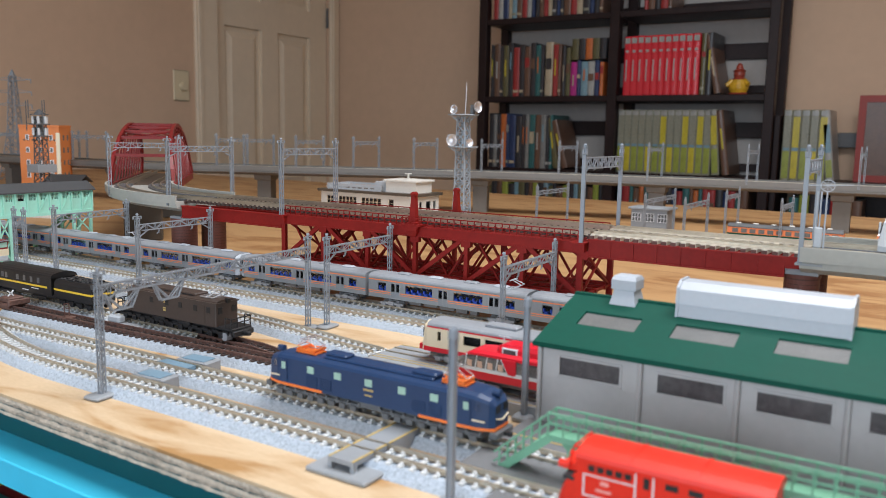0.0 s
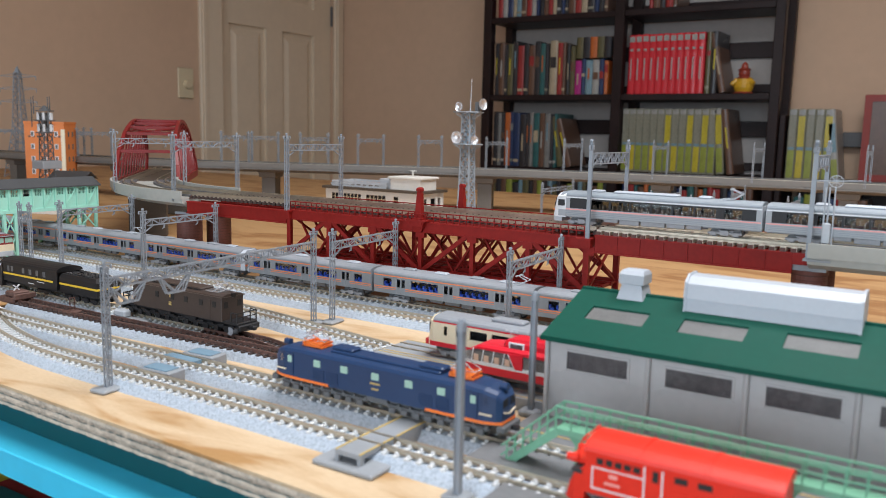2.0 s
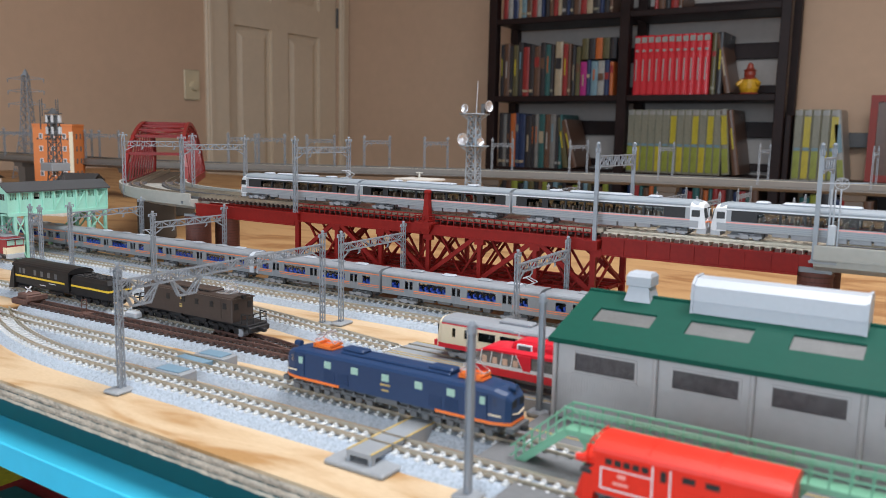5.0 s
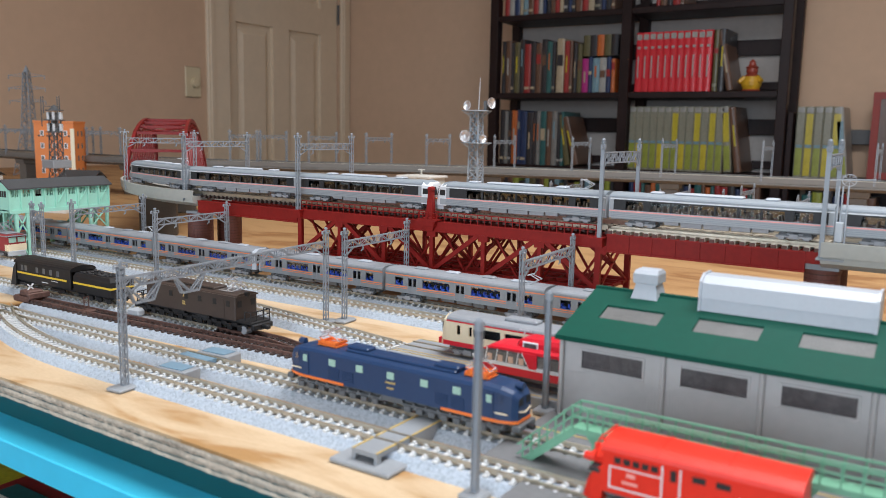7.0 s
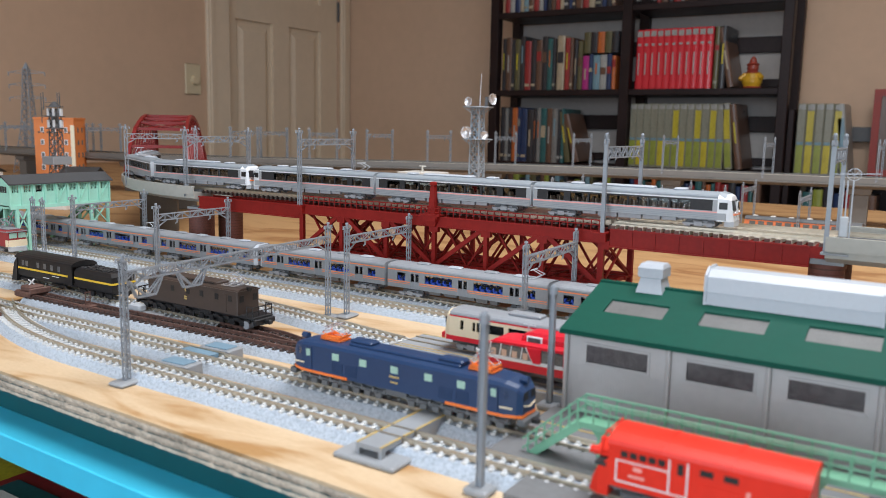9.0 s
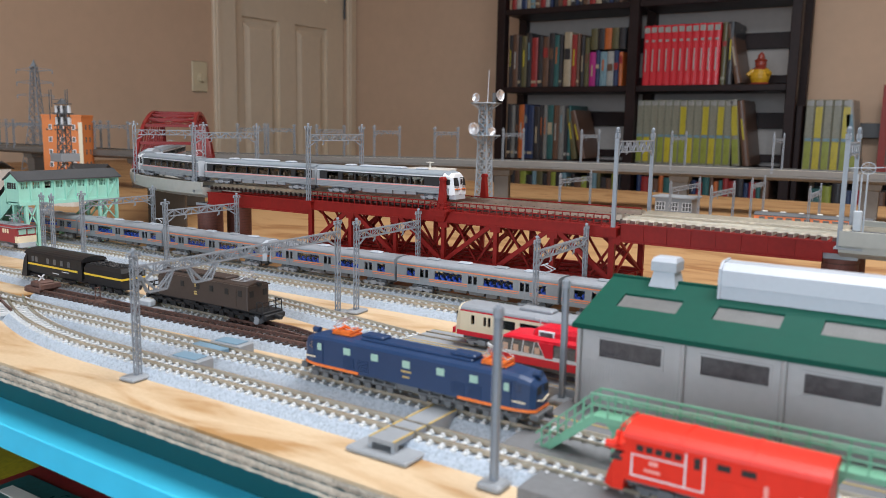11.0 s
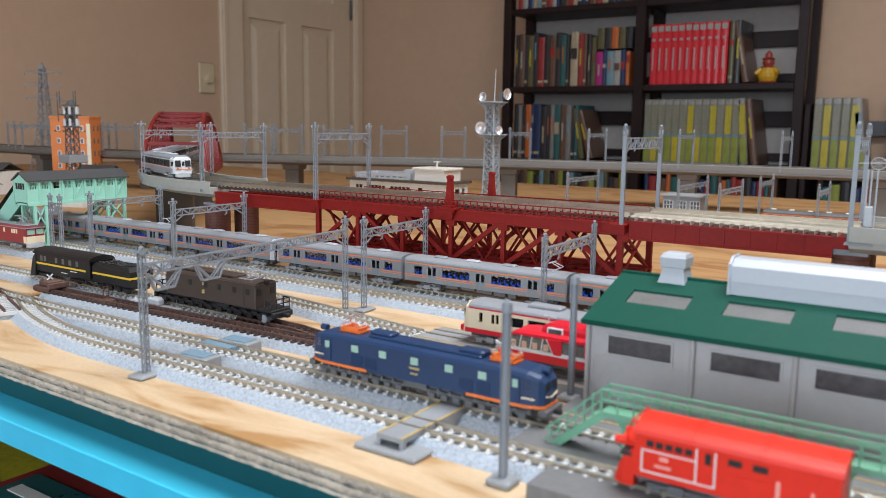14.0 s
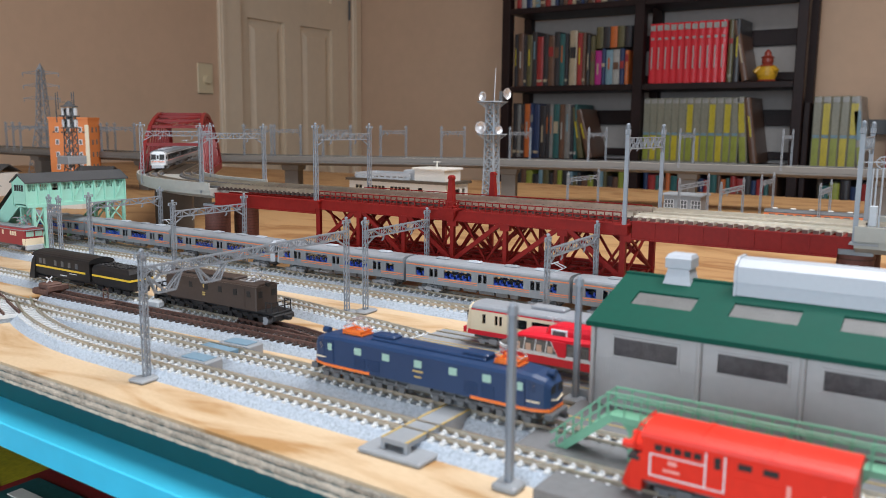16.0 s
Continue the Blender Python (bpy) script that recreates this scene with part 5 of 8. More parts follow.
def brown_loco():
    t = thing("electric_locomotive", "weathered dull brown boxcab electric locomotive with end platforms", "locomotive", pose(-0.0515, TE, RAIL))
    hw, z0, z1 = 0.0092, 0.0075, 0.0235
    a, b = -0.0425, 0.0425
    part("body", Shape().loft([[(x, -w, z0), (x, w, z0), (x, w, z1 - 0.0015), (x, w * 0.9, z1 - 0.0003), (x, w * 0.5, z1 + 0.0006), (x, -w * 0.5, z1 + 0.0006), (x, -w * 0.9, z1 - 0.0003), (x, -w, z1 - 0.0015)] for x, w in ((a, hw - 0.0004), (a + 0.0006, hw), (b - 0.0006, hw), (b, hw - 0.0004))]), "brown_loco", t)
    part("roof_edge", Shape().box(a - 0.0008, b + 0.0008, -hw - 0.0005, hw + 0.0005, z1 - 0.0016, z1 - 0.0009), "brown_loco", t)
    part("clerestory", Shape().cbox(-0.034, 0.020, -0.0055, 0.0055, z1, z1 + 0.0020, 0.0005), "brown_loco", t)
    for s in (-1, 1):
        for i in range(9):
            x = -0.030 + 0.0057 * i
            part("roof_vent", Shape().box(x - 0.0018, x + 0.0018, s * 0.0055 - 0.0003, s * 0.0055 + 0.0003, z1 + 0.0006, z1 + 0.0014), "black", t)
        for x in (-0.036, -0.018, -0.003, 0.010, 0.024, 0.036):
            part("side_window", Shape().box(x - 0.0016, x + 0.0016, s * hw - 0.0002, s * hw + 0.0003, 0.0158, 0.0196), "black", t, "dark window")
        for x in (-0.0405, 0.0310):
            part("cab_door", Shape().box(x - 0.0018, x + 0.0018, s * hw - 0.0002, s * hw + 0.0002, z0 + 0.001, 0.0205), "brown_loco", t)
        part("mark", Shape().box(-0.0065, -0.0040, s * hw - 0.0002, s * hw + 0.0003, 0.0118, 0.0130).box(-0.0065, -0.0040, s * hw - 0.0002, s * hw + 0.0003, 0.0135, 0.0142).box(-0.0058, -0.0048, s * hw - 0.0002, s * hw + 0.0003, 0.0170, 0.0192), "ochre", t, "small faded yellow bars")
    p = pantograph(Shape(), 0.030, 0, z1 + 0.001, 0.010, 0.0072)
    pantograph(p, 0.0345, 0, z1 + 0.001, 0.009, 0.0048)
    part("pantograph", p, "silver", t, "bare metal pantograph")
    part("pantograph", pantograph(Shape(), -0.030, 0, z1 + 0.001, 0.010, 0.0035), "silver", t, "bare metal pantograph")
    for k in (-1, 1):
        x = k * 0.0425
        part("end_platform", Shape().cbox(min(x, x + k * 0.013), max(x, x + k * 0.013), -0.0085, 0.0085, 0.0062, 0.0080, 0.0004), "black", t)
        r = Shape()
        for y in (-0.008, -0.003, 0.003, 0.008):
            r.rod((x + k * 0.0122, y, 0.008), (x + k * 0.0122, y, 0.0140), 0.0004)
        for z in (0.0112, 0.0140):
            r.bar((x + k * 0.0122, -0.008, z), (x + k * 0.0122, 0.008, z), 0.0006)
        for s in (-1, 1):
            r.bar((x + k * 0.0122, s * 0.008, 0.0140), (x + k * 0.007, s * 0.008, 0.0140), 0.0006)
            r.rod((x + k * 0.007, s * 0.008, 0.008), (x + k * 0.007, s * 0.008, 0.0140), 0.0004)
        part("handrail", r, "black", t)
        part("pilot", Shape().cbox(min(x + k * 0.0125, x + k * 0.0150), max(x + k * 0.0125, x + k * 0.0150), -0.0085, 0.0085, 0.0030, 0.0066, 0.0005), "black", t)
        part("coupler", Shape().cbox(min(x + k * 0.015, x + k * 0.020), max(x + k * 0.015, x + k * 0.020), -0.0016, 0.0016, 0.0034, 0.0060, 0.0005), "black", t)
        part("end_window", Shape().box(x - 0.0003, x + 0.0003, -0.0072, -0.0040, 0.0155, 0.0196).box(x - 0.0003, x + 0.0003, 0.0040, 0.0072, 0.0155, 0.0196), "black", t)
        part("headlight", Shape().rod((x - k * 0.001, 0, z1 - 0.0004), (x + k * 0.0018, 0, z1 - 0.0004), 0.0015, 0.0015, 10), "black", t)
    g = Shape()
    for s in (-1, 1):
        g.cbox(-0.052, 0.052, s * 0.0080 - 0.0006, s * 0.0080 + 0.0006, 0.0034, 0.0052, 0.0003)
        for i in range(11):
            x = -0.046 + 0.0092 * i
            g.cbox(x - 0.002, x + 0.002, s * 0.0084 - 0.0009, s * 0.0084 + 0.0009, 0.0014, 0.0050, 0.0003)
            g.bar((x + 0.002, s * 0.0086, 0.0055), (x + 0.007, s * 0.0086, 0.0055), 0.0009)
        for x in (-0.012, 0.012):
            g.cbox(x - 0.006, x + 0.006, s * 0.0075 - 0.0015, s * 0.0075 + 0.0015, 0.0050, 0.0075, 0.0004)
    g.box(-0.05, 0.05, -0.006, 0.006, 0.0030, 0.0076)
    part("running_gear", g, "black", t)
    for x in (-0.048, -0.034, -0.020, -0.008, 0.008, 0.020, 0.034):
        w = Shape()
        for s in (-1, 1):
            w.rod((x, s * 0.0036, 0.0033), (x, s * 0.0054, 0.0033), 0.0033, 0.0033, 14)
        part("wheel", w, "black", t)
    w = Shape()
    for s in (-1, 1):
        w.rod((0.0495, s * 0.0040, 0.0026), (0.0495, s * 0.0090, 0.0026), 0.0026, 0.0026, 14)
    part("wheel", w, "bogie", t, "worn bright leading wheel")


brown_loco()


def plough_and_tender():
    t = thing("snow_plough_car", "black snow plough car with a yellow stripe and curved roof", "rail vehicle", pose(-0.2215, TE, RAIL))
    a, b, hw, z0, z1 = -0.042, 0.036, 0.0098, 0.0060, 0.0193
    part("body", Shape().box(a + 0.012, b, -hw, hw, z0, z1), "black", t)
    n = 9
    rf = [(-hw - 0.0008, z1)] + [(-(hw + 0.0008) * math.cos(math.pi * i / n), z1 + 0.0006 + 0.0036 * math.sin(math.pi * i / n)) for i in range(n + 1)] + [(hw + 0.0008, z1)]
    part("roof", Shape().prism(rf, a + 0.010, b + 0.006), "black", t)
    part("plough_blade", Shape().loft([[(a - 0.002, -0.002, 0.001), (a - 0.002, 0.002, 0.001), (a + 0.001, 0.002, 0.009), (a + 0.001, -0.002, 0.009)], [(a + 0.004, -0.0105, 0.001), (a + 0.004, 0.0105, 0.001), (a + 0.007, 0.0096, 0.0150), (a + 0.007, -0.0096, 0.0150)], [(a + 0.0125, -0.0112, 0.0015), (a + 0.0125, 0.0112, 0.0015), (a + 0.0125, 0.0100, 0.0205), (a + 0.0125, -0.0100, 0.0205)]]), "black", t)
    part("lamp", Shape().rod((a + 0.007, 0, 0.0212), (a + 0.013, 0, 0.0212), 0.0015, 0.0015, 10), "black", t)
    for s in (-1, 1):
        part("stripe", Shape().box(a + 0.013, b, s * hw - 0.0002, s * hw + 0.0003, 0.0112, 0.0126), "yellow", t, "yellow stripe")
        for x in (-0.022, -0.017, -0.002, 0.007, 0.016, 0.025):
            part("window", Shape().cbox(x - 0.0016, x + 0.0016, s * hw - 0.0002, s * hw + 0.0003, 0.0140, 0.0180, 0.0001), "frost" if x < 0.02 and x > -0.02 else "dark_grey", t, "dull grey window")
        part("lettering", Shape().box(0.016, 0.025, s * hw - 0.0002, s * hw + 0.0003, 0.0095, 0.0100).box(0.004, 0.012, s * hw - 0.0002, s * hw + 0.0003, 0.0072, 0.0078), "white", t, "tiny white bars")
        part("corner_post", Shape().box(b, b + 0.005, s * (hw - 0.0006) - 0.0006, s * (hw - 0.0006) + 0.0006, z0, z1), "black", t)
    u = Shape().box(a + 0.012, b + 0.006, -0.007, 0.007, 0.0040, z0)
    for x in (-0.020, 0.022):
        for s in (-1, 1):
            u.cbox(x - 0.009, x + 0.009, s * 0.008 - 0.0008, s * 0.008 + 0.0008, 0.0022, 0.0042, 0.0003)
            u.rod((x, s * 0.0060, 0.0030), (x, s * 0.0072, 0.0030), 0.0029, 0.0029, 12)
    part("running_gear", u, "black", t)
    d = thing("tender", "black tender with a yellow stripe and coal space", "rail vehicle", pose(-0.1570, TE, RAIL))
    a, b, hw, z0, z1 = -0.0205, 0.0235, 0.0096, 0.0058, 0.0190
    part("tank", Shape().box(a, b, -hw, hw, z0, z1 - 0.0025).loft([[(a, -hw, z1 - 0.0025), (b, -hw, z1 - 0.0025), (b, hw, z1 - 0.0025), (a, hw, z1 - 0.0025)], [(a, -hw * 0.78, z1), (b - 0.004, -hw * 0.78, z1), (b - 0.004, hw * 0.78, z1), (a, hw * 0.78, z1)]]), "black", d)
    coal = Shape()
    rnd = random.Random(11)
    for i in range(120):
        x, y, r = rnd.uniform(a + 0.003, b - 0.008), rnd.uniform(-0.006, 0.006), rnd.uniform(0.0006, 0.0012)
        coal.cbox(x - r, x + r, y - r, y + r, z1 - 0.0004, z1 + r, r * 0.4)
    part("coal", coal, "black", d)["kind"] = "stuff"
    for s in (-1, 1):
        part("stripe", Shape().box(a, b, s * hw - 0.0002, s * hw + 0.0003, 0.0112, 0.0126), "yellow", d, "yellow stripe")
    part("end_stripe", Shape().box(b - 0.0002, b + 0.0003, -hw, hw, 0.0112, 0.0126), "yellow", d, "yellow stripe")
    u = Shape().box(a, b, -0.007, 0.007, 0.0040, z0)
    for x in (-0.013, -0.003, 0.007, 0.017):
        for s in (-1, 1):
            u.cbox(x - 0.0035, x + 0.0035, s * 0.008 - 0.0008, s * 0.008 + 0.0008, 0.0020, 0.0044, 0.0003)
            u.rod((x, s * 0.0060, 0.0028), (x, s * 0.0076, 0.0028), 0.0027, 0.0027, 12)
    part("running_gear", u, "black", d)


plough_and_tender()


def maroon_loco():
    t = thing("electric_locomotive", "maroon electric locomotive with a cream lower cab front", "locomotive", pose(-0.4430, 0.003, RAIL))
    hw, z0, z1 = 0.0093, 0.0062, 0.0215
    a, b = -0.054, 0.054
    part("body", Shape().loft([[(x, -w, z0), (x, w, z0), (x, w, z1 - 0.001), (x, w * 0.8, z1), (x, -w * 0.8, z1), (x, -w, z1 - 0.001)] for x, w in ((a, hw * 0.94), (a + 0.003, hw), (b - 0.003, hw), (b, hw * 0.94))]), "maroon", t)
    part("cab_front", Shape().box(b - 0.0002, b + 0.0005, -hw * 0.94, hw * 0.94, z0, 0.0125).box(b - 0.004, b - 0.0002, -hw - 0.0003, hw + 0.0003, z0, 0.0125), "cream", t, "cream lower cab front")
    part("windscreen", Shape().box(b - 0.0002, b + 0.0006, -0.0078, -0.0008, 0.0142, 0.0190).box(b - 0.0002, b + 0.0006, 0.0008, 0.0078, 0.0142, 0.0190), "mint_win", t)
    part("eave", Shape().box(b - 0.003, b + 0.002, -hw * 0.98, hw * 0.98, z1 - 0.0014, z1 - 0.0006), "roof_silver", t)
    for s in (-1, 1):
        for x in (-0.03, -0.015, 0.0, 0.016, 0.030, 0.034, 0.038):
            part("side_window", Shape().box(x - 0.0014, x + 0.0014, s * hw - 0.0002, s * hw + 0.0004, 0.0145, 0.0186), "cream", t)
        part("eave_line", Shape().box(a, b, s * hw - 0.0003, s * hw + 0.0005, z1 - 0.0018, z1 - 0.0010), "roof_silver", t)
    part("roof_deck", Shape().cbox(a + 0.004, b - 0.006, -0.006, 0.006, z1, z1 + 0.0012, 0.0004), "roof_silver", t)
    for x in (0.030, -0.03):
        part("pantograph", pantograph(Shape(), x, 0, z1 + 0.001, 0.010, 0.008), "bogie", t)
        part("pantograph_frame", pantograph(Shape(), x + 0.004, 0, z1 + 0.001, 0.008, 0.0055), "bogie", t)
    for x in (-0.034, 0.034):
        wheelset_parts(t, x)
    part("pilot", Shape().cbox(b - 0.003, b + 0.001, -0.0080, 0.0080, 0.0014, z0, 0.0004), "light_grey", t)
    part("underframe", Shape().box(a, b, -0.0065, 0.0065, 0.0036, z0), "under", t)


maroon_loco()


def panorama_trains():
    # cream car with red bands
    t = thing("railcar", "cream railcar with red bands entering the shed", "train car", pose(0.1870, SH1, RAIL))
    a, b, hw, z0, z1 = -0.0680, 0.066, 0.0095, 0.0062, 0.0205
    ops = [(-0.0570, -0.0548), (-0.0490, -0.0472), (-0.0462, -0.0444)] + [(-0.0400 + 0.0138 * i, -0.0290 + 0.0138 * i) for i in range(7)]
    for s in (-1, 1):
        w = Shape()
        side_wall(w, a + 0.004, b, s * hw - 0.0005, s * hw + 0.0005, z0, z1, 0.0130, 0.0182, ops)
        part("body_side", w, "cream", t)
        part("window_glass", Shape().box(a + 0.004, b, s * (hw - 0.0007) - 0.0001, s * (hw - 0.0007) + 0.0001, 0.0125, 0.0185), "tint_glass", t)
        part("red_band", Shape().box(a + 0.002, b, s * hw - 0.0007, s * hw + 0.0007, z0, 0.0088), "train_red", t, "red lower band")
        part("red_line", Shape().box(a + 0.004, b, s * hw - 0.0006, s * hw + 0.0007, 0.0200, 0.0208), "train_red", t, "thin red line")
        # added dark sheet: shade of the railcar's inside, put into its colour
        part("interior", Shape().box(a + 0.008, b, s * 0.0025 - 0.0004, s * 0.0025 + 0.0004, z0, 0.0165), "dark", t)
    part("cab_front", Shape().loft([[(a + 0.004, -hw - 0.0005, z0), (a + 0.004, hw + 0.0005, z0), (a + 0.004, hw + 0.0005, z1), (a + 0.004, hw * 0.6, z1 + 0.003), (a + 0.004, -hw * 0.6, z1 + 0.003), (a + 0.004, -hw - 0.0005, z1)], [(a - 0.0005, -hw * 0.84, z0), (a - 0.0005, hw * 0.84, z0), (a + 0.0012, hw * 0.84, z1), (a + 0.0014, hw * 0.5, z1 + 0.0024), (a + 0.0014, -hw * 0.5, z1 + 0.0024), (a + 0.0012, -hw * 0.84, z1)]]), "cream", t)
    part("front_band", Shape().box(a - 0.0022, a + 0.003, -hw * 0.86, hw * 0.86, z0 - 0.0002, 0.0092), "train_red", t, "red front band")
    part("windscreen", Shape().box(a - 0.0004, a + 0.002, -0.0072, 0.0072, 0.0135, 0.0185), "black", t)
    part("roof", Shape().prism(roof_profile(hw + 0.0005, z1, z1 + 0.0034), a + 0.004, b), "roof_silver", t)
    for x in (-0.02, 0.02):
        part("roof_unit", Shape().cbox(x - 0.010, x + 0.010, -0.004, 0.004, z1 + 0.003, z1 + 0.0052, 0.0006), "roof_silver", t)
    part("underframe", Shape().box(a + 0.004, b, -0.0062, 0.0062, 0.0036, z0), "under", t)
    for x in (-0.050, 0.048):
        wheelset_parts(t, x)
    # red panorama car
    t = thing("panorama_car", "scarlet panorama railcar with a glazed nose, raised cab and white band", "train car", pose(0.2190, SH2, RAIL))
    a, b, hw, z0, z1 = -0.0640, 0.060, 0.0095, 0.0060, 0.0200

    def ring(x, w, zb, zt):
        c = min(0.0022, (zt - zb) * 0.45)
        return [(x, -w * hw, zb), (x, w * hw, zb), (x, w * hw, zt - c), (x, w * hw * 0.78, zt), (x, -w * hw * 0.78, zt), (x, -w * hw, zt - c)]

    plan = ((a, 0.40), (a + 0.0015, 0.58), (a + 0.004, 0.76), (a + 0.009, 0.92), (a + 0.018, 1.0), (b, 1.0))
    part("lower_body", Shape().loft([[(x, -w * hw, zb), (x, w * hw, zb), (x, w * hw, z0 + 0.0046), (x, -w * hw, z0 + 0.0046)] for (x, w), zb in zip(plan, (z0 + 0.0022, z0 + 0.001, z0 + 0.0004, z0, z0, z0))]), "train_red", t)
    part("white_band", Shape().loft([[(x, -w * hw - 0.0005, z0 + 0.0041), (x, w * hw + 0.0005, z0 + 0.0041), (x, w * hw + 0.0005, z0 + 0.0057), (x, -w * hw - 0.0005, z0 + 0.0057)] for x, w in plan]), "white", t, "white band")
    part("glazing", Shape().loft([ring(x, w, z0 + 0.0050, zt) for x, w, zt in ((a + 0.0005, 0.40, z0 + 0.0064), (a + 0.004, 0.70, z0 + 0.0082), (a + 0.009, 0.87, z0 + 0.0108), (a + 0.014, 0.94, z0 + 0.0128), (b - 0.001, 0.95, z0 + 0.0128))]), "cabin_glass", t, "clear nose and side glazing with the cabin behind")
    part("roof", Shape().loft([ring(x, w, zb, zt) for x, w, zb, zt in ((a + 0.0085, 0.80, z0 + 0.0104, z0 + 0.0112), (a + 0.013, 0.92, z0 + 0.0118, z0 + 0.0136), (a + 0.018, 0.98, z0 + 0.0121, z0 + 0.0142), (a + 0.030, 1.0, z0 + 0.0121, z1 + 0.0006), (b, 1.0, z0 + 0.0121, z1 + 0.0010))]), "train_red", t)
    part("cab_dome", Shape().loft([ring(x, w, z1 - 0.0050, zt) for x, w, zt in ((a + 0.0245, 0.46, z1 - 0.0030), (a + 0.0280, 0.62, z1 + 0.0040), (a + 0.0315, 0.66, z1 + 0.0052), (a + 0.0565, 0.66, z1 + 0.0052))]), "train_red", t, "red raised driver's cab")
    part("dome_windscreen", Shape().loft([[(a + 0.0251, -0.0034, z1 - 0.0016), (a + 0.0251, 0.0034, z1 - 0.0016), (a + 0.0273, 0.0046, z1 + 0.0030), (a + 0.0273, -0.0046, z1 + 0.0030)], [(a + 0.0285, -0.0034, z1 - 0.0016), (a + 0.0285, 0.0034, z1 - 0.0016), (a + 0.0295, 0.0046, z1 + 0.0030), (a + 0.0295, -0.0046, z1 + 0.0030)]]), "black", t)
    for k in (-1, 1):
        y = k * hw * 0.66
        fr = part("dome_window", Shape().cbox(a + 0.0303, a + 0.0390, y - 0.0004, y + 0.0004, z1 - 0.0004, z1 + 0.0036, 0.0002), "white", t, "white-framed cab window")
        part("pane", Shape().cbox(a + 0.0312, a + 0.0381, y - 0.0006, y + 0.0006, z1 + 0.0004, z1 + 0.0028, 0.0001), "smoky", fr)
        y = k * hw
        part("pillar", Shape().loft([[(a + 0.0320, q, z0 + 0.0124), (a + 0.0400, q, z0 + 0.0124), (a + 0.0400, q, z0 + 0.0050), (a + 0.0360, q, z0 + 0.0050)] for q in (y - 0.0007, y + 0.0002)]), "train_red", t, "red slanted pillar")
        for i in range(4):
            x = a + 0.0105 + 0.0060 * i
            part("nose_mullion", Shape().bar((x, y * 0.955, z0 + 0.0055), (x + 0.0010, y * 0.955, z0 + 0.0122), 0.0005), "white", t)
            part("seat", Shape().cbox(x + 0.0012, x + 0.0040, y * 0.95 - 0.0003, y * 0.95 + 0.0003, z0 + 0.0058, z0 + 0.0092, 0.0001), "seat_pale", t, "pale seat seen through the glass")
        part("rear_mullion", Shape().bar((a + 0.0315, y * 1.0, z0 + 0.0123), (a + 0.0355, y * 1.0, z0 + 0.0056), 0.0006), "white", t)
        for i in range(6):
            x = a + 0.0520 + 0.0125 * i
            part("window_divider", Shape().box(x, x + 0.0014, y - 0.0005, y + 0.0003, z0 + 0.0055, z0 + 0.0124), "train_red", t)
    part("roof_aerial", Shape().rod((a + 0.028, 0, z1 + 0.0050), (a + 0.028, 0, z1 + 0.0075), 0.0004).bar((a + 0.025, 0, z1 + 0.0075), (a + 0.032, 0, z1 + 0.0072), 0.0005), "light_grey", t)
    part("underframe", Shape().box(a + 0.010, b, -0.0062, 0.0062, 0.0034, z0), "under", t)
    for x in (-0.044, 0.044):
        wheelset_parts(t, x)


panorama_trains()


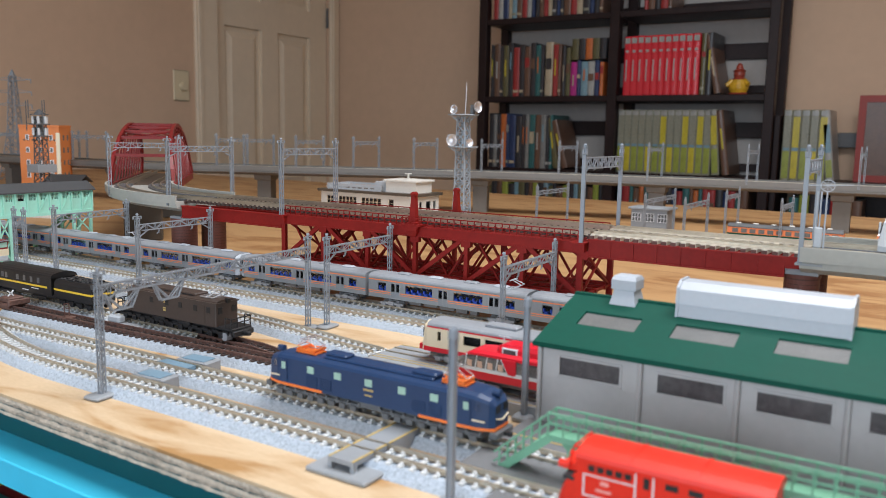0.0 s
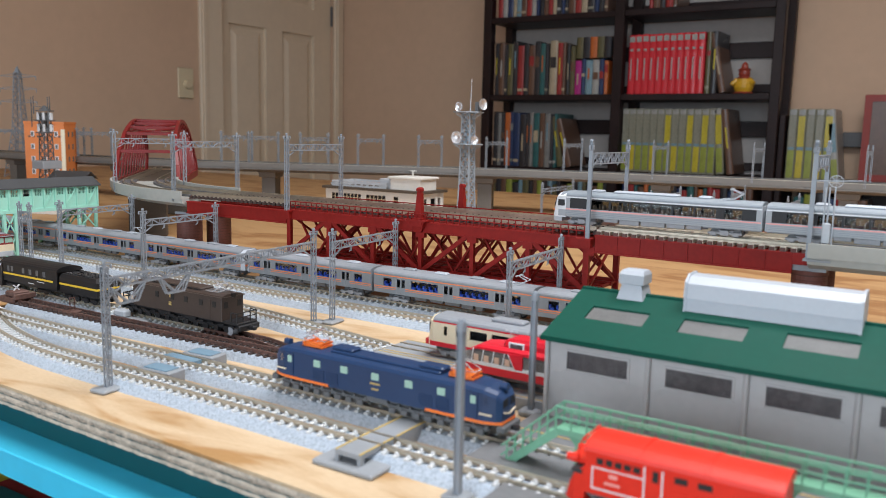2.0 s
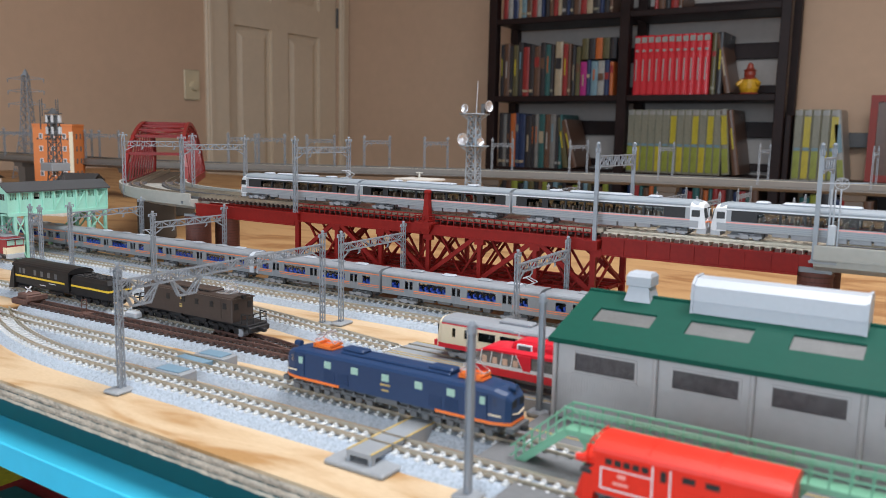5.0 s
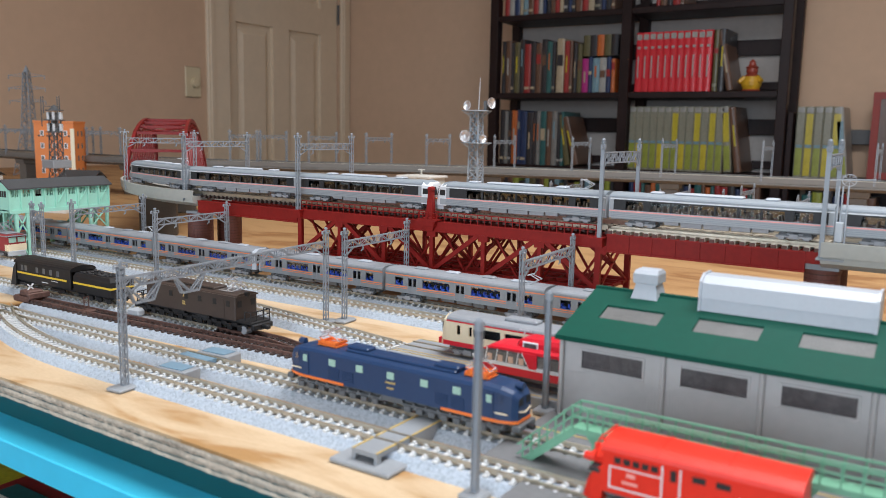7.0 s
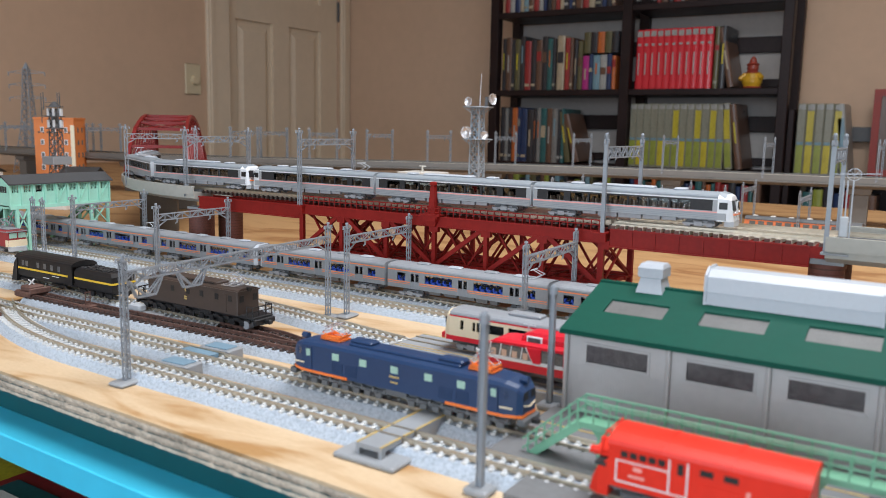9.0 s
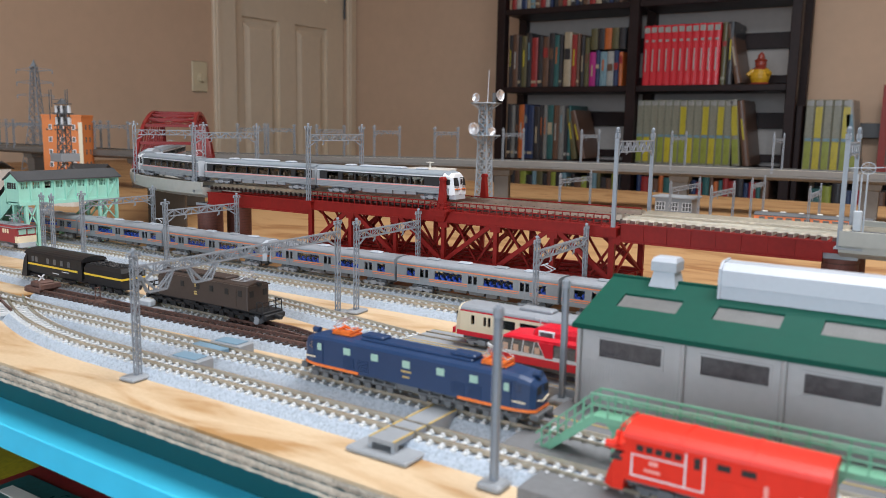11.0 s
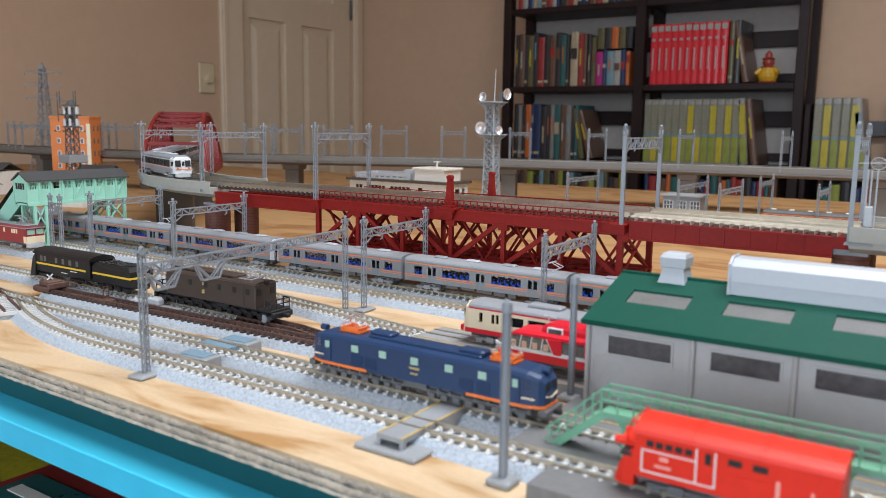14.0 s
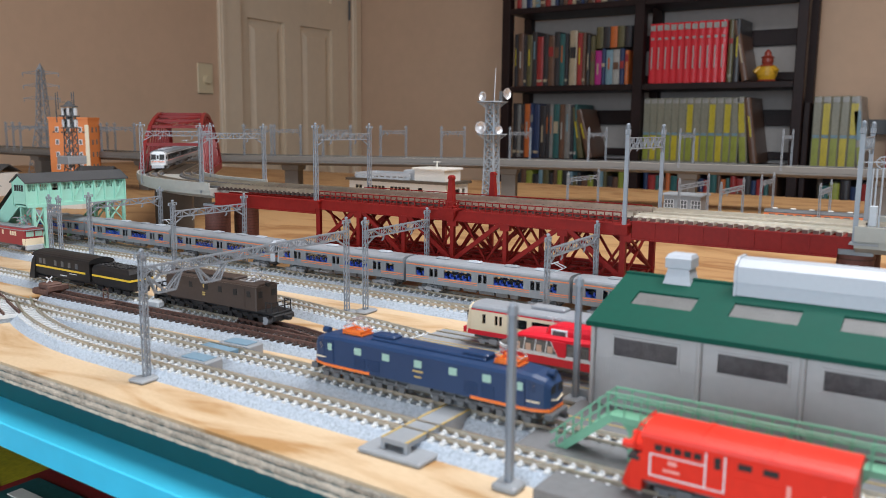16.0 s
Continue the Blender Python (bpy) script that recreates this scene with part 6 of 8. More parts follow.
def red_railcar():
    """The bright red maintenance car on the front track."""
    t = thing("snow_plough_locomotive", "bright red snow-clearing locomotive with white outlines", "locomotive", pose(0.2975, T1, RAIL))
    a, b, hw, z0, z1 = -0.0285, 0.0345, 0.0098, 0.0056, 0.0205
    part("body", Shape().loft([[(x, -hw, z0), (x, hw, z0), (x, hw, z1), (x, -hw, z1)] for x in (a, b)]), "bright_red", t)
    n = 10
    rf = [(-(hw + 0.0007) * math.cos(math.pi * i / n), z1 + 0.0002 + 0.0036 * math.sin(math.pi * i / n) ** 0.8) for i in range(n + 1)]
    part("roof", Shape().prism([(-hw - 0.0007, z1 - 0.0006)] + rf + [(hw + 0.0007, z1 - 0.0006)], a - 0.0006, b + 0.0006), "bright_red", t)
    for x in (-0.010, 0.012):
        part("roof_rib", Shape().prism([(y * 1.02, z + 0.0003) for y, z in rf], x - 0.0004, x + 0.0004), "bright_red", t)
    part("nose", Shape().loft([[(a, -hw, 0.0015), (a, hw, 0.0015), (a, hw, 0.0150), (a, -hw, 0.0150)], [(a - 0.004, -hw * 0.98, 0.0012), (a - 0.004, hw * 0.98, 0.0012), (a - 0.004, hw * 0.98, 0.0115), (a - 0.004, -hw * 0.98, 0.0115)], [(a - 0.0075, -hw * 0.8, 0.0015), (a - 0.0075, hw * 0.8, 0.0015), (a - 0.0062, hw * 0.8, 0.0072), (a - 0.0062, -hw * 0.8, 0.0072)]]), "bright_red", t)
    part("auger_slot", Shape().box(a - 0.0050, a - 0.0010, -hw - 0.0002, hw + 0.0002, 0.0118, 0.0132), "dark", t)
    part("headlamp", Shape().rod((a - 0.0085, -0.005, 0.0150), (a - 0.0040, -0.005, 0.0150), 0.0014, 0.0014, 12).rod((a - 0.0085, 0.005, 0.0150), (a - 0.0040, 0.005, 0.0150), 0.0014, 0.0014, 12).box(a - 0.007, a, -0.006, 0.006, 0.0138, 0.0158), "bright_red", t)
    part("cage", Shape().bar((a - 0.004, -0.008, 0.015), (a - 0.002, -0.008, 0.0235), 0.0005).bar((a - 0.004, 0.008, 0.015), (a - 0.002, 0.008, 0.0235), 0.0005).bar((a - 0.002, -0.008, 0.0235), (a - 0.002, 0.008, 0.0235), 0.0005).bar((a - 0.002, -0.008, 0.0235), (a, -0.008, 0.0235), 0.0005), "bright_red", t)
    for s in (-1, 1):
        y0, y1 = s * hw - 0.0002, s * hw + 0.0003
        for i in range(5):
            x = -0.0245 + 0.0032 * i
            part("cab_window", Shape().box(x, x + 0.0024, y0, y1, 0.0166, 0.0188), "black", t)
        part("door_window", Shape().box(-0.0052, -0.0032, y0, y1, 0.0150, 0.0188), "black", t)
        for x0, x1 in ((0.0020, 0.0062), (0.0095, 0.0140)):
            part("side_window", Shape().box(x0, x1, y0, y1, 0.0165, 0.0186), "black", t)
        part("white_outline", Shape().box(-0.0262, -0.0076, y0, y1, 0.0076, 0.0082).box(-0.0262, -0.0256, y0, y1, 0.0082, 0.0150).box(-0.0082, -0.0076, y0, y1, 0.0082, 0.0200).box(-0.0262, -0.0082, y0, y1, 0.0150, 0.0155).box(-0.0022, -0.0016, y0, y1, 0.0076, 0.0196).box(-0.0076, -0.0022, y0, y1, 0.0076, 0.0081), "white", t, "thin white outline")
        for xa, xb, za, zb in ((-0.0200, -0.0170, 0.0125, 0.0140), (-0.0215, -0.0160, 0.0100, 0.0110), (0.0165, 0.0178, 0.0080, 0.0150), (0.0265, 0.0275, 0.0080, 0.0140)):
            part("lettering", Shape().box(xa, xb, y0, y1, za, zb), "pink", t, "pale bar of lettering")
        part("panel", Shape().cbox(0.0006, 0.0155, y0, y1, 0.0076, 0.0138, 0.0001), "bright_red", t)
    u = Shape().box(a, b, -0.007, 0.007, 0.0034, z0)
    part("underframe", u, "dark_grey", t)
    for x in (-0.014, 0.022):
        wheelset_parts(t, x, mat_name="dark_grey")
    # the dark blue wagon behind it
    t = thing("goods_wagon", "dark wagon with a yellow stripe coupled behind", "rail vehicle", pose(0.3790, T1, RAIL))
    part("body", Shape().cbox(-0.033, 0.035, -0.0095, 0.0095, 0.0056, 0.0150, 0.0004), "black", t)
    for s in (-1, 1):
        part("stripe", Shape().box(-0.033, 0.035, s * 0.0095 - 0.0002, s * 0.0095 + 0.0003, 0.0078, 0.0096), "yellow", t, "yellow stripe")
    for x in (-0.02, 0.02):
        wheelset_parts(t, x, mat_name="dark_grey")


red_railcar()


# ---------------------------------------------------------------- engine shed
def engine_shed():
    t = thing("engine_shed", "grey engine shed with green roof, skylights and white vents", "building")
    x0, x1, y0, y1, ze = 0.2170, 0.560, -0.0850, -0.0020, 0.0442
    yr, zr = -0.0435, 0.0575
    P = 0.0400
    posts = [x0 + 0.0468 - P + P * i for i in range(0, 9)]
    posts[0] = x0
    for s, y in ((-1, y0), (1, y1)):
        w = Shape()
        edge = x0
        for i, p in enumerate(posts):
            if p + P * 0.2 > x1:
                break
            a, b = p + (0.0095 if i == 0 else 0.0075), p + (0.0375 if i == 0 else 0.0345)
            w.box(edge, a, y - 0.0008, y + 0.0008, 0.0295, 0.0375)
            edge = b
        w.box(edge, x1, y - 0.0008, y + 0.0008, 0.0295, 0.0375)
        w.box(x0, x1, y - 0.0008, y + 0.0008, 0, 0.0295).box(x0, x1, y - 0.0008, y + 0.0008, 0.0375, ze + 0.0006)
        part("side_wall", w, "shed_wall", t)
        # corrugation ribs
        w = Shape()
        x = x0 + 0.0008
        while x < x1:
            w.box(x, x + 0.0006, y + s * 0.0008, y + s * 0.0010, 0.001, 0.0272)
            x += 0.0013
        part("cladding_rib", w, "shed_wall", t)["kind"] = "stuff"
        for i, p in enumerate(posts):
            a, b = p + (0.0095 if i == 0 else 0.0075), p + (0.0375 if i == 0 else 0.0345)
            if b > x1:
                break
            fr = Shape()
            fr.box(a - 0.0010, b + 0.0010, y + s * 0.0006, y + s * 0.0013, 0.0285, 0.0295).box(a - 0.0010, b + 0.0010, y + s * 0.0006, y + s * 0.0013, 0.0375, 0.0385)
            fr.box(a - 0.0010, a, y + s * 0.0006, y + s * 0.0013, 0.0295, 0.0375).box(b, b + 0.0010, y + s * 0.0006, y + s * 0.0013, 0.0295, 0.0375)
            win = part("window", fr, "shed_wall", t)
            part("pane", Shape().box(a, b, y - 0.0003, y + 0.0003, 0.0295, 0.0375), "smoky", win, "smoky ribbed pane")
            rb = Shape()
            x = a
            while x < b:
                rb.box(x, x + 0.0003, y - 0.0005, y - 0.0003, 0.0295, 0.0375)
                x += 0.0011
            rb.box(a, b, y - 0.0006, y - 0.0003, 0.0306, 0.0311)
            part("mullion", rb, "smoky", win)
            part("sill", Shape().box(a - 0.0012, b + 0.0012, y + s * 0.0006, y + s * 0.0018, 0.0279, 0.0285), "shed_wall", win)
            part("pipe", Shape().rod((p, y + s * 0.0020, 0.0), (p, y + s * 0.0020, ze), 0.0011, 0.0011, 8), "shed_wall", t, "grey downpipe")
    for x in (x0 + 0.0008, x1 - 0.0008):
        q = Shape()
        pr = [(y0, 0.034), (y1, 0.034), (y1, ze), (yr, zr - 0.001), (y0, ze)]
        q.loft([[(x - 0.0008, y, z) for y, z in pr], [(x + 0.0008, y, z) for y, z in pr]])
        for ya, yb in ((y0, -0.0745), (-0.0430, -0.0405), (-0.0115, y1)):
            q.box(x - 0.0008, x + 0.0008, ya, yb, 0, 0.034)
        part("end_wall", q, "shed_wall", t)
    th = 0.0016
    lights = [(x0 + 0.0030 + 0.0430 * i + 0.0075, x0 + 0.0030 + 0.0430 * i + 0.0350) for i in range(7)]
    for s, ye in ((-1, y0 - 0.0055), (1, y1 + 0.0055)):
        zo = ze - 0.0013

        def at(f, up=0.0):
            return (ye + (yr - ye) * f, zo + (zr - zo) * f + up)

        def slab(xa, xb, fa, fb):
            (ya, za), (yb, zb) = at(fa), at(fb)
            return [[(xa, ya, za), (xa, yb, zb), (xa, yb, zb + th), (xa, ya, za + th)], [(xb, ya, za), (xb, yb, zb), (xb, yb, zb + th), (xb, ya, za + th)]]

        r = Shape()
        xa, xb = x0 - 0.0018, x1 + 0.0018
        r.loft(slab(xa, xb, 0, 0.40)).loft(slab(xa, xb, 0.66, 1.0))
        e = xa
        for la, lb in lights:
            r.loft(slab(e, la, 0.40, 0.66))
            e = lb
        r.loft(slab(e, xb, 0.40, 0.66))
        part("roof", r, "green_roof", t, "dull green roof slope")
        ya, za = at(0)
        part("gutter", Shape().box(xa, xb, ya - 0.0010, ya + 0.0001, za - 0.0006, za + th), "green_roof", t)
        for la, lb in lights:
            (ya, za), (yb, zb) = at(0.40), at(0.66)
            sk = part("skylight", Shape().loft([[(la, ya, za), (la, yb, zb), (la, yb, zb + 0.0006), (la, ya, za + 0.0006)], [(lb, ya, za), (lb, yb, zb), (lb, yb, zb + 0.0006), (lb, ya, za + 0.0006)]]), "frost", t, "frosted skylight sheet")
            rb = Shape()
            x = la + 0.0006
            while x < lb:
                rb.bar((x, ya, za + 0.0006), (x, yb, zb + 0.0006), 0.0003, 0.0003)
                x += 0.0014
            part("rib", rb, "frost", sk)
    part("ridge_cap", Shape().bar((x0 - 0.0018, yr, zr + th), (x1 + 0.0018, yr, zr + th), 0.003, 0.0012), "green_roof", t)
    # the small cupola and the long ridge vent
    c = Shape()
    cx = 0.2415
    rings = []
    for z, w, d in ((zr - 0.003, 0.0070, 0.0075), (zr + 0.0020, 0.0058, 0.0062), (zr + 0.0066, 0.0049, 0.0050), (zr + 0.0070, 0.0060, 0.0060), (zr + 0.0114, 0.0060, 0.0060), (zr + 0.0132, 0.0053, 0.0042), (zr + 0.0137, 0.0042, 0.0020)):
        rings.append([(cx - w, yr - d, z), (cx + w, yr - d, z), (cx + w, yr + d, z), (cx - w, yr + d, z)])
    part("cupola", c.loft(rings), "vent_white", t, "pale grey smoke cupola")
    v0, v1 = 0.2690, 0.3390
    half = [(0.0100, -0.0030), (0.0094, 0.0042), (0.0104, 0.0044), (0.0094, 0.0112), (0.0050, 0.0142)]
    pr = [(yr - a, zr + b) for a, b in half] + [(yr + a, zr + b) for a, b in reversed(half)]
    part("ridge_vent", Shape().prism(pr, v0, v1), "vent_white", t, "long pale grey ridge vent")
    for x in (v0 - 0.0006, v1 + 0.0006):
        pr2 = [(y * 1.0 + (y - yr) * 0.06, z + (0.0008 if z > zr + 0.004 else 0)) for y, z in pr]
        part("vent_end", Shape().prism(pr2, x - 0.0006, x + 0.0006), "vent_white", t)


engine_shed()


def inspection_walkway():
    t = thing("inspection_walkway", "sage green raised walkway with railings and stairs", "walkway")
    ya, yb, zd, x0, x1 = -0.1420, -0.1345, 0.0232, 0.2470, 0.560
    part("deck", Shape().box(x0, x1, ya, yb, zd - 0.0022, zd), "sage", t)
    sx0 = 0.2230
    n = 7
    for y in (ya, yb):
        part("stringer", Shape().bar((sx0, y, 0.0015), (x0 + 0.001, y, zd - 0.001), 0.0009, 0.0030), "sage", t)
        r = Shape()
        for dz in (0.0045, 0.0085):
            r.bar((sx0 + 0.001, y, 0.0025 + dz), (x0, y, zd + dz), 0.0007).bar((x0, y, zd + dz), (x1, y, zd + dz), 0.0007)
        for i in range(1, n):
            f = i / n
            r.bar((sx0 + (x0 - sx0) * f, y, 0.001 + zd * f), (sx0 + (x0 - sx0) * f, y, 0.0095 + zd * f), 0.0006)
        x = x0
        while x < x1:
            r.bar((x, y, zd), (x, y, zd + 0.0087), 0.0006)
            x += 0.0062
        part("railing", r, "sage", t)
    for i in range(1, 10):
        f = i / 10
        x, z = sx0 + (x0 - sx0) * f, zd * f
        part("step", Shape().box(x - 0.0012, x + 0.0014, ya, yb, z - 0.0004, z + 0.0004), "sage", t)
    for x in (0.2560, 0.330, 0.404, 0.478):
        part("support", Shape().loft([[(x - w, ya + 0.002 - d, z), (x + w, ya + 0.002 - d, z), (x + w, yb - 0.002 + d, z), (x - w, yb - 0.002 + d, z)] for z, w, d in ((0.0, 0.0016, 0), (zd - 0.006, 0.0016, 0), (zd - 0.0022, 0.0042, 0.001))]), "sage", t)


inspection_walkway()


# ---------------------------------------------------------------- yard fittings
def foot_crossing():
    t = thing("track_crossing", "grey plastic foot crossing with yellow edge lines", "crossing")
    xa, xb = 0.1660, 0.1790
    part("centre_deck", Shape().box(xa, xb, T1 - 0.0035, T1 + 0.0035, 0.0044, 0.0068), "grey", t)
    part("middle_deck", Shape().box(xa, xb, T1 + 0.0055, T2 - 0.0055, 0.0, 0.0068), "grey", t)
    part("ramp", Shape().box(xa, xb, T1 - 0.0190, T1 - 0.0055, 0.0048, 0.0068).box(xa, xa + 0.0018, T1 - 0.0190, T1 - 0.0165, 0.0, 0.0048).box(xb - 0.0018, xb, T1 - 0.0190, T1 - 0.0165, 0.0, 0.0048), "grey", t)
    part("base_plate", Shape().cbox(xa - 0.0085, xb + 0.0090, T1 - 0.0235, T1 - 0.0075, 0.0, 0.0022, 0.0006), "grey", t)
    for x in (xa, xb - 0.0010):
        for y0, y1 in ((T1 - 0.0190, T1 - 0.0055), (T1 - 0.0035, T1 + 0.0035), (T1 + 0.0055, T2 - 0.0055)):
            part("yellow_line", Shape().box(x, x + 0.0010, y0, y1, 0.0068, 0.0071), "ochre", t, "yellow edge line")


foot_crossing()


def point_covers():
    for x, y in ((0.0210, T1 + 0.0120), (0.0160, T2 + 0.0125)):
        t = thing("point_motor_cover", "blue-grey plastic cover box beside the rails", "cover")
        m = pose(x, y, 0, 0, 0, 4)
        t.matrix_basis = m
        part("box", Shape().cbox(-0.0115, 0.0115, -0.0060, 0.0060, 0.0, 0.0072, 0.0006), "grey", t)
        part("lid", Shape().cbox(-0.0085, 0.0085, -0.0045, 0.0045, 0.0072, 0.0078, 0.0002), "blue_plate", t, "glossy blue lid")
    t = thing("point_motor_cover", "blue-grey plastic plate between the rails", "cover")
    part("plate", Shape().box(0.0000, 0.0240, T2 - 0.0036, T2 + 0.0036, 0.0044, 0.0066), "blue_plate", t)


point_covers()


def buffer_stop():
    t = thing("buffer_stop", "rusty brown buffer stop with a white cross sign", "buffer stop", pose(-0.2080, -0.0905, 0))
    part("frame", Shape().cbox(-0.010, 0.010, -0.0075, 0.0075, 0.0040, 0.0085, 0.0008).cbox(-0.004, 0.008, -0.006, 0.006, 0.0085, 0.0125, 0.0008), "rust_rail", t)
    part("beam", Shape().cbox(0.010, 0.0125, -0.0080, 0.0080, 0.0075, 0.0115, 0.0004), "rust_rail", t)
    part("sign", Shape().bar((0.001, -0.0022, 0.0125), (0.001, 0.0022, 0.0165), 0.0008).bar((0.001, 0.0022, 0.0125), (0.001, -0.0022, 0.0165), 0.0008), "white", t, "white cross sign")
    t = thing("ladder_stand", "small dark brown ladder frame beside the track", "track fitting", pose(-0.1390, -0.0905, 0))
    s = Shape().cbox(-0.0045, 0.0045, -0.0045, 0.0045, 0.0040, 0.0066, 0.0004)
    for y in (-0.0018, 0.0018):
        s.bar((0, y, 0.006), (0, y, 0.0160), 0.0005)
    for z in (0.009, 0.012, 0.0155):
        s.bar((0, -0.0018, z), (0, 0.0018, z), 0.0005)
    part("frame", s, "rust_rail", t)
    t = thing("point_lever", "pale grey point lever box between the tracks", "track fitting", pose(-0.098, -0.0780, 0))
    part("base", Shape().cbox(-0.016, 0.020, -0.0040, 0.0040, 0.0, 0.0056, 0.0006), "light_grey", t)
    part("lever", Shape().cbox(-0.010, 0.002, -0.0030, 0.0030, 0.0056, 0.0105, 0.0010).bar((-0.013, 0, 0.006), (-0.006, 0, 0.0125), 0.0010), "light_grey", t)


buffer_stop()


def yard_plates():
    t = thing("paved_yard", "grey paved track plates with yellow lines before the shed", "paving")
    for y in (SH1, SH2):
        part("edge_plate", Shape().box(0.0900, 0.560, y - 0.0160, y - 0.0055, 0.0, 0.0064), "grey", t)
        part("edge_plate", Shape().box(0.0900, 0.560, y + 0.0055, y + 0.0138, 0.0, 0.0064), "grey", t)
        part("centre_plate", Shape().box(0.0900, 0.560, y - 0.0036, y + 0.0036, 0.0, 0.0064), "grey", t)
        for e in (-0.0140, 0.0120):
            part("yellow_line", Shape().box(0.0900, 0.560, y + e, y + e + 0.0008, 0.0064, 0.0066), "ochre", t, "thin yellow line")
        for e in (-0.0045, 0.0045):
            part("rail", Shape().box(0.0900, 0.560, y + e - 0.0005, y + e + 0.0005, 0.0, RAIL), "rail", t)
    t = thing("paved_apron", "dark grey paved apron beside the front tracks", "paving")
    part("slab", Shape().box(0.2360, 0.560, T1 - 0.0240, T1 - 0.0055, 0.0, 0.0058), "apron", t)
    part("slab", Shape().box(0.2120, 0.560, T1 + 0.0055, T2 - 0.0055, 0.0, 0.0060), "apron", t)
    part("slab", Shape().box(0.2120, 0.560, T2 + 0.0055, -0.0860, 0.0, 0.0060), "apron", t)
    part("yellow_line", Shape().box(0.2120, 0.560, T2 + 0.014, T2 + 0.0150, 0.0060, 0.0062), "ochre", t)


yard_plates()


def plain_pole(x, y, h, label):
    t = thing("yard_pole", label, "pole", pose(x, y, 0))
    part("foot", Shape().cbox(-0.005, 0.005, -0.0045, 0.0045, 0.0, 0.0030, 0.0008), "grey", t)
    sec = [(-0.00123, -0.00131), (-0.00090, -0.00131), (-0.00090, -0.00066), (0.00090, -0.00066), (0.00090, -0.00131), (0.00123, -0.00131), (0.00123, 0.00131), (0.00090, 0.00131), (0.00090, 0.00066), (-0.00090, 0.00066), (-0.00090, 0.00131), (-0.00123, 0.00131)]
    part("shaft", Shape().loft([[(q, r, z) for q, r in sec] for z in (0.0030, h - 0.004)]), "mast_grey", t)
    part("cap", Shape().rod((0, 0, h - 0.0045), (0, 0, h - 0.001), 0.0021, 0.0019, 10).rod((0, 0, h - 0.001), (0, 0, h), 0.0014, 0.0009, 10), "mast_grey", t)


plain_pole(0.2235, -0.1743, 0.0684, "plain grey trackside pole at the front")
plain_pole(0.2046, -0.0760, 0.0608, "plain grey trackside pole beside the shed")


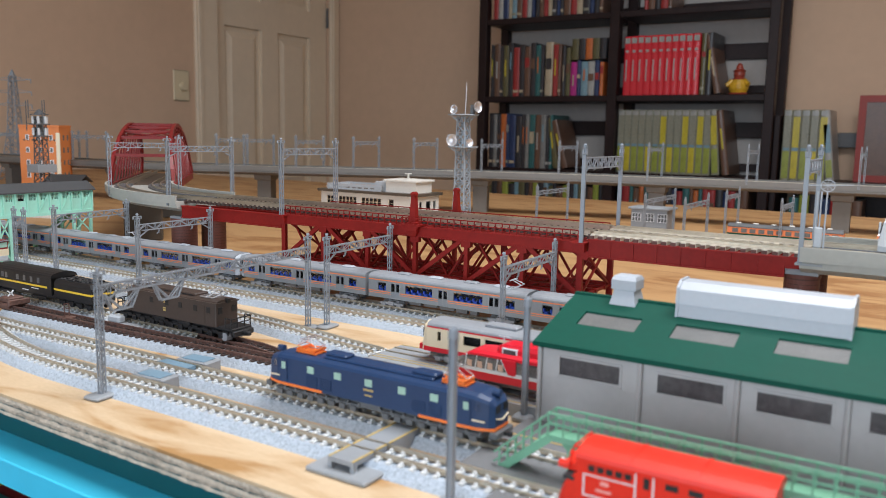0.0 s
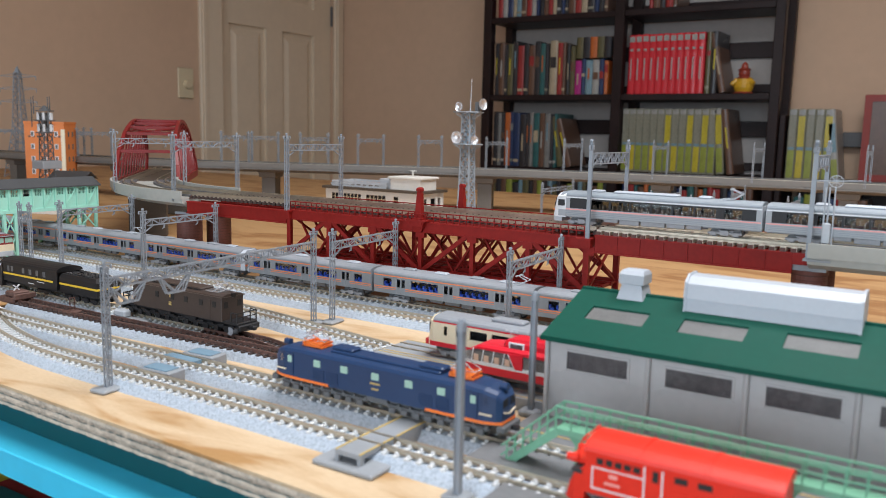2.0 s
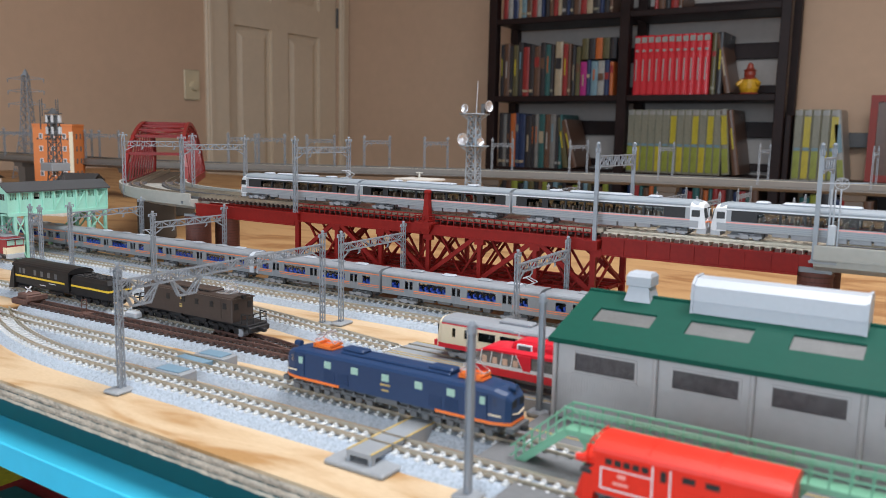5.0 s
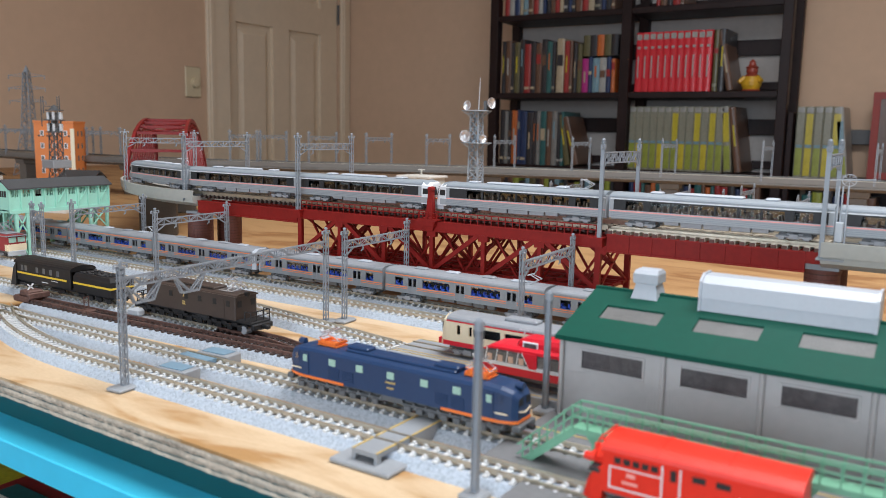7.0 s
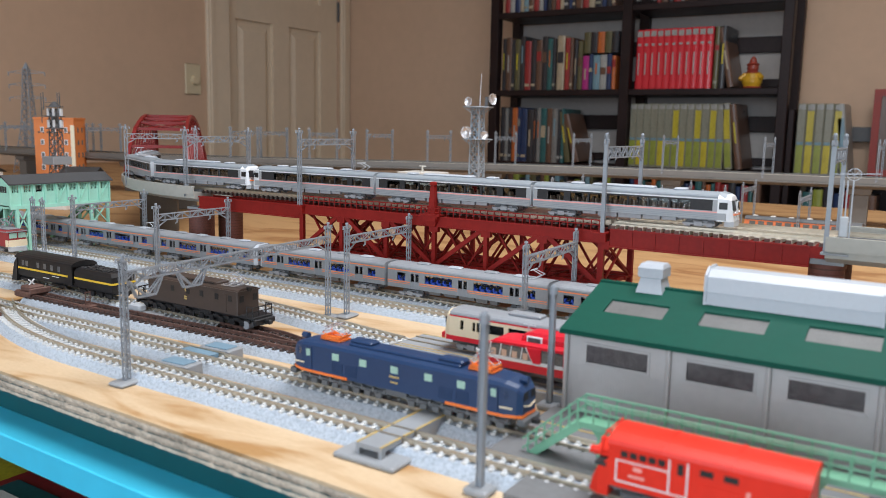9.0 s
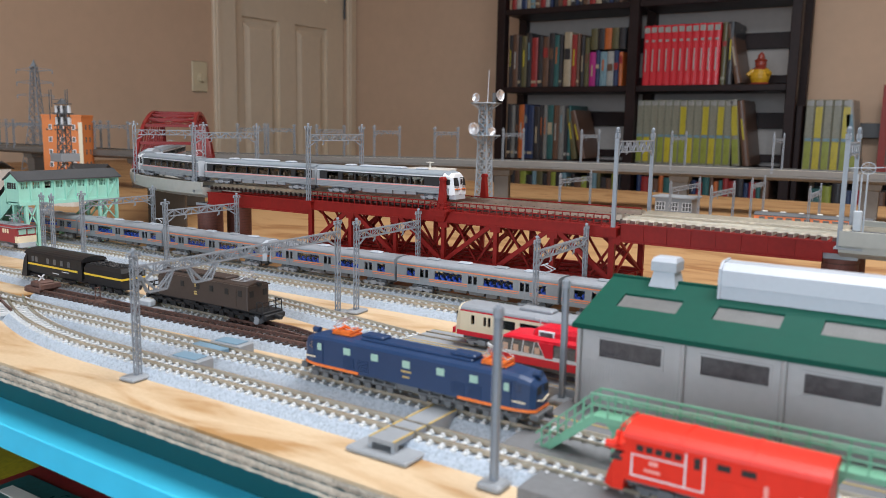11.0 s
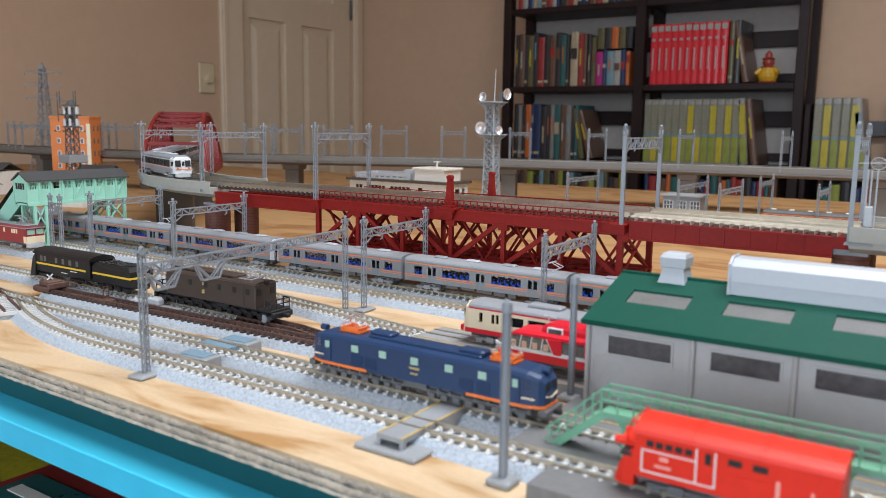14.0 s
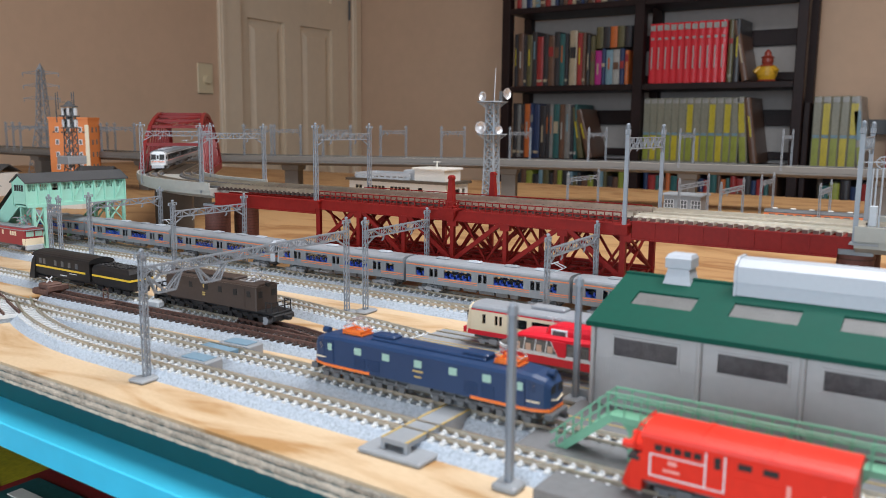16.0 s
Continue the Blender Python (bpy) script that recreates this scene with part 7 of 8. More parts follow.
# ---------------------------------------------------------------- buildings and towers behind
def roof_bridge():
    """The covered footbridge across the left-hand tracks."""
    t = thing("covered_footbridge", "mint green covered footbridge with a dark roof", "footbridge", pose(-0.4205, 0, 0))
    ya, yb, w, z0, z1 = 0.009, 0.117, 0.0105, 0.0495, 0.0708
    for s in (-1, 1):
        x = s * w
        wl = Shape().box(x - 0.0006, x + 0.0006, ya, yb, z0, 0.0620).box(x - 0.0006, x + 0.0006, ya, yb, 0.0685, z1)
        bays = 9
        for i in range(bays):
            a = ya + (yb - ya) * i / bays
            b = ya + (yb - ya) * (i + 1) / bays
            wl.box(x - 0.0006, x + 0.0006, a, a + 0.0028, 0.0620, 0.0685)
            wl.box(x - 0.0006, x + 0.0006, b - 0.0028, b, 0.0620, 0.0685)
            if i != 2:
                for k in range(1, 4):
                    c = a + 0.0028 + (b - a - 0.0056) * k / 4
                    wl.box(x - 0.0005, x + 0.0005, c - 0.0004, c + 0.0004, 0.0620, 0.0685)
                wl.box(x - 0.0005, x + 0.0005, a + 0.0028, b - 0.0028, 0.0649, 0.0655)
        part("side_wall", wl, "mint", t)
        for i in range(bays + 1):
            y = ya + (yb - ya) * i / bays
            part("post", Shape().box(x + s * 0.0006, x + s * 0.0020, y - 0.0007, y + 0.0007, z0 - 0.002, z1), "mint", t)
            if i < bays and i % 2 == 0 and i > 2:
                y2 = ya + (yb - ya) * (i + 1) / bays
                part("brace", Shape().bar((x + s * 0.0012, y, z0), (x + s * 0.0012, y2, z1), 0.0010), "mint", t)
        part("sill_beam", Shape().box(x - 0.0012, x + 0.0018, ya, yb, z0 - 0.0035, z0), "mint", t)
        # dark sheet behind the openings, standing for shade inside the footbridge
        part("inner_lining", Shape().box(x - s * 0.0030 - 0.0003, x - s * 0.0030 + 0.0003, ya, yb, z0, 0.0625), "dark", t)
    part("floor", Shape().box(-w, w, ya, yb, z0 - 0.0030, z0 - 0.0012), "mint", t)
    part("end_wall", Shape().box(-w, w, yb - 0.0006, yb + 0.0006, z0, z1 + 0.002), "mint", t)
    part("end_wall", Shape().loft([[(-w, ya - 0.0006, z0), (w, ya - 0.0006, z0), (w, ya - 0.0006, z1), (0, ya - 0.0006, z1 + 0.006), (-w, ya - 0.0006, z1)], [(-w, ya + 0.0006, z0), (w, ya + 0.0006, z0), (w, ya + 0.0006, z1), (0, ya + 0.0006, z1 + 0.006), (-w, ya + 0.0006, z1)]]), "mint", t)
    e = 0.0035
    part("roof", Shape().loft([[(-w - e, y, z1 - 0.0012), (0, y, z1 + 0.0068), (w + e, y, z1 - 0.0012), (w + e, y, z1), (0, y, z1 + 0.0082), (-w - e, y, z1)] for y in (ya - 0.002, yb + 0.003)]), "slate", t, "dark slate roof")
    for y in (0.0158, 0.0268, 0.0955, 0.1150):
        for s in (-1, 1):
            part("leg", Shape().box(s * w - 0.0014, s * w + 0.0014, y - 0.0014, y + 0.0014, 0.0, z0 - 0.002), "mint", t)
    for y0, y1 in ((0.0158, 0.0268), (0.0955, 0.1150)):
        for s in (-1, 1):
            k = Shape()
            n = 2
            for i in range(n):
                za, zb = 0.003 + 0.0220 * i, 0.024 + 0.0220 * i
                k.bar((s * w, y0, za), (s * w, y1, zb), 0.0012).bar((s * w, y1, za), (s * w, y0, zb), 0.0012)
            part("leg_brace", k, "mint", t)
    # covered stairs down along the track
    for y in (ya + 0.0064, ya + 0.0180):
        part("stair_side", Shape().loft([[(-w, y - 0.0005, z0 - 0.002), (-w, y + 0.0005, z0 - 0.002), (-w, y + 0.0005, z1 - 0.001), (-w, y - 0.0005, z1 - 0.001)], [(-0.070, y - 0.0005, 0.004), (-0.070, y + 0.0005, 0.004), (-0.070, y + 0.0005, 0.024), (-0.070, y - 0.0005, 0.024)]]), "mint", t)
    part("stair_roof", Shape().loft([[(-w - 0.002, ya + 0.0045, z1 + 0.001), (-w - 0.002, ya + 0.0122, z1 + 0.006), (-w - 0.002, ya + 0.0200, z1 + 0.001), (-w - 0.002, ya + 0.0122, z1 + 0.0045)], [(-0.074, ya + 0.0045, 0.026), (-0.074, ya + 0.0122, 0.031), (-0.074, ya + 0.0200, 0.026), (-0.074, ya + 0.0122, 0.0295)]]), "slate", t, "dark stair roof")
    # sage instead of mint: the shade on this flight sits in its colour
    part("stair_flight", Shape().loft([[(-w, 0.100, z0 - 0.004), (-w, 0.111, z0 - 0.004), (-w, 0.111, z0 - 0.001), (-w, 0.100, z0 - 0.001)], [(-0.075, 0.100, 0.0), (-0.075, 0.111, 0.0), (-0.075, 0.111, 0.004), (-0.075, 0.100, 0.004)]]), "sage", t, "shaded green stair flight")
    # window lattice on the gable end
    for k in range(4):
        part("gable_window", Shape().box(-0.0076 + 0.0040 * k, -0.0046 + 0.0040 * k, ya - 0.0009, ya - 0.0004, 0.0620, 0.0680), "dark", t, "dark end window")


roof_bridge()


def four_leg_tower(t, levels, n, r, material, name="leg"):
    """Four legs with X bracing between heights; levels: (z, half width)."""
    s = Shape()

    def hw(z):
        for (a, p), (b, q) in zip(levels, levels[1:]):
            if z <= b:
                return p + (q - p) * (z - a) / (b - a)
        return levels[-1][1]

    z0, z1 = levels[0][0], levels[-1][0]
    zs = [z0 + (z1 - z0) * i / n for i in range(n + 1)]
    for sx in (-1, 1):
        for sy in (-1, 1):
            g = Shape().loft([[(sx * hw(z) + p * r, sy * hw(z) + q * r, z) for p, q in ((-1, -1), (1, -1), (1, 1), (-1, 1))] for z in zs])
            part(name, g, material, t)
    for a, b in zip(zs, zs[1:]):
        p, q = hw(a), hw(b)
        for k in (-1, 1):
            s.bar((-p, k * p, a), (q, k * q, b), r * 1.2).bar((p, k * p, a), (-q, k * q, b), r * 1.2)
            s.bar((k * p, -p, a), (k * q, q, b), r * 1.2).bar((k * p, p, a), (k * q, -q, b), r * 1.2)
            s.bar((-q, k * q, b), (q, k * q, b), r * 1.2).bar((k * q, -q, b), (k * q, q, b), r * 1.2)
    part("lattice", s, material, t)


def dish(t, x, y, z, r, direction):
    d = Vector(direction).normalized()
    up = Vector((0, 0, 1))
    s = d.cross(up).normalized()
    u = s.cross(d)
    c = Vector((x, y, z))
    n = 20
    prof = ((0.0, -0.45), (0.5, -0.38), (0.85, -0.18), (1.0, 0.1), (1.0, 0.22), (0.97, 0.22), (0.8, -0.05), (0.4, -0.25), (0.02, -0.3))
    rings = [[c + (s * math.cos(2 * math.pi * i / n) + u * math.sin(2 * math.pi * i / n)) * r * max(q, 0.01) + d * r * h for i in range(n)] for q, h in prof]
    o = part("dish", Shape().loft(rings), "silver", t, "silver dish aerial")
    part("arm", Shape().rod(c - d * r * 0.4, c - d * r * 1.0, r * 0.16), "dark_grey", o)


def microwave_tower():
    t = thing("microwave_tower", "pale blue-grey lattice tower with silver dish aerials", "radio tower", pose(-0.2660, 0.650, 0))
    four_leg_tower(t, [(0.0, 0.0105), (0.05, 0.0085), (0.1630, 0.0066)], 13, 0.0010, "tower_grey")
    for z in (0.1160, 0.1640):
        pl = Shape().loft([[(math.cos(a) * q, math.sin(a) * q, h) for a in [2 * math.pi * (i + 0.5) / 8 for i in range(8)]] for q, h in ((0.0215, z), (0.0235, z + 0.0004), (0.0235, z + 0.0018), (0.0210, z + 0.0018))])
        part("platform", pl, "tower_grey", t, "grey platform")
        for i in range(8):
            a = 2 * math.pi * (i + 0.5) / 8
            part("bracket", Shape().bar((math.cos(a) * 0.0205, math.sin(a) * 0.0205, z), (math.cos(a) * 0.0080, math.sin(a) * 0.0080, z - 0.0095), 0.0010), "tower_grey", t)
    part("whip_aerial", Shape().rod((0.003, 0, 0.1655), (0.0045, 0, 0.2140), 0.0008, 0.0004), "light_grey", t)
    part("mount", Shape().box(0.0130, 0.0185, -0.0030, 0.0030, 0.1658, 0.1800), "dark_grey", t)
    dish(t, -0.0120, -0.0080, 0.1730, 0.0070, (-0.2, -1, 0.0))
    dish(t, 0.0240, 0.000, 0.1765, 0.0085, (1, -0.15, 0.05))
    dish(t, -0.0090, -0.0170, 0.1270, 0.0092, (0.10, -1, 0))
    dish(t, -0.0220, -0.0040, 0.1270, 0.0085, (-1, -0.35, 0))
    dish(t, 0.0165, -0.0090, 0.1235, 0.0062, (0.8, -0.6, 0))


microwave_tower()


def phone_tower():
    t = thing("antenna_tower", "grey lattice antenna mast with white panel aerials", "radio tower", pose(-0.943, 0.390, 0))
    four_leg_tower(t, [(0.0, 0.0140), (0.05, 0.0085), (0.150, 0.0065)], 11, 0.0007, "dark_grey")
    for z, r in ((0.118, 0.0150), (0.1380, 0.0160), (0.1545, 0.0140)):
        part("platform", Shape().rod((0, 0, z), (0, 0, z + 0.0016), r, r, 12), "dark_grey", t, "dark ring platform")
    part("core", Shape().box(-0.0045, 0.0045, -0.0045, 0.0045, 0.119, 0.152), "grey", t)
    part("roof", Shape().loft([[(math.cos(a) * q, math.sin(a) * q, h) for a in [2 * math.pi * i / 8 for i in range(8)]] for q, h in ((0.0095, 0.156), (0.002, 0.164))]), "dark_grey", t)
    for i in range(6):
        a = 2 * math.pi * i / 6 + 0.3
        for z in (0.1205, 0.1400):
            x, y = math.cos(a) * 0.0110, math.sin(a) * 0.0110
            part("panel_aerial", Shape().cbox(x - 0.0020, x + 0.0020, y - 0.0015, y + 0.0015, z, z + 0.0125, 0.0004), "white", t, "white panel aerial")
    for x, y, z0, z1 in ((-0.022, -0.010, 0.128, 0.178), (0.022, -0.008, 0.128, 0.178), (-0.012, -0.012, 0.150, 0.179), (-0.004, 0.012, 0.150, 0.180)):
        part("whip_aerial", Shape().rod((x, y, z0), (x, y, z1), 0.0010, 0.0008).bar((x, y, z0 + 0.012), (0, 0, z0 + 0.012), 0.0009), "dark_grey", t)
    part("lower_gallery", Shape().cbox(-0.017, 0.017, -0.017, 0.017, 0.058, 0.072, 0.001), "grey", t)


phone_tower()


def orange_block():
    t = thing("apartment_building", "orange rendered block with small white windows", "building", pose(-1.106, 0.500, 0, 0, 0, 34))
    w, d, h = 0.0370, 0.0260, 0.1340
    part("wall", Shape().box(-w, w, -d, d, 0, h), "bldg_orange", t)
    part("parapet", Shape().box(-w - 0.001, w + 0.001, -d - 0.001, -d + 0.001, h, h + 0.004).box(-w - 0.001, w + 0.001, d - 0.001, d + 0.001, h, h + 0.004).box(-w - 0.001, -w + 0.001, -d, d, h, h + 0.004).box(w - 0.001, w + 0.001, -d, d, h, h + 0.004), "bldg_orange", t)
    for k in range(5):
        z = 0.016 + 0.0235 * k
        for x in (-0.022, 0.0, 0.022):
            o = part("window", Shape().cbox(x - 0.0034, x + 0.0034, -d - 0.0008, -d + 0.0004, z, z + 0.0100, 0.0002), "white", t, "small white window")
            part("pane", Shape().box(x - 0.0022, x + 0.0022, -d - 0.0011, -d - 0.0006, z + 0.0012, z + 0.0088), "frost", o)
        for y in (-0.008, 0.010):
            part("window", Shape().cbox(w - 0.0004, w + 0.0008, y - 0.0026, y + 0.0026, z, z + 0.0095, 0.0002), "frost", t)
    for i in range(8):
        x = -0.028 + 0.008 * i
        part("vent_hole", Shape().box(x - 0.0018, x + 0.0018, -d - 0.0003, -d + 0.0003, 0.1085, 0.1115), "dc_brown", t)
    part("corner_strip", Shape().box(w - 0.006, w + 0.0012, -d - 0.0012, -d + 0.0012, 0.005, h - 0.01), "cream", t)


orange_block()


def pylon():
    t = thing("power_pylon", "thin grey lattice power pylon", "pylon", pose(-1.655, 0.76, 0, 0, 0, 30))
    four_leg_tower(t, [(0.0, 0.030), (0.12, 0.013), (0.26, 0.006)], 12, 0.0009, "mast_grey")
    part("peak", Shape().loft([[(-0.006, -0.006, 0.26), (0.006, -0.006, 0.26), (0.006, 0.006, 0.26), (-0.006, 0.006, 0.26)], [(-0.0006, -0.0006, 0.276), (0.0006, -0.0006, 0.276), (0.0006, 0.0006, 0.276), (-0.0006, 0.0006, 0.276)]]), "mast_grey", t)
    for z in (0.185, 0.217, 0.248):
        a = Shape()
        for s in (-1, 1):
            a.bar((0, -0.005, z), (s * 0.048, 0, z + 0.003), 0.0014).bar((0, 0.005, z), (s * 0.048, 0, z + 0.003), 0.0014).bar((0, 0, z + 0.010), (s * 0.048, 0, z + 0.003), 0.0012)
            a.rod((s * 0.047, 0, z - 0.006), (s * 0.047, 0, z + 0.003), 0.0012)
        part("cross_arm", a, "mast_grey", t)


pylon()


def signal_house():
    t = thing("station_building", "off-white flat-roofed building with dark window bands", "building", pose(-0.487, 0.580, 0))
    t.scale = (1.19, 1, 0.95)
    L, D, h = 0.155, 0.062, 0.0445
    ops = [(0.010, 0.022), (0.030, 0.060), (0.068, 0.100), (0.112, 0.120)]
    w = Shape()
    side_wall(w, 0, L, 0, 0.0016, 0, h, 0.0250, 0.0375, ops)
    part("front_wall", w, "offwhite", t)
    part("back_wall", Shape().box(0, L, D - 0.0016, D, 0, h), "offwhite", t)
    e = Shape()
    e.box(L - 0.0016, L, 0.0016, D - 0.0016, 0, 0.022).box(L - 0.0016, L, 0.0016, D - 0.0016, 0.036, h)
    for a, b in ((0.0016, 0.008), (0.016, 0.026), (0.040, 0.046), (0.054, D - 0.0016)):
        e.box(L - 0.0016, L, a, b, 0.022, 0.036)
    part("end_wall", e, "offwhite", t)
    part("end_wall", Shape().box(0, 0.0016, 0.0016, D - 0.0016, 0, h), "offwhite", t)
    for a, b in ops:
        fr = Shape().box(a, b, 0.0004, 0.0008, 0.0312, 0.0318)
        n = max(1, int((b - a) / 0.0055))
        for i in range(n + 1):
            x = a + (b - a) * i / n
            fr.box(x - 0.0004, x + 0.0004, 0.0003, 0.0009, 0.0250, 0.0375)
        o = part("window", fr, "cream", t)
        part("pane", Shape().box(a, b, 0.0010, 0.0013, 0.0250, 0.0375), "glass", o)
    # dark sheets behind the windows paint the shade of the rooms
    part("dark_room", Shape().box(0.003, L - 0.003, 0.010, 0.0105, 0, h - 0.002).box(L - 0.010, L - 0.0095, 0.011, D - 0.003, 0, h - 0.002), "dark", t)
    part("roof_slab", Shape().box(-0.004, L + 0.004, -0.004, D + 0.004, h, h + 0.0042), "dc_brown", t, "dark brown roof edge")
    r = Shape()
    for y in (0.004, D - 0.004):
        r.box(0.008, 0.098, y - 0.0006, y + 0.0006, h + 0.0042, h + 0.0070).box(0.008, 0.098, y - 0.0006, y + 0.0006, h + 0.0095, h + 0.0135)
        for i in range(10):
            x = 0.008 + 0.01 * i
            r.box(x - 0.0014, x + 0.0014, y - 0.0006, y + 0.0006, h + 0.0070, h + 0.0095)
    r.box(0.008, 0.0092, 0.004, D - 0.004, h + 0.0042, h + 0.0135)
    part("roof_parapet", r, "light_grey", t, "pale slotted roof parapet")
    part("stair_box", Shape().cbox(0.084, 0.108, 0.010, 0.040, h + 0.0042, h + 0.0200, 0.0004), "light_grey", t)
    part("penthouse", Shape().box(0.104, 0.150, 0.006, 0.050, h + 0.0042, h + 0.0215), "offwhite", t)
    part("penthouse_roof", Shape().cbox(0.101, 0.153, 0.003, 0.053, h + 0.0215, h + 0.0250, 0.0006), "offwhite", t)
    part("roof_mast", Shape().rod((0.126, 0.028, h + 0.025), (0.126, 0.028, h + 0.0335), 0.0016, 0.0010).rod((0.126, 0.028, h + 0.0335), (0.126, 0.028, h + 0.0345), 0.0050, 0.0050, 12), "offwhite", t)


signal_house()


def grey_hut():
    t = thing("lineside_hut", "small grey lineside hut with white-framed windows", "building", pose(0.005, 0.720, 0))
    L, D, h = 0.052, 0.034, 0.0340
    part("wall", Shape().box(-L / 2, L / 2, 0, D, 0, h), "grey", t)
    part("roof", Shape().cbox(-L / 2 - 0.004, L / 2 + 0.004, -0.004, D + 0.004, h, h + 0.0030, 0.0006), "grey", t)
    for x in (-0.018, 0.001, 0.020):
        fr = Shape()
        for i in range(4):
            fr.box(x - 0.0068 + 0.0043 * i, x - 0.0060 + 0.0043 * i, -0.0010, 0.0, 0.0165, 0.0285)
        for z in (0.0165, 0.0222, 0.0280):
            fr.box(x - 0.0068, x + 0.0069, -0.0010, 0.0, z, z + 0.0007)
        o = part("window", fr, "white", t, "white-framed window")
        part("pane", Shape().box(x - 0.0060, x + 0.0062, -0.0004, 0.0003, 0.0170, 0.0283), "dark_grey", o)


grey_hut()


def far_train():
    t = thing("passenger_coach", "dark green and orange passenger coach on the rear track", "train car", pose(0.200, 0.645, RAIL))
    part("body", Shape().box(-0.066, 0.066, -0.0095, 0.0095, 0.0060, 0.0130), "green_roof", t)
    part("upper_body", Shape().box(-0.066, 0.066, -0.0095, 0.0095, 0.0130, 0.0205), "orange", t)
    part("roof", Shape().prism(roof_profile(0.0100, 0.0205, 0.0245), -0.066, 0.066), "dark_grey", t)
    for i in range(12):
        x = -0.060 + 0.0104 * i
        part("window", Shape().cbox(x, x + 0.0070, -0.0099, -0.0090, 0.0140, 0.0190, 0.0001), "frost", t)
    for i in range(6):
        x = -0.055 + 0.021 * i
        part("roof_vent", Shape().cbox(x - 0.003, x + 0.003, -0.002, 0.002, 0.0243, 0.0258, 0.0004), "offwhite", t)
    for x in (-0.045, 0.045):
        wheelset_parts(t, x, mat_name="dark_grey")


far_train()


def low_houses():
    for x, y, a, h in ((-0.80, 0.30, 20, 0.034), (-0.93, 0.22, -10, 0.030), (-0.98, 0.46, 30, 0.036), (-1.10, 0.34, 15, 0.040)):
        t = thing("model_house", "small model house with a dark tiled roof", "house", pose(x, y, 0, 0, 0, a), "houses on the layout")
        part("wall", Shape().box(-0.030, 0.030, -0.022, 0.022, 0, h), "offwhite", t)
        part("roof", Shape().loft([[(q, -0.028, h), (q, 0, h + 0.015), (q, 0.028, h), (q, 0, h + 0.013)] for q in (-0.034, 0.034)]), "slate", t)
        for i in (-0.016, 0.004, 0.018):
            part("window", Shape().box(i - 0.004, i + 0.004, -0.0226, -0.0214, h * 0.35, h * 0.7), "dark_grey", t)


low_houses()


def pulley_gear():
    """The pale tensioning wheel and rods on the mast at the viaduct end."""
    t = thing("tension_gear", "pale grey tensioning wheel with rods and weight on the mast", "catenary fitting")
    x, y = 0.3035, 0.1030
    s = Shape()
    n = 18
    for i in range(n):
        a, b = 2 * math.pi * i / n, 2 * math.pi * (i + 1) / n
        s.bar((x + 0.0045 + 0.0038 * math.cos(a), y, 0.1105 + 0.0034 * math.sin(a)), (x + 0.0045 + 0.0038 * math.cos(b), y, 0.1105 + 0.0034 * math.sin(b)), 0.0004)
    for i in range(4):
        a = math.pi * i / 4
        s.bar((x + 0.0045 + 0.0038 * math.cos(a), y, 0.1105 + 0.0034 * math.sin(a)), (x + 0.0045 - 0.0038 * math.cos(a), y, 0.1105 - 0.0034 * math.sin(a)), 0.00025)
    s.bar((x - 0.008, BN - 0.0045, 0.1105), (x + 0.018, y, 0.1115), 0.0005)
    part("wheel", s, "vent_white", t)
    for dx in (-0.0005, 0.0015, 0.0045):
        part("rod", Shape().rod((x + dx, y, 0.0647), (x + dx, y, 0.1070), 0.0005), "vent_white", t)
    part("weight", Shape().cbox(x - 0.001, x + 0.0036, y - 0.0015, y + 0.0015, 0.0740, 0.0860, 0.0006), "light_grey", t)
    part("foot", Shape().box(x - 0.009, x + 0.006, BN - 0.0065, BN + 0.0045, 0.0635, 0.0647), "grey", t)


pulley_gear()


# ---------------------------------------------------------------- bookcase and wall
def spine(name_mat, colour):
    M[name_mat] = mat(name_mat, colour, 0.30, var=0.22, scale=30)
    return name_mat


COL = {n: spine("book_" + n, c) for n, c in dict(dark=(0.03, 0.03, 0.035), brown=(0.13, 0.07, 0.045), cream=(0.42, 0.35, 0.24), red=(0.30, 0.03, 0.03), olive=(0.11, 0.10, 0.045), navy=(0.02, 0.04, 0.11), grey=(0.22, 0.22, 0.21), orange=(0.50, 0.13, 0.03), teal=(0.03, 0.12, 0.12), magenta=(0.40, 0.02, 0.20), sky=(0.18, 0.30, 0.36),
                                                                    gloss_red=(0.62, 0.03, 0.045), lime=(0.27, 0.31, 0.05), lime_grey=(0.25, 0.25, 0.19), yellow=(0.50, 0.42, 0.03), pale=(0.36, 0.36, 0.34)).items()}
M["gloss_red_spine"] = mat("glossy_red_spine", (0.62, 0.03, 0.045), 0.16, var=0.05, scale=30)


LIFT = 0.016


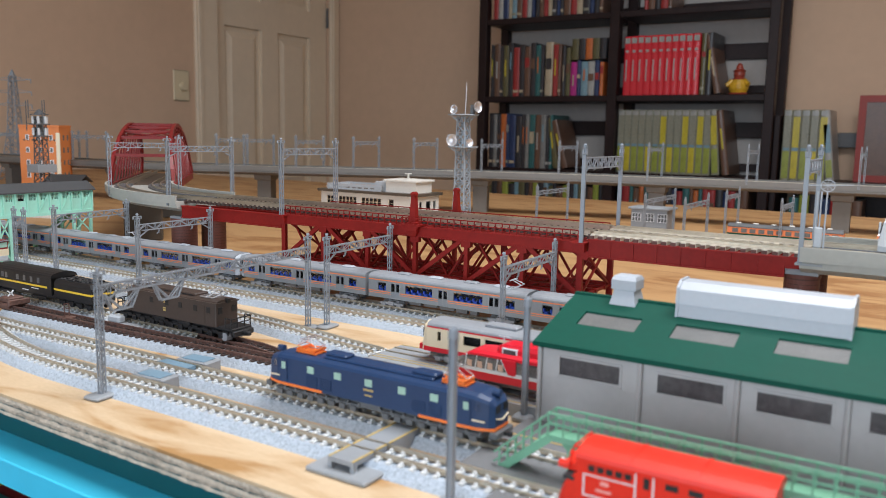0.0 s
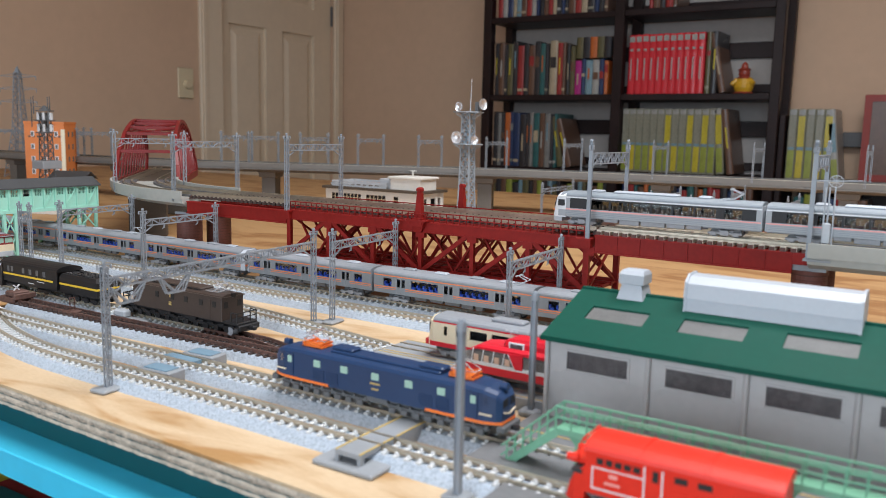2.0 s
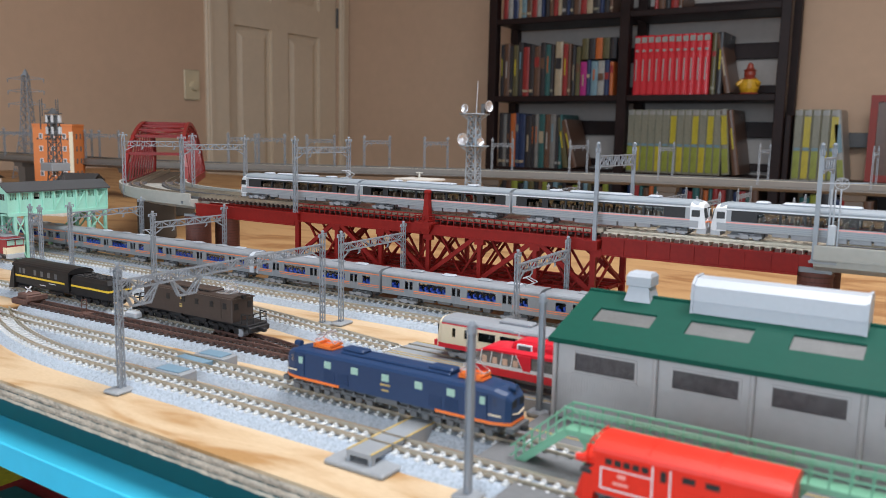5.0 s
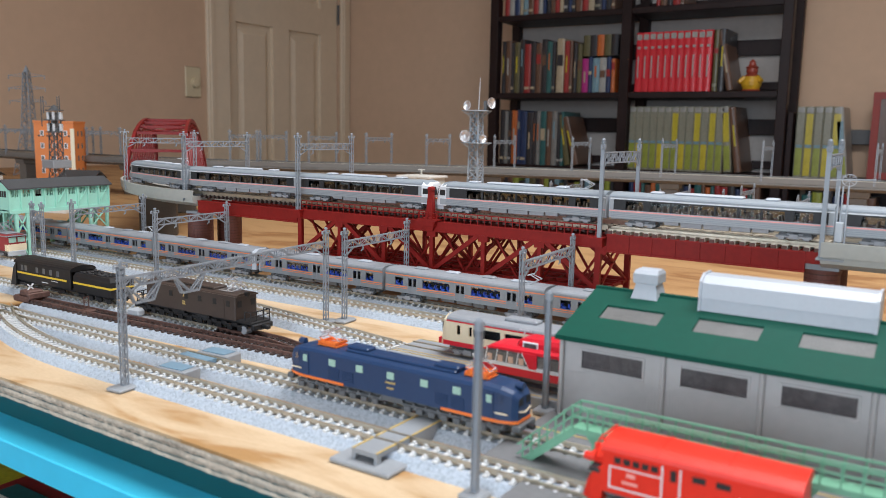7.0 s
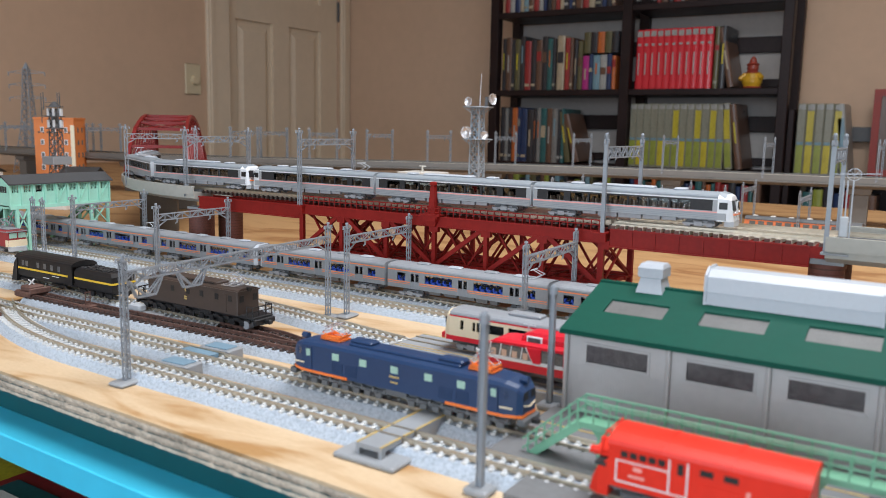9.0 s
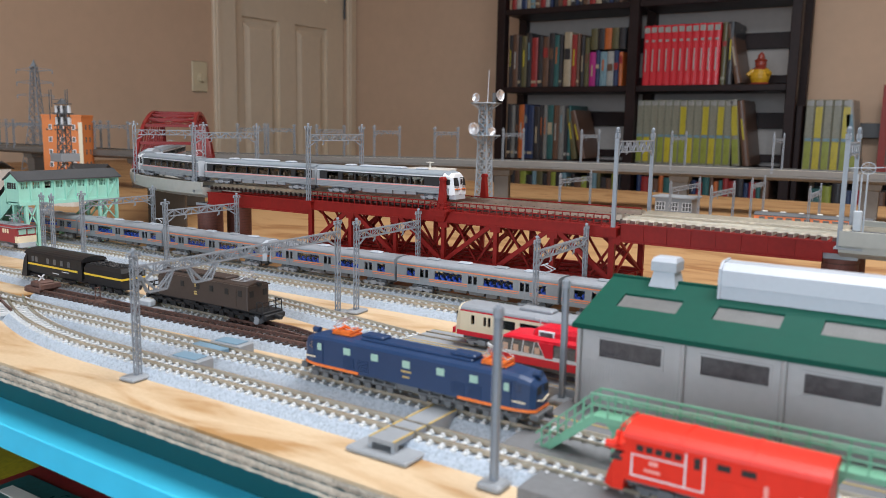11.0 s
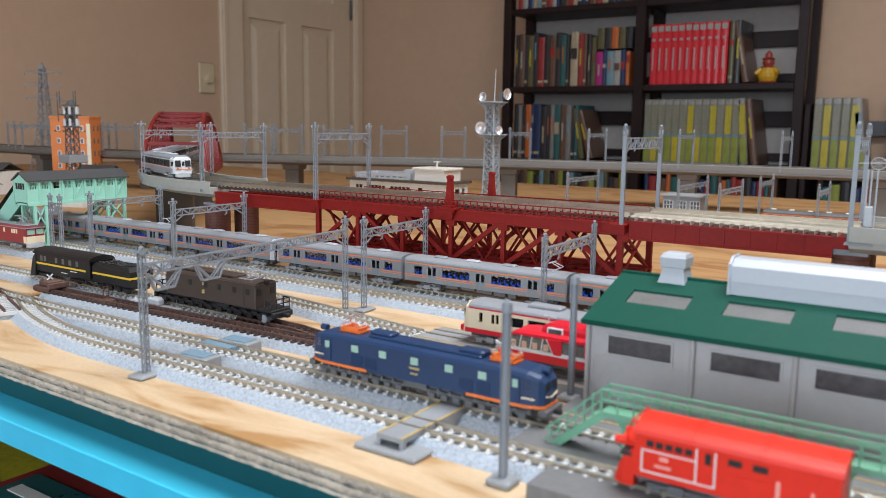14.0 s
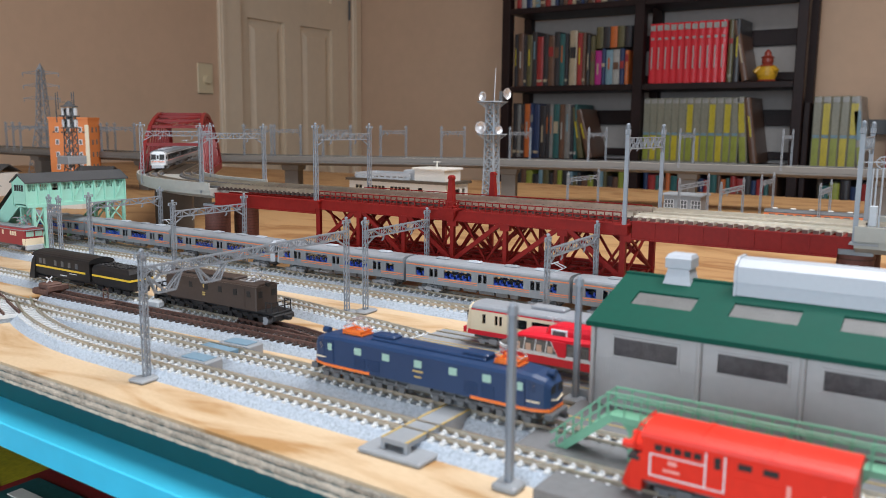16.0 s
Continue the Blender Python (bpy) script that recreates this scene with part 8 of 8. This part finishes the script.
def bookcase():
    t = thing("bookcase", "dark brown open-backed wooden bookcase full of books", "bookcase")
    y0, y1 = 2.400, 2.610
    zs = tuple(z + LIFT for z in (-0.580, -0.290, -0.005, 0.268, 0.560, 0.850, 1.140))
    ups = ((-1.246, -1.212), (-0.712, -0.676), (-0.174, -0.142))
    for a, b in ups:
        part("upright", Shape().cbox(a, b, y0 - 0.004, y0 + 0.034, FLOOR, 1.16, 0.002), "dark_wood", t)
        part("upright", Shape().cbox(a, b, y1 - 0.034, y1, FLOOR, 1.16, 0.002), "dark_wood", t)
    for z in zs:
        for (a, b), (c, d) in zip(ups, ups[1:]):
            part("shelf", Shape().cbox(b, c, y0, y1, z - 0.022, z, 0.002), "dark_wood", t)
            part("back_rail", Shape().cbox(b, c, y1 - 0.016, y1 - 0.002, z + 0.13, z + 0.185, 0.002), "dark_wood", t)
            part("back_rail", Shape().cbox(b, c, y1 - 0.016, y1 - 0.002, z + 0.012, z + 0.040, 0.002), "dark_wood", t)
            # added dark sheet keeps the bays below z -0.1 dark; grey hardboard above
            part("back_panel", Shape().box(b, c, y1 - 0.001, y1 + 0.003, z, z + 0.268), "dark_wood" if z < -0.1 else "back_board", t, "" if z < -0.1 else "grey hardboard back")


bookcase()


def book(x, w, z, h, d, col, lean=0.0, label="hardback book standing on the shelf", y=2.425, bands=(), group="books on the shelves"):
    """A closed book: cover with rounded spine, page block, bands on the spine."""
    m = pose(x, y, z + LIFT, 0, lean, 0)
    t = thing("book", label, "book", m, group)
    c = Shape().loft([[(0.0, 0.004, q), (w * 0.2, 0.0008, q), (w * 0.5, 0.0, q), (w * 0.8, 0.0008, q), (w, 0.004, q), (w, d, q), (w - 0.002, d, q), (w - 0.002, 0.006, q), (0.002, 0.006, q), (0.002, d, q), (0.0, d, q)] for q in (0.0, h)])
    part("cover", c, col, t)
    part("pages", Shape().box(0.002, w - 0.002, 0.006, d - 0.004, 0.003, h - 0.004), "offwhite", t, "pale page block")
    for f0, f1, bc in bands:
        part("spine_band", Shape().box(w * 0.12, w * 0.88, -0.0012, 0.0030, h * f0, h * f1), bc, t)
    if not bands and h > 0.1:
        k = int(abs(x) * 997) % 5
        part("spine_lettering", Shape().box(w * 0.38, w * 0.62, -0.0012, 0.0030, h * (0.30 + 0.05 * k), h * (0.62 + 0.05 * k)), COL[("cream", "pale", "yellow", "orange", "sky")[k]], t, "bar of lettering on the spine")
    return t


def fill_books():
    rnd = random.Random(21)
    pal = ["dark", "brown", "olive", "teal", "grey", "dark", "brown", "navy", "red", "cream", "dark", "olive"]

    def run(x, x1, z, h0, h1, seq=None, maxlean=0, label="hardback book standing on the shelf"):
        k = 0
        while x < x1 - 0.012:
            w = rnd.uniform(0.013, 0.027)
            col = COL[seq[k % len(seq)]] if seq else COL[rnd.choice(pal)]
            h = rnd.uniform(h0, h1)
            bands = []
            if rnd.random() < 0.45:
                a = rnd.uniform(0.35, 0.7)
                bands.append((a, a + rnd.uniform(0.08, 0.22), COL[rnd.choice(["cream", "brown", "olive", "brown", "grey", "red"])]))
            if rnd.random() < 0.25:
                bands.append((0.08, 0.13, COL[rnd.choice(["cream", "pale", "lime_grey"])]))
            book(x, min(w, x1 - x - 0.001), z, h, rnd.uniform(0.14, 0.17), col, bands=bands, label=label)
            x += w + 0.0008
            k += 1

    # second shelf
    run(-1.206, -0.975, 0.268, 0.185, 0.205, ["dark", "brown", "dark", "olive", "dark", "red", "dark", "brown", "dark", "teal", "dark"])
    book(-0.972, 0.030, 0.268, 0.200, 0.15, COL["cream"], bands=((0.5, 0.7, COL["dark"]),))
    run(-0.940, -0.905, 0.268, 0.185, 0.195, ["red", "brown"])
    run(-0.868, -0.728, 0.268, 0.120, 0.130, ["magenta", "navy", "sky", "pale", "navy", "orange", "cream"], label="small colourful paperback standing on the shelf")
    run(-0.903, -0.868, 0.268, 0.17, 0.19, ["dark", "olive"])
    for i in range(5):
        book(-0.866 + 0.027 * i, 0.026, 0.400, 0.075, 0.13, COL[["olive", "dark", "orange", "olive", "dark"][i]], label="small paperback stacked on the others")
    for i in range(11):
        t = book(-0.664 + 0.0243 * i, 0.0238, 0.268, 0.206 + 0.0006 * (i % 3), 0.155, "gloss_red_spine", bands=((0.88, 0.97, COL["pale"]),), label="glossy red volume of a matching series", group="red volumes")
        # the upright pale bar also paints the glint of the glossy spine
        part("spine_lettering", Shape().box(0.0085, 0.0125, -0.0016, 0.0010, 0.050, 0.125).box(0.0065, 0.0170, -0.0016, 0.0010, 0.150, 0.158), COL["pale"], t, "pale bars for lettering and glints on the spine")
    run(-0.392, -0.345, 0.268, 0.20, 0.21, ["olive", "dark"])
    book(-0.342, 0.022, 0.270, 0.200, 0.15, COL["brown"], lean=-12, label="brown book leaning on its neighbours")
    # third shelf
    run(-1.206, -1.03, -0.005, 0.195, 0.21, ["dark", "grey", "dark", "orange", "navy", "navy", "dark"])
    run(-1.03, -0.93, -0.005, 0.20, 0.205, ["teal", "brown", "grey", "dark"])
    book(-0.925, 0.022, -0.003, 0.190, 0.15, COL["olive"], lean=-10, label="olive book leaning on its neighbours")
    book(-0.890, 0.024, -0.003, 0.185, 0.15, COL["brown"], lean=-16, label="brown book leaning on its neighbours")
    for i in range(13):
        a = "yellow" if i in (6, 9, 11) else "lime_grey"
        book(-0.674 + 0.0256 * i, 0.0256, -0.005, 0.222, 0.165, COL["lime_grey"], bands=((0.03, 0.42, COL["yellow" if i % 3 == 1 else "lime"]), (0.47, 0.90, COL[a]), (0.92, 0.985, COL["pale"]), (0.425, 0.465, COL["sky"])), label="yellow-green and grey volume of a matching series", group="yellow-green volumes")
    book(-0.334, 0.026, -0.003, 0.222, 0.165, COL["lime_grey"], lean=-5, bands=((0.03, 0.40, COL["lime"]), (0.46, 0.90, COL["yellow"]), (0.92, 0.985, COL["pale"])), label="yellow-green volume leaning at the end of the row", group="yellow-green volumes")
    book(-0.298, 0.024, -0.003, 0.220, 0.165, COL["brown"], lean=-9, label="dark brown book leaning at the end of the row")
    # fourth shelf and top shelf
    run(-1.206, -0.72, -0.290, 0.22, 0.255, ["olive", "dark", "brown", "lime", "dark", "sky"])
    run(-0.664, -0.20, -0.290, 0.225, 0.255, ["navy", "red", "teal", "brown", "orange", "teal", "red", "red", "dark"])
    run(-1.20, -1.02, 0.560, 0.17, 0.20, ["red", "pale", "navy", "cream", "sky", "brown"])
    run(-1.02, -0.75, 0.560, 0.17, 0.21, ["dark", "brown", "red", "cream", "dark", "navy"])
    run(-0.60, -0.50, 0.560, 0.06, 0.07, ["red", "brown", "dark"])


fill_books()


def figurine():
    x, y, z = -0.270, 2.46, 0.268 + LIFT
    prof = ((0.030, 0.0), (0.032, 0.004), (0.026, 0.008), (0.032, 0.020), (0.034, 0.034), (0.028, 0.050), (0.016, 0.058), (0.019, 0.066), (0.018, 0.076), (0.022, 0.080), (0.012, 0.086), (0.010, 0.098), (0.003, 0.106))
    n = 16
    s = Shape().loft([[(x + q * math.cos(2 * math.pi * i / n), y + q * 0.8 * math.sin(2 * math.pi * i / n), z + h) for i in range(n)] for q, h in prof])
    s.rod((x + 0.020, y - 0.01, z + 0.046), (x + 0.036, y - 0.02, z + 0.034), 0.009, 0.007, 10).rod((x - 0.020, y - 0.01, z + 0.046), (x - 0.036, y - 0.02, z + 0.030), 0.009, 0.007, 10)
    me = s.mesh("toy_figure")
    me.materials.append(mat("yellow_toy_plastic", (0.62, 0.36, 0.02), 0.35, var=0.2, scale=45))
    me.materials.append(mat("red_toy_plastic", (0.30, 0.05, 0.03), 0.35, var=0.2, scale=45))
    for f in me.polygons:
        f.material_index = 1 if f.center.z > z + 0.052 or f.center.z < z + 0.008 else 0
    solid("toy_figure", me, "ivory", "small yellow and red toy on the shelf", "toy")


figurine()


def side_case():
    t = thing("low_bookcase", "low dark wooden bookcase beside the tall one", "bookcase")
    part("side", Shape().cbox(-0.140, -0.122, 2.42, 2.66, FLOOR, 0.216, 0.002), "dark_wood", t)
    part("side", Shape().cbox(0.440, 0.460, 2.42, 2.66, FLOOR, 0.026, 0.002), "dark_wood", t)
    for z in (-0.010 + LIFT, -0.300 + LIFT, -0.60):
        part("shelf", Shape().cbox(-0.122, 0.440, 2.42, 2.66, z - 0.02, z, 0.002), "dark_wood", t)
    part("back_rail", Shape().cbox(-0.086, 0.44, 2.645, 2.658, 0.115, 0.165, 0.002), "dark_grey", t)
    for i in range(5):
        book(-0.114 + 0.0268 * i, 0.0262, -0.010, 0.228, 0.165, COL["lime_grey"], y=2.43, bands=((0.03, 0.42, COL["yellow" if i % 2 else "lime"]), (0.47, 0.90, COL["yellow" if i in (1, 4) else "lime_grey"]), (0.92, 0.985, COL["pale"]), (0.425, 0.465, COL["sky"])), label="yellow-green and grey volume of a matching series", group="yellow-green volumes")
    book(0.024, 0.024, -0.008, 0.225, 0.165, COL["pale"], lean=-7, y=2.43, bands=((0.05, 0.3, COL["lime"]), (0.4, 0.8, COL["sky"])), label="pale volume leaning at the end of the row")
    for i, c in enumerate(("teal", "lime", "dark", "navy", "red", "red", "brown")):
        book(-0.080 + 0.031 * i, 0.029, -0.300, 0.235 + 0.01 * (i % 3), 0.15, COL[c], y=2.43)
    # dark sheet added behind the lower shelves to keep them dark
    part("back_panel", Shape().box(-0.104, 0.44, 2.655, 2.660, -0.60, -0.03), "dark_wood", t)
    f = thing("picture_frame", "red-framed picture leaning above the low bookcase", "picture")
    x0, x1, z0, z1 = 0.090, 0.420, 0.006, 0.285
    part("frame", Shape().box(x0, x1, 2.56, 2.575, z1 - 0.022, z1).box(x0, x1, 2.56, 2.575, z0, z0 + 0.022).box(x0, x0 + 0.022, 2.56, 2.575, z0 + 0.022, z1 - 0.022).box(x1 - 0.022, x1, 2.56, 2.575, z0 + 0.022, z1 - 0.022), "picture_red", f)
    part("picture", Shape().box(x0 + 0.022, x1 - 0.022, 2.566, 2.572, z0 + 0.022, z1 - 0.022), "book_brown", f, "brown toned picture")


side_case()


def boxes_below():
    sh = thing("storage_shelf", "dark shelf under the blue table", "shelf")
    part("board", Shape().cbox(-0.9, 0.7, -0.21, 0.12, -0.300, -0.285, 0.002), "dark_wood", sh)
    for x in (-0.88, 0.66):
        part("support", Shape().box(x, x + 0.02, -0.2, 0.1, FLOOR, -0.300), "dark_wood", sh)
    for x, w, h, c, lab in ((-0.30, 0.115, 0.150, "book_yellow", "yellow board game box under the table"), (-0.18, 0.10, 0.170, "book_red", "red board game box under the table"), (-0.075, 0.10, 0.135, "book_yellow", "yellow board game box under the table"), (0.03, 0.11, 0.160, "book_navy", "dark blue board game box under the table"), (-0.42, 0.11, 0.160, "book_lime", "lime board game box under the table")):
        t = thing("game_box", lab, "box", pose(x, -0.19, -0.285), "boxes under the table")
        part("carton", Shape().cbox(0, w, 0, 0.20, 0, h, 0.002), c, t)
        part("label_panel", Shape().box(w * 0.12, w * 0.9, -0.0012, 0.0012, h * 0.30, h * 0.55), "book_teal", t, "dark green label panel")
        part("label_panel", Shape().box(w * 0.12, w * 0.9, 0.02, 0.06, h - 0.001, h + 0.0012), "book_teal", t, "dark green label panel")
        part("lettering", Shape().box(w * 0.20, w * 0.62, -0.0018, -0.0010, h * 0.40, h * 0.46), "offwhite", t, "pale bar of lettering")
        part("lettering", Shape().box(w * 0.2, w * 0.6, 0.034, 0.044, h + 0.001, h + 0.0018), "offwhite", t, "pale bar of lettering")


boxes_below()


# ---------------------------------------------------------------- what moves
HEAD = [(0.0, 0.336), (1.5, 0.1807), (2.0, 0.1293), (2.5, 0.0765), (3.0, 0.0230), (3.5, -0.0320), (4.0, -0.0855), (7.0, -0.4050), (9.0, -0.6065), (11.5, -0.8755), (12.5, -0.9850), (13.5, -1.100), (14.0, -1.160), (14.5, -1.222), (15.0, -1.277), (15.5, -1.322), (16.0, -1.360)]


def head_at(t):
    for (a, p), (b, q) in zip(HEAD, HEAD[1:]):
        if t <= b:
            return p + (q - p) * (t - a) / (b - a)
    return HEAD[-1][1]


def on_line(u):
    """The place on the near bridge track at the run u: straight, a 45 degree curve, straight again."""
    z, r = DECK + RAIL, CR + (CMID - BT1)
    if u >= CX:
        return Vector((u, BT1, z))
    s = CX - u
    if s <= r * math.pi / 4:
        a = s / r
        return Vector((CX - r * math.sin(a), CY - r * math.cos(a), z))
    e = s - r * math.pi / 4
    a = math.pi / 4
    return Vector((CX - r * math.sin(a) - e * math.cos(a), CY - r * math.cos(a) + e * math.sin(a), z))


def motions():
    for k, car in enumerate(EXPRESS):
        rows = []
        for i in range(65):
            t = i * 0.25
            u = head_at(t) + 0.1419 * k + 0.0695
            p, q = on_line(u - 0.048), on_line(u + 0.048)
            d = q - p
            c = (p + q) / 2
            rows.append((t, pose(c.x, c.y, c.z, 0, 0, math.degrees(math.atan2(d.y, d.x)))))
        walk(car, rows)


motions()
